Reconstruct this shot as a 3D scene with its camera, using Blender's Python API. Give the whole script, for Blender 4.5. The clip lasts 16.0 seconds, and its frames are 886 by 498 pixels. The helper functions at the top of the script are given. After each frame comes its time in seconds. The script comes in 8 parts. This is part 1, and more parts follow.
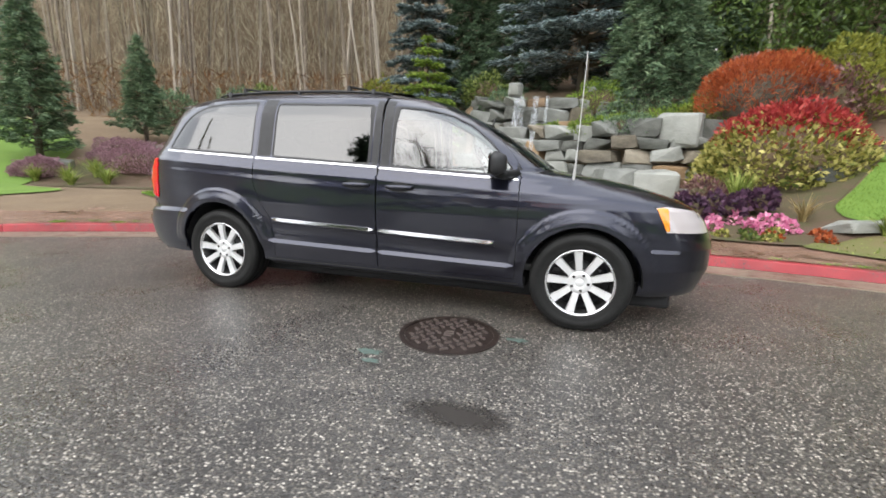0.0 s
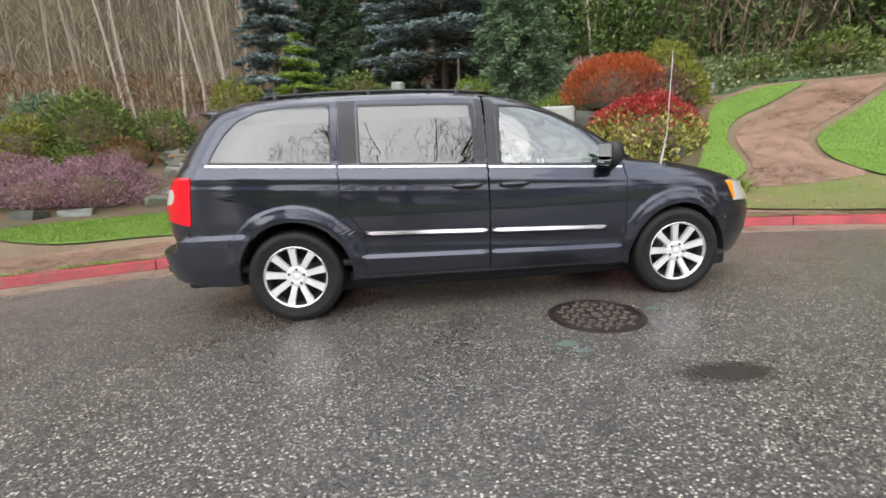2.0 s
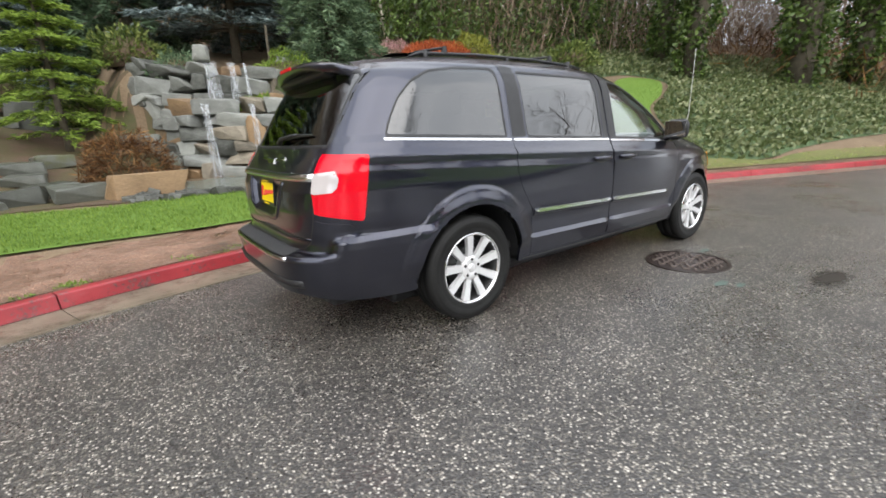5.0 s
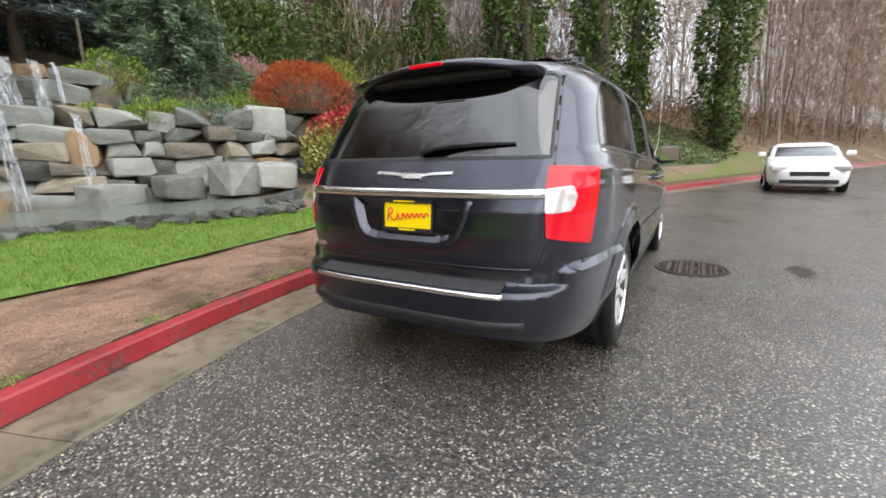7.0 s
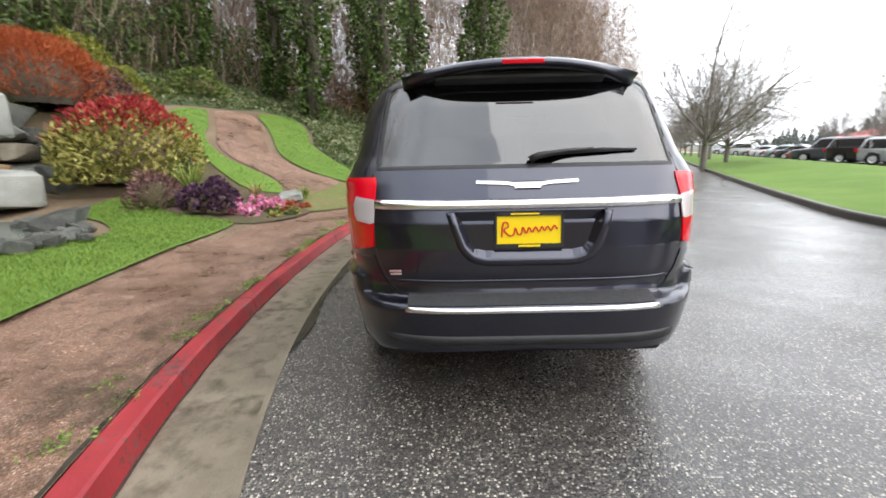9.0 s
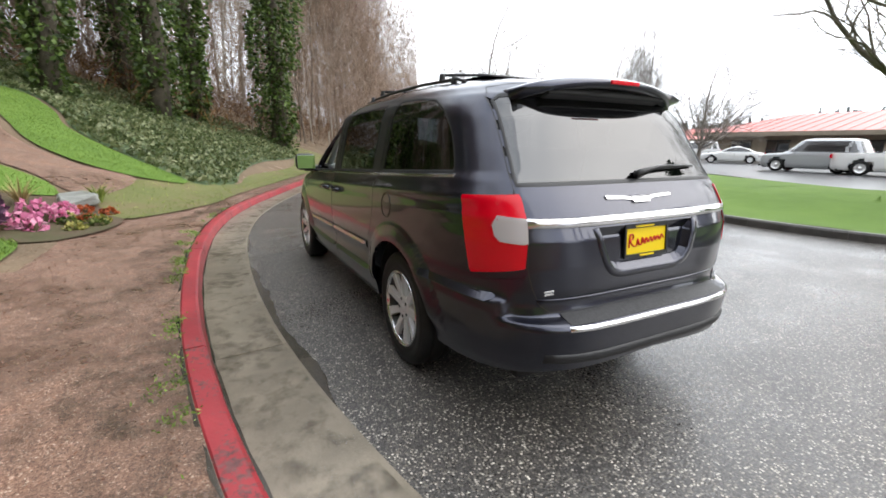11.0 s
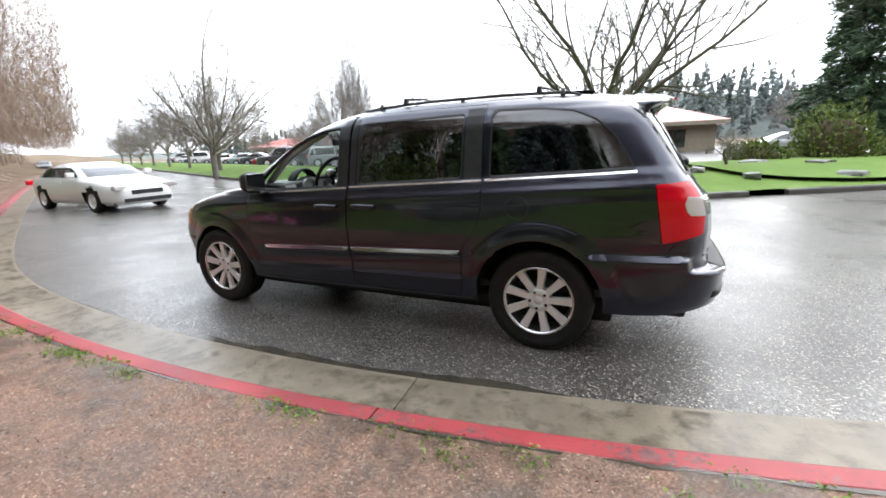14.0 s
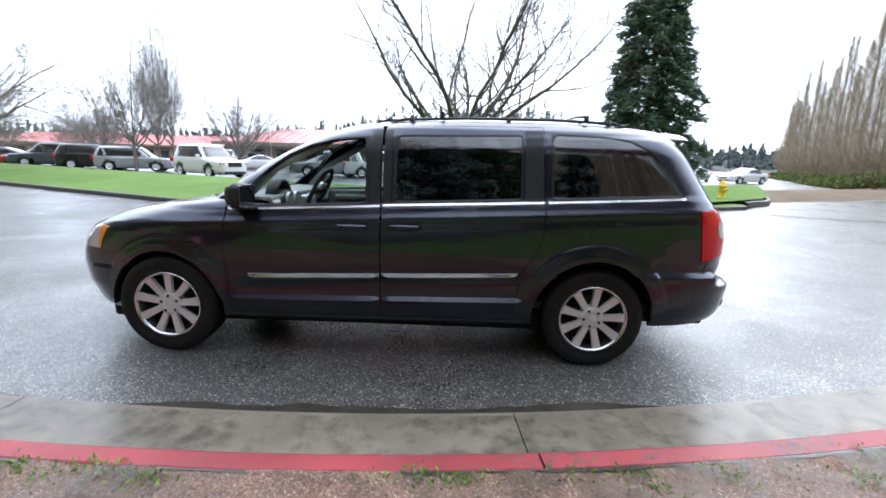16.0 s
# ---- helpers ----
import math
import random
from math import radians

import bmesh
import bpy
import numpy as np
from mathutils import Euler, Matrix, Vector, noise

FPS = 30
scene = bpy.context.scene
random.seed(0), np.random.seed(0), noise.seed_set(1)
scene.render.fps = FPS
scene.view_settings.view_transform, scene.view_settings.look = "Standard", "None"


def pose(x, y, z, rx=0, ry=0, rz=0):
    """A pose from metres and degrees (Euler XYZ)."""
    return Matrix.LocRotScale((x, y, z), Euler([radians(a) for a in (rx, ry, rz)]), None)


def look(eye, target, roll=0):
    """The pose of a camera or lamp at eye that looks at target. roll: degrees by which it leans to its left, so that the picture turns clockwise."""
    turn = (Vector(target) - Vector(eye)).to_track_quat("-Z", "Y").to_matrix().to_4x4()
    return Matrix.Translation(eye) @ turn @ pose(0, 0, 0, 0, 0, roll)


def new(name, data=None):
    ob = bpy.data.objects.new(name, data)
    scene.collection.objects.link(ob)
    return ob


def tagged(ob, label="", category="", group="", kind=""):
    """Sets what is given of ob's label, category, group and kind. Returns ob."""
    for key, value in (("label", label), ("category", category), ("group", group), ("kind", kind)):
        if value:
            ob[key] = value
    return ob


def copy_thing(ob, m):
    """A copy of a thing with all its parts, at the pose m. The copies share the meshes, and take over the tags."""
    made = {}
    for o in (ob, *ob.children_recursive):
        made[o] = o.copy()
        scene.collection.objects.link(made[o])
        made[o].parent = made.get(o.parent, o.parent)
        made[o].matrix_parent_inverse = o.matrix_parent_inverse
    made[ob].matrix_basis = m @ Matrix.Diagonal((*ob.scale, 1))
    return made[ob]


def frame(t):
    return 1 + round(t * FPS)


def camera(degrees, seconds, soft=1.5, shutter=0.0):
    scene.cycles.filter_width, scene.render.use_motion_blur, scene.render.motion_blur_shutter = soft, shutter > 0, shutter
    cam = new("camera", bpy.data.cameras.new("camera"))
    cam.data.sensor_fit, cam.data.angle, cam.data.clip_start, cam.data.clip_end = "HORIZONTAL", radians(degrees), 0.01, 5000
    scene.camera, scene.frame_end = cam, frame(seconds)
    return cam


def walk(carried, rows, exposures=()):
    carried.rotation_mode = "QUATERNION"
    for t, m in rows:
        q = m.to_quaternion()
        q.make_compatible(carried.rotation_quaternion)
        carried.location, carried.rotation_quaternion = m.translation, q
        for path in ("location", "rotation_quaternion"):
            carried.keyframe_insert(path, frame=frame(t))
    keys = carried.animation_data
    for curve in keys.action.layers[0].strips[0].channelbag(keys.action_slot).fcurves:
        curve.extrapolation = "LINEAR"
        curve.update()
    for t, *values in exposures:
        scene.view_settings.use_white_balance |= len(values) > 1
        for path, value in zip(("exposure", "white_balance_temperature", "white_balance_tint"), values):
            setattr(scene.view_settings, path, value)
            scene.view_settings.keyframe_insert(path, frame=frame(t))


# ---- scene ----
# the camera and its walk
cam = camera(90.9, 16.0, soft=1.7, shutter=0.25)
PATH = [
    (0, (1.425, -4.073, 1.165), (0.885, -2.186, 0.781), 1.5),
    (0.5, (0.893, -4.219, 1.166), (0.546, -2.286, 0.785), 0.1),
    (1, (0.37, -4.263, 1.16), (0.143, -2.314, 0.771), -2.5),
    (1.5, (-0.143, -4.297, 1.169), (-0.168, -2.33, 0.809), -2.4),
    (2, (-0.654, -4.266, 1.175), (-0.502, -2.311, 0.782), -2.9),
    (2.5, (-1.14, -4.159, 1.18), (-0.838, -2.229, 0.752), -1.1),
    (3, (-1.652, -4.056, 1.196), (-1.15, -2.172, 0.75), -2.9),
    (3.5, (-2.105, -3.829, 1.199), (-1.497, -1.972, 0.773), -4.1),
    (4, (-2.548, -3.605, 1.207), (-1.715, -1.833, 0.801), -4.0),
    (4.2, (-2.734, -3.511, 1.234), (-1.818, -1.793, 0.776), -3.9),
    (6.3, (-4.109, -1.937, 1.249), (-2.609, -0.675, 0.855), -1.5),
    (6.4, (-4.173, -1.833, 1.243), (-2.631, -0.614, 0.871), -1.9),
    (6.5, (-4.229, -1.756, 1.239), (-2.652, -0.591, 0.845), -2.0),
    (7, (-4.394, -1.299, 1.214), (-2.708, -0.308, 0.794), -1.4),
    (7.5, (-4.512, -0.86, 1.228), (-2.733, -0.056, 0.793), -0.1),
    (8, (-4.62, -0.429, 1.234), (-2.768, 0.145, 0.742), -0.9),
    (8.5, (-4.56, -0.018, 1.229), (-2.659, 0.357, 0.737), -2.2),
    (9, (-4.507, 0.376, 1.258), (-2.553, 0.395, 0.833), -1.3),
    (9.2, (-4.491, 0.513, 1.277), (-2.546, 0.394, 0.825), -0.7),
    (11.3, (-3.816, 2.087, 1.375), (-2.153, 1.074, 0.916), 1.4),
    (11.5, (-3.714, 2.197, 1.375), (-2.099, 1.108, 0.921), 2.3),
    (12, (-3.461, 2.547, 1.375), (-2.014, 1.246, 0.91), 2.6),
    (12.5, (-3.144, 2.814, 1.346), (-1.804, 1.411, 0.86), 0.8),
    (13, (-2.845, 3.105, 1.363), (-1.647, 1.558, 0.948), 3.6),
    (13.5, (-2.564, 3.526, 1.403), (-1.605, 1.846, 0.896), 1.4),
    (14, (-2.166, 3.742, 1.422), (-1.337, 1.982, 0.958), -2.3),
    (14.5, (-1.777, 3.886, 1.451), (-1.085, 2.057, 1.034), 0.2),
    (15, (-1.373, 3.999, 1.468), (-0.972, 2.093, 1.011), 1.2),
    (15.5, (-0.953, 3.967, 1.431), (-0.741, 2.031, 0.976), 0.6),
    (16, (-0.52, 3.904, 1.451), (-0.478, 1.945, 1.046), 1.6),
]
# the camera's own exposure and white balance drift a little on the way
walk(cam, [(t, look(eye, target, roll)) for t, eye, target, roll in PATH],
     exposures=[(0, 1.6, 6680, 10), (6, 1.6, 6680, 10), (9, 1.58, 6680, 10), (11.5, 1.45, 6600, 10), (12.5, 1.54, 6650, 10), (13.5, 1.76, 6550, 10), (14.3, 1.74, 6400, 10), (15, 1.58, 6150, 10), (16, 1.6, 5850, 10)])

# overcast daylight: a bright even sky and a weak, very wide sun
world = bpy.data.worlds.new("overcast_sky")
scene.world = world
world.use_nodes = True
wn = world.node_tree
wn.nodes.clear()
sky = wn.nodes.new("ShaderNodeTexSky")
sky.sky_type, sky.sun_disc = "NISHITA", False
sky.sun_elevation, sky.sun_rotation = radians(38), radians(200)
sky.air_density, sky.dust_density, sky.ozone_density = 1.0, 6.0, 0.5
cloud = wn.nodes.new("ShaderNodeTexNoise")
cloud.inputs["Scale"].default_value, cloud.inputs["Detail"].default_value = 2.2, 4.0
ramp = wn.nodes.new("ShaderNodeValToRGB")
ramp.color_ramp.elements[0].position, ramp.color_ramp.elements[0].color = 0.32, (6.2, 6.9, 7.9, 1)
ramp.color_ramp.elements[1].position, ramp.color_ramp.elements[1].color = 0.68, (11.0, 11.5, 12.2, 1)
mixer = wn.nodes.new("ShaderNodeMix")
mixer.data_type = "RGBA"
mixer.inputs[0].default_value = 0.96
back = wn.nodes.new("ShaderNodeBackground")
back.inputs["Strength"].default_value = 0.1
wout = wn.nodes.new("ShaderNodeOutputWorld")
wn.links.new(cloud.outputs["Fac"], ramp.inputs["Fac"])
wn.links.new(sky.outputs["Color"], mixer.inputs[6])
wn.links.new(ramp.outputs["Color"], mixer.inputs[7])
wn.links.new(mixer.outputs[2], back.inputs["Color"])
wn.links.new(back.outputs["Background"], wout.inputs["Surface"])
sun = new("sun", bpy.data.lights.new("sun", "SUN"))
sun.data.energy, sun.data.angle, sun.data.color = 0.7, radians(75), (1.0, 0.98, 0.95)
sun.matrix_world = look((-12, -30, 30), (0, 0, 0))

# ---- shape helpers ----
def V(*a):
    return Vector(a)


def mesh_of(name, verts, faces, material=None, smooth=False):
    me = bpy.data.meshes.new(name)
    me.from_pydata([tuple(v) for v in verts], [], [tuple(f) for f in faces])
    if material:
        me.materials.append(material)
    if smooth:
        me.polygons.foreach_set("use_smooth", [True] * len(me.polygons))
    me.update()
    return me


def part(name, shape, material=None, parent=None, label="", smooth=False, at=None):
    """Links a bmesh, or (verts, faces), or a ready mesh as one object under its parent."""
    if isinstance(shape, bmesh.types.BMesh):
        me = bpy.data.meshes.new(name)
        shape.to_mesh(me)
        shape.free()
        if material:
            me.materials.append(material)
        if smooth:
            me.polygons.foreach_set("use_smooth", [True] * len(me.polygons))
    elif isinstance(shape, tuple):
        me = mesh_of(name, shape[0], shape[1], material, smooth)
    else:
        me = shape
        if material and not me.materials:
            me.materials.append(material)
    ob = new(name, me)
    if at is not None:
        ob.matrix_basis = at
    if parent:
        ob.parent = parent
    if label:
        ob["label"] = label
    return ob


def thing(name, label, category, at=None, group="", kind=""):
    ob = new(name)
    ob.empty_display_size = 0.2
    if at is not None:
        ob.matrix_basis = at
    return tagged(ob, label, category, group, kind)


def box(bm, c, size, bevel=0.0, m=None):
    r = bmesh.ops.create_cube(bm, size=1.0)
    vs = r["verts"]
    bmesh.ops.scale(bm, vec=size, verts=vs)
    if bevel > 0:
        es = list({e for v in vs for e in v.link_edges})
        r = bmesh.ops.bevel(bm, geom=es, offset=bevel, segments=2, profile=0.5, affect="EDGES")
        vs = list({v for f in r["faces"] for v in f.verts} | {v for v in vs if v.is_valid})
    if m is not None:
        bmesh.ops.transform(bm, matrix=m, verts=vs)
    bmesh.ops.translate(bm, vec=c, verts=vs)
    return vs


def boxed(c, size, bevel=0.0, m=None):
    bm = bmesh.new()
    box(bm, c, size, bevel, m)
    return bm


def revolve(profile, seg=32, axis="y"):
    """Turns (radius, along) pairs about an axis through the origin."""
    vs, fs = [], []
    n = len(profile)
    for i in range(seg):
        a = 2 * math.pi * i / seg
        c, s = math.cos(a), math.sin(a)
        for r, h in profile:
            vs.append((r * c, h, r * s) if axis == "y" else (r * c, r * s, h))
    for i in range(seg):
        j = (i + 1) % seg
        for k in range(n - 1):
            q = (i * n + k, i * n + k + 1, j * n + k + 1, j * n + k)
            fs.append(q if axis == "y" else q[::-1])
    return vs, fs


def tube(points, radii, seg=6, closed_ends=True):
    """A tapered tube along points."""
    vs, fs = [], []
    pts = [Vector(p) for p in points]
    if not hasattr(radii, "__len__"):
        radii = [radii] * len(pts)
    side = None
    for i, p in enumerate(pts):
        d = (pts[min(i + 1, len(pts) - 1)] - pts[max(i - 1, 0)]).normalized()
        if side is None:
            side = d.orthogonal().normalized()
        side = (side - d * side.dot(d))
        side = side.normalized() if side.length > 1e-6 else d.orthogonal().normalized()
        up = d.cross(side)
        for k in range(seg):
            a = 2 * math.pi * k / seg
            vs.append(p + (side * math.cos(a) + up * math.sin(a)) * radii[i])
    for i in range(len(pts) - 1):
        for k in range(seg):
            l = (k + 1) % seg
            fs.append((i * seg + k, i * seg + l, (i + 1) * seg + l, (i + 1) * seg + k))
    if closed_ends:
        fs.append(tuple(range(seg))[::-1])
        fs.append(tuple((len(pts) - 1) * seg + k for k in range(seg)))
    return vs, fs


def joined(shapes):
    vs, fs = [], []
    for v, f in shapes:
        o = len(vs)
        vs.extend(v)
        fs.extend(tuple(i + o for i in q) for q in f)
    return vs, fs


def moved(shape, m):
    return [m @ Vector(v) for v in shape[0]], shape[1]


def curve_through(pts, step=0.25):
    """A Catmull-Rom line through points, evenly stepped."""
    p = np.array(pts, float)
    p = np.vstack([2 * p[0] - p[1], p, 2 * p[-1] - p[-2]])
    out = []
    for i in range(1, len(p) - 2):
        n = max(2, int(np.linalg.norm(p[i + 1] - p[i]) / step))
        for t in np.arange(n) / n:
            out.append(0.5 * (2 * p[i] + (p[i + 1] - p[i - 1]) * t + (2 * p[i - 1] - 5 * p[i] + 4 * p[i + 1] - p[i + 2]) * t**2
                              + (3 * p[i] - p[i - 1] - 3 * p[i + 1] + p[i + 2]) * t**3))
    out.append(p[-2])
    return np.array(out)


def loop_through(pts, step=0.25):
    p = np.array(pts, float)
    q = np.vstack([p[-2:], p, p[:2]])
    c = curve_through(q, step)
    d0 = np.linalg.norm(c - p[0], axis=1)
    d1 = np.linalg.norm(c - p[-1], axis=1)
    a = int(np.argmin(d0))
    b = int(np.argmin(np.where(np.arange(len(c)) > a + 2, d0, 1e9)))
    return c[a:b]


def inside(poly, pts):
    x, y = pts[:, 0], pts[:, 1]
    r = np.zeros(len(pts), bool)
    px, py = poly[:, 0], poly[:, 1]
    j = len(poly) - 1
    for i in range(len(poly)):
        c = (py[i] > y) != (py[j] > y)
        if c.any():
            r ^= c & (x < (px[j] - px[i]) * (y - py[i]) / (py[j] - py[i] + 1e-12) + px[i])
        j = i
    return r


def nearest_on(poly, pts, closed=True):
    a = poly
    b = np.roll(poly, -1, 0) if closed else poly[1:]
    a = a if closed else a[:-1]
    best, bp = np.full(len(pts), 1e18), np.zeros((len(pts), 2))
    for p, q in zip(a, b):
        d = q - p
        t = np.clip(((pts - p) @ d) / max(d @ d, 1e-12), 0, 1)
        w = p + t[:, None] * d
        e = ((pts - w) ** 2).sum(1)
        m = e < best
        best[m], bp[m] = e[m], w[m]
    return np.sqrt(best), bp


def trimmed_grid(us, vs, outline, holes=()):
    """Cells of a grid that lie inside outline and outside holes, with the rim drawn to the outlines. Returns points (n, 2) and quads."""
    us, vs = np.asarray(us, float), np.asarray(vs, float)
    U, W = np.meshgrid(us, vs, indexing="ij")
    pts = np.stack([U.ravel(), W.ravel()], 1)
    nu, nv = len(us), len(vs)
    cu, cv = np.meshgrid((us[1:] + us[:-1]) / 2, (vs[1:] + vs[:-1]) / 2, indexing="ij")
    mid = np.stack([cu.ravel(), cv.ravel()], 1)
    keep = inside(outline, mid)
    for h in holes:
        keep &= ~inside(h, mid)
    used = np.zeros(len(pts), bool)
    ids = np.flatnonzero(keep)
    i, j = ids // (nv - 1), ids % (nv - 1)
    quads = np.stack([i * nv + j, (i + 1) * nv + j, (i + 1) * nv + j + 1, i * nv + j + 1], 1)
    used[quads.ravel()] = True
    # the rim: points that belong to fewer than four kept cells go to the nearest outline
    count = np.bincount(quads.ravel(), minlength=len(pts))
    rim = np.flatnonzero(used & (count < 4))
    if len(rim):
        best, to = np.full(len(rim), 1e18), pts[rim].copy()
        for line in (outline, *holes):
            d, p = nearest_on(line, pts[rim])
            m = d < best
            best[m], to[m] = d[m], p[m]
        pts[rim] = to
    new_id = np.cumsum(used) - 1
    return pts[used], new_id[quads]


# ---- material helpers ----
def principled(name):
    m = bpy.data.materials.new(name)
    m.use_nodes = True
    nt = m.node_tree
    return m, nt, nt.nodes["Principled BSDF"]


def plain(name, colour, rough=0.5, metal=0.0, coat=0.0, spec=0.5):
    m, nt, b = principled(name)
    b.inputs["Base Color"].default_value = (*colour, 1)
    b.inputs["Roughness"].default_value, b.inputs["Metallic"].default_value = rough, metal
    b.inputs["Coat Weight"].default_value, b.inputs["Coat Roughness"].default_value = coat, 0.03
    b.inputs["Specular IOR Level"].default_value = spec
    return m


def node(nt, kind, **kw):
    n = nt.nodes.new(kind)
    for k, v in kw.items():
        n.inputs[k.replace("_", " ")].default_value = v
    return n


def coords(nt, scale=1.0, kind="Object"):
    tc = nt.nodes.new("ShaderNodeTexCoord")
    mp = nt.nodes.new("ShaderNodeMapping")
    mp.inputs["Scale"].default_value = scale if hasattr(scale, "__len__") else (scale,) * 3
    nt.links.new(tc.outputs[kind], mp.inputs["Vector"])
    return mp.outputs["Vector"]


def ramp_of(nt, fac, stops):
    r = nt.nodes.new("ShaderNodeValToRGB")
    e = r.color_ramp.elements
    while len(e) < len(stops):
        e.new(0.5)
    for k, (p, c) in zip(e, stops):
        k.position, k.color = p, (*c, 1) if len(c) == 3 else c
    nt.links.new(fac, r.inputs["Fac"])
    return r.outputs["Color"]


def mix(nt, fac, a, b, how="MIX"):
    n = nt.nodes.new("ShaderNodeMix")
    n.data_type, n.blend_type = "RGBA", how
    for sock, v in ((n.inputs[0], fac), (n.inputs[6], a), (n.inputs[7], b)):
        if isinstance(v, (int, float)):
            sock.default_value = v
        elif isinstance(v, tuple):
            sock.default_value = (*v, 1) if len(v) == 3 else v
        else:
            nt.links.new(v, sock)
    return n.outputs[2]


def noise_of(nt, vec, scale, detail=4.0, rough=0.55):
    n = node(nt, "ShaderNodeTexNoise", Scale=scale, Detail=detail, Roughness=rough)
    nt.links.new(vec, n.inputs["Vector"])
    return n.outputs["Fac"]


def bump(nt, b, height, strength=0.3, distance=0.01):
    n = node(nt, "ShaderNodeBump", Strength=strength, Distance=distance)
    nt.links.new(height, n.inputs["Height"])
    nt.links.new(n.outputs["Normal"], b.inputs["Normal"])
    return n


def mottled(name, stops, scale=8.0, rough=0.8, fine=60.0, relief=0.3, dist=0.01, metal=0.0, spec=0.4, rnd=0.0, wide=0.0, coat=0.0):
    """A material of two-scale noise over colour stops, with fine relief; rnd varies it from object to object, wide adds broad blotches."""
    m, nt, b = principled(name)
    vec = coords(nt)
    big = noise_of(nt, vec, scale, 5.0, 0.6)
    small = noise_of(nt, vec, fine, 3.0, 0.6)
    fac = mix(nt, 0.4, big, small)
    if wide:
        fac = mix(nt, 0.4, fac, noise_of(nt, vec, wide, 3.0))
    if rnd:
        oi = nt.nodes.new("ShaderNodeObjectInfo")
        fac = mix(nt, rnd, fac, oi.outputs["Random"])
    col = ramp_of(nt, fac, stops)
    nt.links.new(col, b.inputs["Base Color"])
    b.inputs["Roughness"].default_value, b.inputs["Metallic"].default_value = rough, metal
    b.inputs["Specular IOR Level"].default_value = spec
    b.inputs["Coat Weight"].default_value = coat
    if relief:
        bump(nt, b, fac, relief, dist)
    return m


def leafy(name, dark, mid, light, rough=0.6, through_light=0.25):
    """Leaves that vary from one to the next."""
    m, nt, b = principled(name)
    geo = nt.nodes.new("ShaderNodeNewGeometry")
    vec = coords(nt)
    fac = mix(nt, 0.45, geo.outputs["Random Per Island"], noise_of(nt, vec, 1.6, 2.0))
    col = ramp_of(nt, fac, [(0.2, dark), (0.5, mid), (0.8, light)])
    nt.links.new(col, b.inputs["Base Color"])
    b.inputs["Roughness"].default_value = rough
    b.inputs["Specular IOR Level"].default_value = 0.3
    if through_light:
        tr = nt.nodes.new("ShaderNodeBsdfTranslucent")
        nt.links.new(col, tr.inputs["Color"])
        ms = nt.nodes.new("ShaderNodeMixShader")
        ms.inputs[0].default_value = through_light
        out = nt.nodes["Material Output"]
        nt.links.new(b.outputs[0], ms.inputs[1])
        nt.links.new(tr.outputs[0], ms.inputs[2])
        nt.links.new(ms.outputs[0], out.inputs["Surface"])
    return m

# ---- materials ----
def asphalt_material(name):
    """Old wet asphalt: pale and brown chips in dark binder, broad damp patches, a thin film of water."""
    m, nt, b = principled(name)
    vec = coords(nt)
    chips = node(nt, "ShaderNodeTexVoronoi", Scale=88.0, Randomness=1.0)
    nt.links.new(vec, chips.inputs["Vector"])
    sep = nt.nodes.new("ShaderNodeSeparateColor")
    nt.links.new(chips.outputs["Color"], sep.inputs["Color"])
    grey = ramp_of(nt, sep.outputs["Red"], [(0.0, (0.05, 0.046, 0.042)), (0.5, (0.105, 0.096, 0.085)), (0.76, (0.2, 0.18, 0.15)), (0.88, (0.42, 0.385, 0.335)), (1.0, (0.75, 0.7, 0.62))])
    edge = ramp_of(nt, chips.outputs["Distance"], [(0.3, (1, 1, 1)), (0.66, (0, 0, 0))])
    base = mix(nt, edge, (0.045, 0.042, 0.04), grey)
    blot = mix(nt, 0.4, noise_of(nt, vec, 0.5, 5.0, 0.65), noise_of(nt, vec, 3.5, 4.0, 0.6))
    base = mix(nt, 0.75, base, ramp_of(nt, blot, [(0.34, (0.5, 0.5, 0.51)), (0.66, (1.15, 1.12, 1.07))]), "MULTIPLY")
    base = mix(nt, 1.0, base, (0.96, 0.96, 0.96), "MULTIPLY")
    nt.links.new(base, b.inputs["Base Color"])
    wetness = mix(nt, 0.45, noise_of(nt, vec, 0.7, 4.0, 0.6), noise_of(nt, vec, 60.0, 2.0))
    nt.links.new(ramp_of(nt, wetness, [(0.38, (0.2, 0.2, 0.2)), (0.62, (0.48, 0.48, 0.48))]), b.inputs["Roughness"])
    nt.links.new(ramp_of(nt, wetness, [(0.38, (0.75, 0.75, 0.75)), (0.62, (0.15, 0.15, 0.15))]), b.inputs["Coat Weight"])
    b.inputs["Coat Roughness"].default_value = 0.17
    h = mix(nt, 0.25, edge, noise_of(nt, vec, 30.0, 4.0))
    bump(nt, b, h, 0.5, 0.005)
    film = node(nt, "ShaderNodeBump", Strength=0.35, Distance=0.004)
    nt.links.new(h, film.inputs["Height"])
    nt.links.new(film.outputs["Normal"], b.inputs["Coat Normal"])
    return m


ASPHALT = asphalt_material("wet_asphalt")
LOT_ASPHALT = mottled("lot_asphalt", [(0.3, (0.06, 0.06, 0.06)), (0.7, (0.13, 0.13, 0.13))], 2.0, 0.28, 90.0, 0.2, 0.004)
CONCRETE = mottled("gutter_concrete", [(0.34, (0.09, 0.075, 0.055)), (0.46, (0.165, 0.14, 0.103)), (0.56, (0.23, 0.196, 0.146)), (0.7, (0.34, 0.29, 0.22))], 3.5, 0.3, 170.0, 0.35, 0.004, wide=0.7)


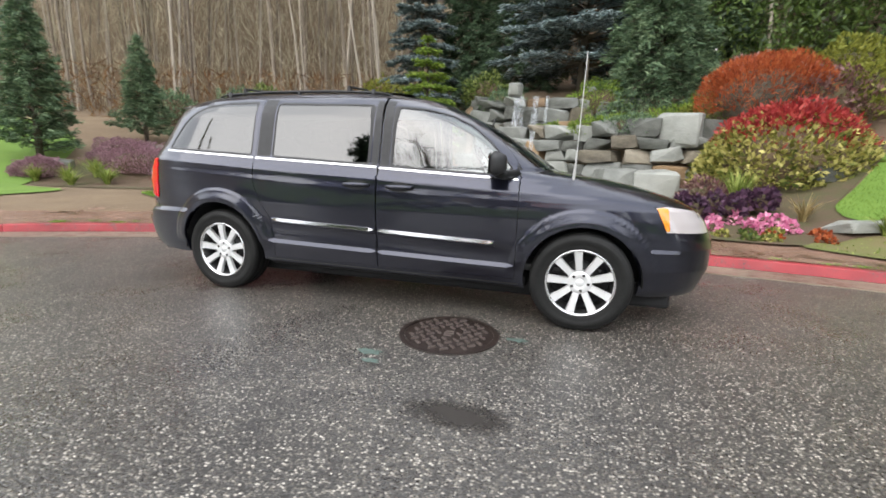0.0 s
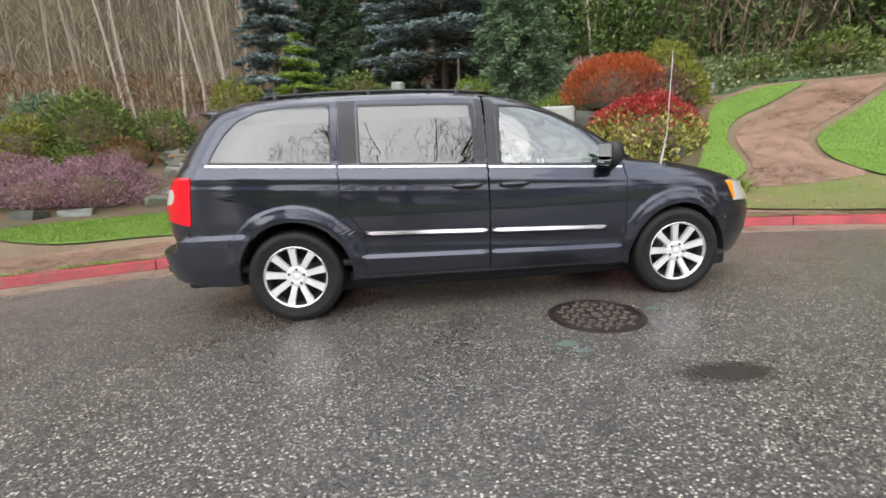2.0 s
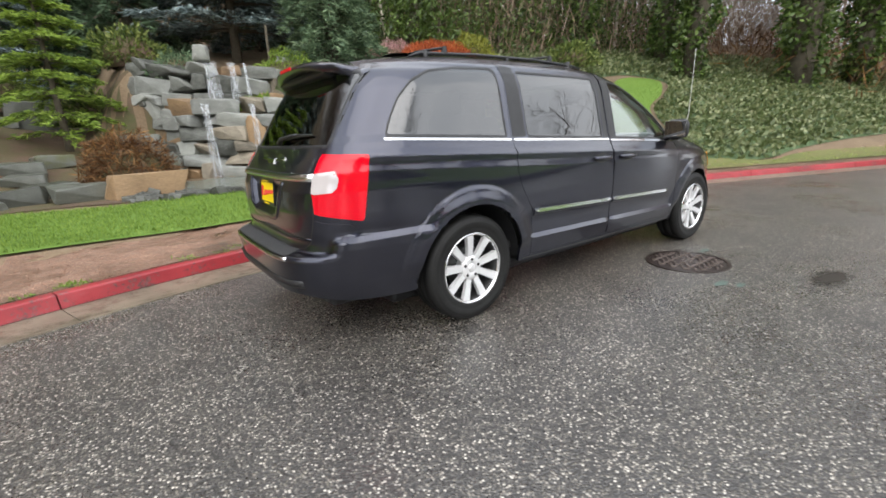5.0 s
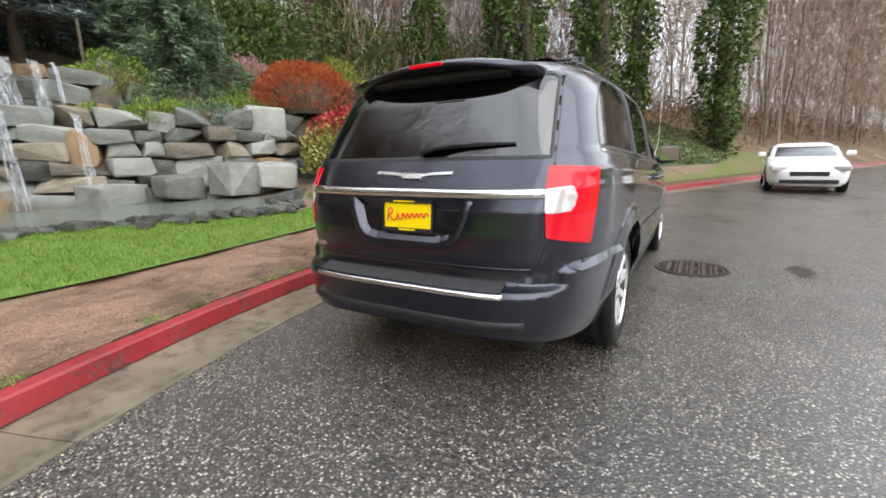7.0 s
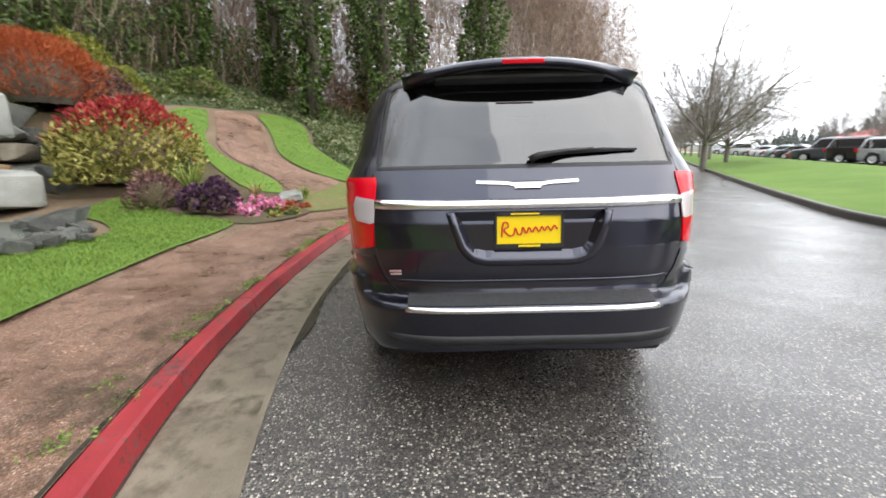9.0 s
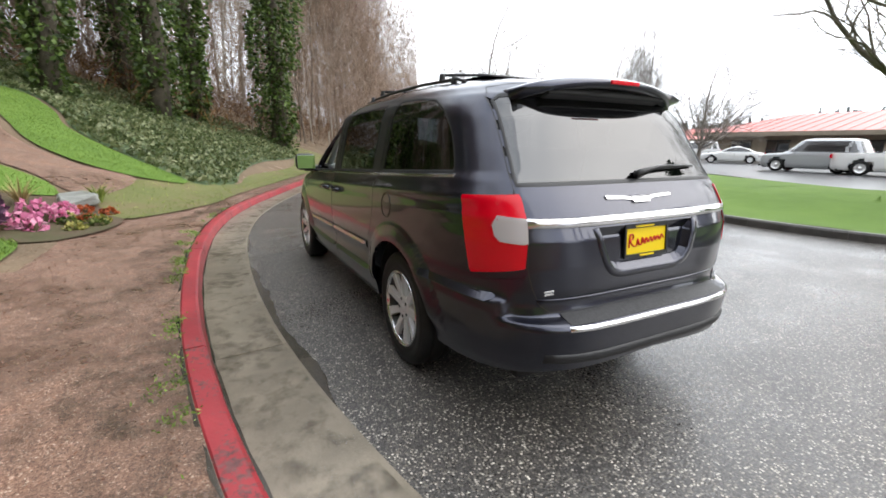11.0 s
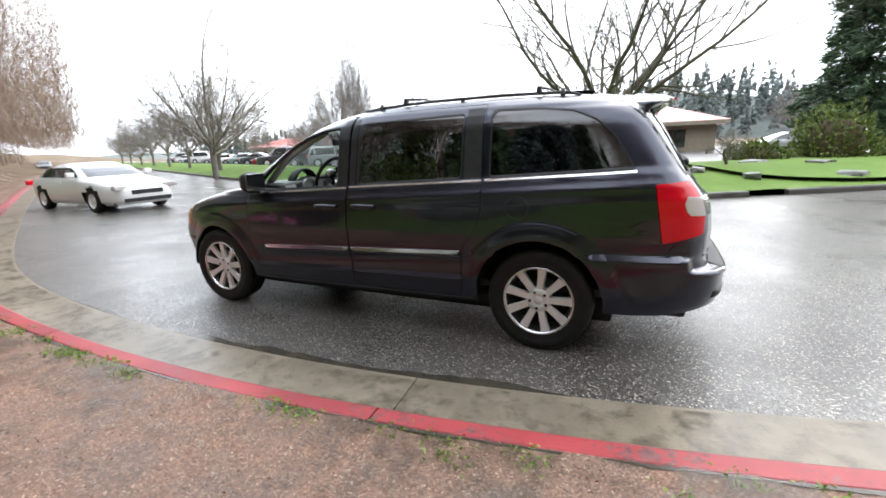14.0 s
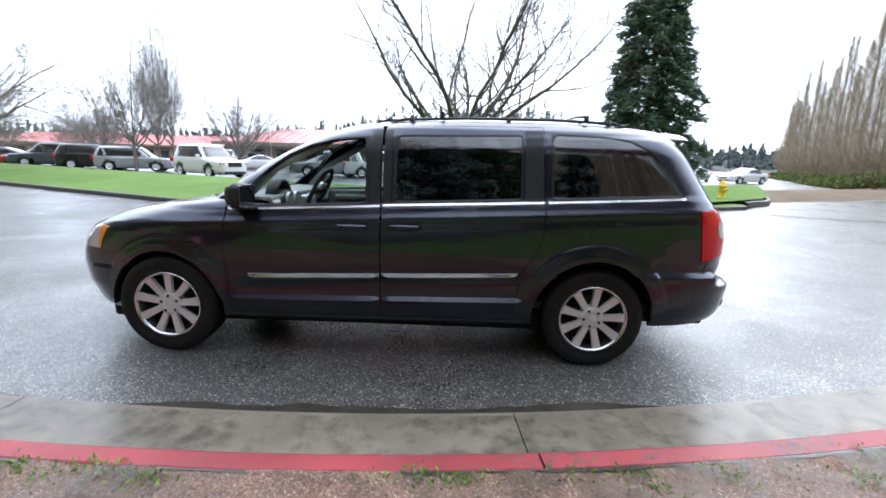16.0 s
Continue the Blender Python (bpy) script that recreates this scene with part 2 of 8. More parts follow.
def painted_kerb():
    m, nt, b = principled("worn_red_kerb_paint")
    vec = coords(nt)
    wear = mix(nt, 0.45, noise_of(nt, vec, 4.0, 6.0, 0.7), noise_of(nt, vec, 38.0, 4.0, 0.6))
    paint = ramp_of(nt, noise_of(nt, vec, 2.2, 4.0), [(0.3, (0.21, 0.014, 0.02)), (0.7, (0.36, 0.035, 0.042))])
    stone = ramp_of(nt, noise_of(nt, vec, 20.0, 4.0), [(0.3, (0.05, 0.02, 0.02)), (0.7, (0.2, 0.08, 0.075))])
    mask = ramp_of(nt, wear, [(0.53, (0, 0, 0)), (0.6, (1, 1, 1))])
    nt.links.new(mix(nt, mask, paint, stone), b.inputs["Base Color"])
    b.inputs["Roughness"].default_value = 0.46
    bump(nt, b, wear, 0.5, 0.006)
    return m


KERB_RED = painted_kerb()
GREY_KERB = mottled("wet_grey_kerb", [(0.3, (0.03, 0.028, 0.026)), (0.7, (0.11, 0.1, 0.09))], 3.0, 0.45, 70.0, 0.3)
def bark_material():
    """Trodden bark: reddish chips, fine dark gaps, broad wet patches that shine."""
    m, nt, b = principled("bark_path")
    vec = coords(nt)
    warp = node(nt, "ShaderNodeTexNoise", Scale=9.0, Detail=3.0)
    nt.links.new(vec, warp.inputs["Vector"])
    chips = node(nt, "ShaderNodeTexVoronoi", Scale=150.0)
    nt.links.new(mix(nt, 0.04, vec, warp.outputs["Color"]), chips.inputs["Vector"])
    sep = nt.nodes.new("ShaderNodeSeparateColor")
    nt.links.new(chips.outputs["Color"], sep.inputs["Color"])
    col = ramp_of(nt, sep.outputs["Green"], [(0.0, (0.105, 0.058, 0.038)), (0.35, (0.185, 0.105, 0.07)), (0.7, (0.27, 0.157, 0.108)), (0.95, (0.38, 0.25, 0.185)), (1.0, (0.6, 0.5, 0.4))])
    fine = noise_of(nt, vec, 260.0, 3.0, 0.7)
    col = mix(nt, 0.55, col, ramp_of(nt, fine, [(0.34, (0.35, 0.33, 0.3)), (0.62, (1.25, 1.2, 1.15))]), "MULTIPLY")
    patch = mix(nt, 0.45, noise_of(nt, vec, 0.75, 5.0, 0.65), noise_of(nt, vec, 5.0, 5.0, 0.65))
    col = mix(nt, 0.9, col, ramp_of(nt, patch, [(0.35, (0.42, 0.41, 0.39)), (0.45, (0.64, 0.62, 0.59)), (0.55, (0.92, 0.9, 0.88)), (0.66, (1.15, 1.1, 1.05))]), "MULTIPLY")
    nt.links.new(col, b.inputs["Base Color"])
    nt.links.new(ramp_of(nt, patch, [(0.36, (0.12, 0.12, 0.12)), (0.5, (0.55, 0.55, 0.55)), (0.6, (0.85, 0.85, 0.85))]), b.inputs["Roughness"])
    bump(nt, b, mix(nt, 0.5, fine, mix(nt, 0.7, chips.outputs["Distance"], noise_of(nt, vec, 18.0, 4.0))), 0.6, 0.008)
    return m


MULCH = bark_material()
SOIL = mottled("garden_soil", [(0.3, (0.03, 0.02, 0.014)), (0.42, (0.06, 0.06, 0.02)), (0.55, (0.09, 0.056, 0.036)), (0.72, (0.16, 0.11, 0.075))], 2.2, 0.85, 45.0, 0.9, 0.03, wide=0.4)
FOREST_FLOOR = mottled("forest_floor", [(0.25, (0.07, 0.055, 0.03)), (0.5, (0.15, 0.105, 0.065)), (0.75, (0.24, 0.18, 0.11))], 0.9, 0.95, 14.0, 1.0, 0.1, wide=0.2)
LAWN = mottled("lawn", [(0.25, (0.06, 0.115, 0.016)), (0.5, (0.105, 0.185, 0.026)), (0.78, (0.17, 0.25, 0.05))], 1.4, 0.95, 130.0, 0.8, 0.02, wide=0.3)
MOSS_GRASS = mottled("thin_mossy_grass", [(0.3, (0.07, 0.1, 0.02)), (0.5, (0.12, 0.125, 0.036)), (0.62, (0.16, 0.11, 0.06)), (0.75, (0.2, 0.125, 0.08))], 1.4, 0.8, 60.0, 0.7, 0.02, wide=0.4)
IVY_GROUND = mottled("ivy_ground", [(0.25, (0.03, 0.055, 0.02)), (0.55, (0.07, 0.115, 0.045)), (0.8, (0.15, 0.2, 0.09))], 2.0, 0.6, 22.0, 1.0, 0.08)
ROCK = mottled("grey_rock", [(0.3, (0.035, 0.036, 0.03)), (0.42, (0.105, 0.108, 0.095)), (0.54, (0.175, 0.18, 0.165)), (0.66, (0.27, 0.275, 0.25)), (0.84, (0.36, 0.36, 0.33))], 3.2, 0.5, 30.0, 1.0, 0.08, rnd=0.36, wide=0.8)
WET_ROCK = mottled("wet_mossy_stone", [(0.25, (0.025, 0.025, 0.022)), (0.45, (0.065, 0.068, 0.056)), (0.6, (0.125, 0.13, 0.112)), (0.72, (0.1, 0.105, 0.045)), (0.85, (0.21, 0.21, 0.19))], 3.0, 0.35, 26.0, 0.9, 0.03, rnd=0.3, wide=0.9)
TAN_ROCK = mottled("tan_rock", [(0.3, (0.07, 0.06, 0.045)), (0.5, (0.18, 0.155, 0.115)), (0.72, (0.3, 0.26, 0.2))], 3.0, 0.6, 28.0, 1.0, 0.08, rnd=0.3)
BROWN_ROCK = mottled("brown_rock", [(0.25, (0.08, 0.05, 0.03)), (0.55, (0.23, 0.15, 0.08)), (0.8, (0.36, 0.24, 0.13))], 2.2, 0.6, 24.0, 0.9, 0.03, rnd=0.2)
BARK = mottled("bark", [(0.3, (0.035, 0.028, 0.02)), (0.6, (0.1, 0.085, 0.06)), (0.85, (0.2, 0.18, 0.13))], 6.0, 0.9, 40.0, 0.9, 0.02)
PALE_BARK = mottled("alder_bark", [(0.25, (0.1, 0.075, 0.055)), (0.5, (0.25, 0.205, 0.16)), (0.8, (0.42, 0.37, 0.31))], 2.2, 0.85, 26.0, 0.5, 0.01, rnd=0.45)
TWIG = mottled("bare_twigs", [(0.3, (0.09, 0.05, 0.035)), (0.7, (0.24, 0.15, 0.11))], 1.0, 0.9, 9.0, 0.0, rnd=0.4)
GREY_TWIG = mottled("grey_bare_twigs", [(0.3, (0.12, 0.105, 0.09)), (0.7, (0.28, 0.25, 0.22))], 1.0, 0.9, 9.0, 0.0)
DARK_TWIG = mottled("dark_mossy_limbs", [(0.3, (0.055, 0.05, 0.036)), (0.7, (0.15, 0.132, 0.095))], 1.5, 0.9, 18.0, 0.3)

SPRUCE_BLUE = leafy("blue_spruce_needles", (0.03, 0.048, 0.047), (0.12, 0.165, 0.165), (0.4, 0.48, 0.48))
FIR_DARK = leafy("dark_fir_needles", (0.02, 0.038, 0.02), (0.055, 0.095, 0.05), (0.12, 0.18, 0.095))
FIR_GREEN = leafy("green_fir_needles", (0.06, 0.1, 0.015), (0.15, 0.23, 0.03), (0.3, 0.4, 0.07))
FIR_MID = leafy("mid_green_needles", (0.038, 0.07, 0.038), (0.1, 0.16, 0.085), (0.24, 0.32, 0.18))
YEW_GOLD = leafy("golden_green_leaves", (0.08, 0.09, 0.012), (0.17, 0.18, 0.025), (0.3, 0.3, 0.06))
RHODO = leafy("rhododendron_leaves", (0.035, 0.06, 0.015), (0.1, 0.14, 0.03), (0.24, 0.27, 0.08))
ORANGE = leafy("orange_red_twigs", (0.18, 0.035, 0.012), (0.36, 0.075, 0.022), (0.5, 0.15, 0.05))
RED = leafy("red_shoots", (0.16, 0.012, 0.014), (0.34, 0.03, 0.03), (0.48, 0.09, 0.07))
VARIEGATED = leafy("yellow_variegated_leaves", (0.06, 0.085, 0.015), (0.24, 0.23, 0.05), (0.62, 0.55, 0.2))
HEATHER = leafy("heather_sprays", (0.11, 0.055, 0.065), (0.26, 0.14, 0.165), (0.42, 0.26, 0.3))
REDDISH = leafy("reddish_brown_leaves", (0.07, 0.03, 0.03), (0.17, 0.08, 0.075), (0.32, 0.2, 0.18))
IVY = leafy("ivy_leaves", (0.022, 0.04, 0.01), (0.06, 0.1, 0.022), (0.16, 0.23, 0.06), 0.35)
IVY_PALE = leafy("ivy_ground_leaves", (0.05, 0.07, 0.022), (0.115, 0.145, 0.055), (0.27, 0.28, 0.15), 0.35)
STRAP = leafy("strap_leaves", (0.09, 0.14, 0.02), (0.2, 0.26, 0.05), (0.42, 0.45, 0.14))
GRASS = leafy("grass_blades", (0.065, 0.12, 0.012), (0.135, 0.22, 0.03), (0.24, 0.33, 0.065))
WEED = leafy("weed_leaves", (0.08, 0.16, 0.02), (0.18, 0.3, 0.05), (0.32, 0.46, 0.11))
PINK = leafy("pink_petals", (0.45, 0.1, 0.22), (0.7, 0.24, 0.4), (0.85, 0.5, 0.6))
DARK_KALE = leafy("purple_kale_leaves", (0.03, 0.015, 0.03), (0.07, 0.03, 0.06), (0.16, 0.08, 0.13))
DEAD_GRASS = leafy("dry_grass", (0.16, 0.11, 0.04), (0.3, 0.22, 0.09), (0.45, 0.36, 0.18))
BROWN_FERN = leafy("brown_fronds", (0.05, 0.025, 0.01), (0.13, 0.06, 0.022), (0.26, 0.14, 0.05))
# distance haze is mixed into these greyed needle colours
FAR_TREES = leafy("haze_tinted_conifers", (0.085, 0.105, 0.1), (0.13, 0.155, 0.15), (0.19, 0.22, 0.21))

VAN_PAINT = principled("dark_slate_metallic_paint")
m, nt, b = VAN_PAINT
vec = coords(nt)
fl = noise_of(nt, vec, 900.0, 1.0)
nt.links.new(ramp_of(nt, fl, [(0.35, (0.0128, 0.0136, 0.0235)), (0.7, (0.035, 0.0375, 0.06))]), b.inputs["Base Color"])
b.inputs["Metallic"].default_value, b.inputs["Roughness"].default_value = 0.9, 0.3
b.inputs["Coat Weight"].default_value, b.inputs["Coat Roughness"].default_value = 1.0, 0.025
VAN_PAINT = m
WHITE_PAINT = plain("white_car_paint", (0.74, 0.74, 0.73), 0.35, 0.0, 0.8)
TYRE = mottled("tyre_rubber", [(0.3, (0.006, 0.006, 0.006)), (0.7, (0.016, 0.016, 0.0155))], 8.0, 0.55, 80.0, 0.2, 0.003, spec=0.25)
CHROME = plain("chrome", (0.7, 0.7, 0.71), 0.12, 1.0)
SILVER = plain("silver_alloy", (0.72, 0.72, 0.72), 0.3, 0.45, 0.6)
DARK_METAL = plain("dark_brake_metal", (0.06, 0.06, 0.06), 0.5, 0.8)
BLACK_TRIM = mottled("black_trim", [(0.3, (0.01, 0.01, 0.011)), (0.7, (0.024, 0.024, 0.026))], 20.0, 0.45, 200.0, 0.1, 0.002)
STEP_PAD = mottled("grained_black_step_pad", [(0.3, (0.015, 0.015, 0.016)), (0.7, (0.05, 0.05, 0.052))], 60.0, 0.5, 180.0, 0.8, 0.004)
SHELL = plain("inner_shell_black", (0.008, 0.008, 0.009), 0.8)
RED_LENS = plain("red_lamp_lens", (0.62, 0.0, 0.012), 0.16, 0.0, 0.35, 0.3)
CLEAR_LENS = plain("clear_lamp_lens", (0.5, 0.46, 0.46), 0.12, 0.1, 1.0)
AMBER_LENS = plain("amber_lamp_lens", (0.8, 0.27, 0.02), 0.15, 0.0, 1.0)
INTERIOR_GREY = mottled("light_grey_trim", [(0.3, (0.26, 0.28, 0.27)), (0.7, (0.36, 0.38, 0.37))], 15.0, 0.7, 150.0, 0.1)
INTERIOR_BLACK = mottled("black_dash_plastic", [(0.3, (0.012, 0.012, 0.012)), (0.7, (0.03, 0.03, 0.03))], 20.0, 0.5, 150.0, 0.2)
SEAT_CLOTH = mottled("black_seat_leather", [(0.3, (0.012, 0.012, 0.013)), (0.7, (0.035, 0.034, 0.034))], 10.0, 0.5, 90.0, 0.2)
PLATE_YELLOW = plain("yellow_plate", (0.85, 0.62, 0.0), 0.4)
PLATE_RED = plain("red_lettering", (0.6, 0.03, 0.02), 0.5)
IRON = mottled("rusty_iron", [(0.3, (0.012, 0.009, 0.008)), (0.7, (0.036, 0.024, 0.02))], 9.0, 0.35, 70.0, 0.5, 0.004, spec=0.5)
GREEN_PAINT = mottled("faded_green_marking", [(0.3, (0.07, 0.085, 0.075)), (0.7, (0.11, 0.17, 0.145))], 20.0, 0.5, 80.0, 0.3)
HYDRANT_YELLOW = mottled("yellow_hydrant_paint", [(0.3, (0.6, 0.4, 0.02)), (0.7, (0.75, 0.55, 0.04))], 12.0, 0.45, 60.0, 0.1)


def glass_material(name, tint, least=0.1):
    """Thin glass: tinted see-through with a clear reflection that grows towards grazing."""
    m = bpy.data.materials.new(name)
    m.use_nodes = True
    nt = m.node_tree
    nt.nodes.clear()
    out = nt.nodes.new("ShaderNodeOutputMaterial")
    tr = nt.nodes.new("ShaderNodeBsdfTransparent")
    tr.inputs["Color"].default_value = (*tint, 1)
    gl = nt.nodes.new("ShaderNodeBsdfGlossy")
    gl.inputs["Roughness"].default_value = 0.01
    lw = nt.nodes.new("ShaderNodeLayerWeight")
    lw.inputs["Blend"].default_value = 0.5
    pw = nt.nodes.new("ShaderNodeMath")
    pw.operation = "POWER"
    pw.inputs[1].default_value = 4.0
    ma = nt.nodes.new("ShaderNodeMath")
    ma.operation = "MULTIPLY_ADD"
    ma.inputs[1].default_value, ma.inputs[2].default_value = 0.85 - least, least
    ms = nt.nodes.new("ShaderNodeMixShader")
    nt.links.new(lw.outputs["Facing"], pw.inputs[0])
    nt.links.new(pw.outputs[0], ma.inputs[0])
    nt.links.new(ma.outputs[0], ms.inputs[0])
    nt.links.new(tr.outputs[0], ms.inputs[1])
    nt.links.new(gl.outputs[0], ms.inputs[2])
    nt.links.new(ms.outputs[0], out.inputs["Surface"])
    return m


PRIVACY = glass_material("privacy_glass", (0.03, 0.031, 0.035), 0.13)
CLEAR_GLASS = glass_material("clear_glass", (0.55, 0.64, 0.62), 0.19)
WINDSHIELD = glass_material("windshield_glass", (0.6, 0.66, 0.65))
CAR_GLASS = plain("dark_car_glass", (0.02, 0.022, 0.025), 0.05, 0.0, 1.0)


def water_material():
    m, nt, b = principled("pond_water")
    vec = coords(nt)
    b.inputs["Base Color"].default_value = (0.13, 0.145, 0.12, 1)
    b.inputs["Roughness"].default_value = 0.16
    bump(nt, b, noise_of(nt, vec, 11.0, 4.0), 0.5, 0.03)
    return m


WATER = water_material()


def fall_material():
    m, nt, b = principled("falling_water")
    vec = coords(nt, (14.0, 14.0, 0.7))
    f = noise_of(nt, vec, 1.6, 4.0, 0.7)
    b.inputs["Base Color"].default_value = (0.66, 0.69, 0.72, 1)
    b.inputs["Roughness"].default_value = 0.25
    nt.links.new(ramp_of(nt, f, [(0.36, (0, 0, 0)), (0.68, (0.6, 0.6, 0.6))]), b.inputs["Alpha"])
    return m


FALL = fall_material()

WET_DIRT = mottled("wet_dirt", [(0.3, (0.025, 0.022, 0.018)), (0.7, (0.07, 0.06, 0.045))], 5.0, 0.22, 60.0, 0.3, 0.004)
CRUMB = leafy("bark_crumb", (0.12, 0.055, 0.035), (0.28, 0.15, 0.1), (0.5, 0.34, 0.26), 0.8, 0.0)


def film_material(name, colour, low, high, most):
    """A patchy wet film."""
    m, nt, b = principled(name)
    vec = coords(nt)
    b.inputs["Base Color"].default_value, b.inputs["Roughness"].default_value = (*colour, 1), 0.14
    f = mix(nt, 0.5, noise_of(nt, vec, 1.7, 5.0, 0.65), noise_of(nt, vec, 9.0, 5.0, 0.65))
    nt.links.new(ramp_of(nt, f, [(low, (0, 0, 0)), (high, (most, most, most))]), b.inputs["Alpha"])
    return m


WET_FILM = film_material("wet_film", (0.07, 0.06, 0.045), 0.48, 0.62, 0.5)

# ---- the lie of the land ----
KERB = curve_through([(-60, -27), (-40, -16.5), (-20, -6.6), (-12, -2.7), (-8, -0.5), (-6, 0.66), (-4.06, 1.53), (-2.01, 1.985), (0, 2.14), (1.5, 2.14), (3.51, 2.01),
                      (5.53, 1.59), (8.02, 0.6), (11, -0.66), (15, -2.42), (25, -6.95), (36, -12.1), (60, -23.2), (140, -59.6)], 0.25)
for _ in range(3):
    _k = np.r_[KERB[:1].repeat(5, 0), KERB, KERB[-1:].repeat(5, 0)]
    KERB = np.r_[KERB[:6], np.stack([np.convolve(_k[:, c], np.ones(11) / 11, "valid") for c in (0, 1)], 1)[6:-6], KERB[-6:]]
_d = np.gradient(KERB, axis=0)
_d /= np.linalg.norm(_d, axis=1)[:, None]
KERB_SIDE = np.stack([-_d[:, 1], _d[:, 0]], 1)
KERB_RUN = np.r_[0, np.cumsum(np.linalg.norm(np.diff(KERB, axis=0), axis=1))]
ROAD = 8.5


def beyond_kerb(x, y):
    """Metres beyond the kerb, towards the garden; less than 0 on the road."""
    x, y = np.atleast_1d(np.asarray(x, float)), np.atleast_1d(np.asarray(y, float))
    best, out = np.full(x.shape, 1e18), np.zeros(x.shape)
    line, side = KERB[::2], KERB_SIDE[::2]
    for (px, py), (nx, ny) in zip(line, side):
        d = (x - px) ** 2 + (y - py) ** 2
        m = d < best
        best[m] = d[m]
        out[m] = np.where((x[m] - px) * nx + (y[m] - py) * ny >= 0, 1, -1) * np.sqrt(d[m])
    return out


def dip(x, off):
    """The gutter sinks a little beside the van; off: metres beyond the kerb."""
    return -0.037 * np.exp(-((np.asarray(x, float) - 0.4) / 2.3) ** 2) * ease(-1.35, -0.5, off) * (1 - ease(0.2, 1.5, off))


def kerb_height(x):
    """Part of the kerb's full height: it runs out towards the side road."""
    return 0.16 + 0.84 * ease(-8.0, -6.25, x)


def ease(a, b, v):
    t = np.clip((np.asarray(v, float) - a) / (b - a), 0, 1)
    return t * t * (3 - 2 * t)


def land(x, y):
    x, y = np.atleast_1d(np.asarray(x, float)), np.atleast_1d(np.asarray(y, float))
    s = beyond_kerb(x, y)
    u = np.maximum(0, s - 1.5)
    right = 0.125 + 0.37 * np.minimum(u, 13) + 0.22 * np.maximum(0, u - 13)
    right = np.minimum(right, 3.6 + 12 * (1 - ease(20, 42, x)))
    rise = np.maximum(0, s - 12)
    back = np.interp(x, [-2.4, -1.5, -0.4, 0.8, 3.2], [3.2, 2.2, 1.4, 0.8, 0.0])
    centre = 0.13 + 0.072 * np.clip(s - 1.7, 0, 2.1) + 1.95 * ease(7.25, 8.0, s - back) + 1.35 * ease(10.2, 11.2, s) + 0.26 * np.minimum(rise, 10) + 0.2 * np.maximum(0, rise - 10)
    left = 0.13 + 0.06 * np.clip(s - 1.7, 0, 2.1) + 0.03 * np.maximum(0, s - 4) + 0.24 * np.maximum(0, s - 6.5 - 1.6 * ease(-7, -4, x)) * (1 - 0.3 * ease(14, 25, s))
    wr, wl = ease(3.0, 9.0, x), 1 - ease(-4.0, -2.3, x)
    wr = np.maximum(wr, 0)
    garden = right * wr + (1 - wr) * (left * wl + centre * (1 - wl))
    hill = 0.75 * np.clip(s - 27, 0, 34) * (1 - ease(16, 32, x))
    garden = garden + hill
    off = -s - ROAD
    across = 0.13 + 0.27 * ease(0.3, 3.5, off) - 0.5 * ease(5.0, 11.0, off)
    z = np.where(s > 0, np.maximum(0.11, garden), np.where(off > 0, across, -0.06))
    z = np.where((s < -0.02) & (off < 0.1), -0.06, z)
    return np.minimum(z, 38 + 0 * z)


def land_at(x, y):
    return float(land(x, y)[0])


def draped(name, us, vs, outline, material, lift=0.0, holes=(), thick=0.0):
    """A patch of ground cover that follows the land."""
    p, q = trimmed_grid(us, vs, outline, holes)
    z = land(p[:, 0], p[:, 1]) + lift
    me = mesh_of(name, np.c_[p, z], q, material, True)
    return me


def steps(a, b, fine_a, fine_b, fine, coarse):
    out = [fine_a]
    while out[-1] < fine_b:
        out.append(out[-1] + fine)
    s = fine
    while out[-1] < b:
        s = min(s * 1.25, coarse)
        out.append(out[-1] + s)
    s, low = fine, []
    v = fine_a
    while v > a:
        s = min(s * 1.25, coarse)
        v -= s
        low.append(v)
    return np.array(low[::-1] + out)


# the ground, one sheet to the horizon
gx, gy = steps(-900, 1200, -14, 22, 0.3, 60), steps(-900, 900, -14, 22, 0.3, 60)
GX, GY = np.meshgrid(gx, gy, indexing="ij")
gzv = land(GX.ravel(), GY.ravel())
gs = beyond_kerb(GX.ravel(), GY.ravel())
gzv = np.where((gs > -0.6) & (gs < 1.6), np.minimum(gzv, -0.06 + 0 * gzv), gzv)
gzv = np.where(gs < -ROAD + 0.6, np.minimum(gzv - 0.16, np.where(gs > -ROAD - 1.6, -0.06, 9)), gzv)
nx, ny = len(gx), len(gy)
ii, jj = np.meshgrid(np.arange(nx - 1), np.arange(ny - 1), indexing="ij")
gq = np.stack([ii * ny + jj, (ii + 1) * ny + jj, (ii + 1) * ny + jj + 1, ii * ny + jj + 1], -1).reshape(-1, 4)
me = mesh_of("ground", np.c_[GX.ravel(), GY.ravel(), gzv], gq, FOREST_FLOOR, True)
tagged(new("ground", me), "brown earth and leaf litter under the trees and beds", "ground", kind="structure")


def ribbon(name, offsets, heights, material, a=0, b=None, smooth=False):
    """A strip along the kerb line between two of its points, with a cross-section of (offset, height)."""
    b = len(KERB) if b is None else b
    k = len(offsets)
    vs, fs = [], []
    for i in range(a, b):
        for o, h in zip(offsets, heights):
            p = KERB[i] + KERB_SIDE[i] * o
            vs.append((p[0], p[1], h + float(dip(p[0], o))))
    for i in range(b - a - 1):
        for j in range(k - 1):
            fs.append((i * k + j, i * k + j + 1, (i + 1) * k + j + 1, (i + 1) * k + j))
    fs = [f[::-1] for f in fs]
    return mesh_of(name, vs, fs, material, smooth)


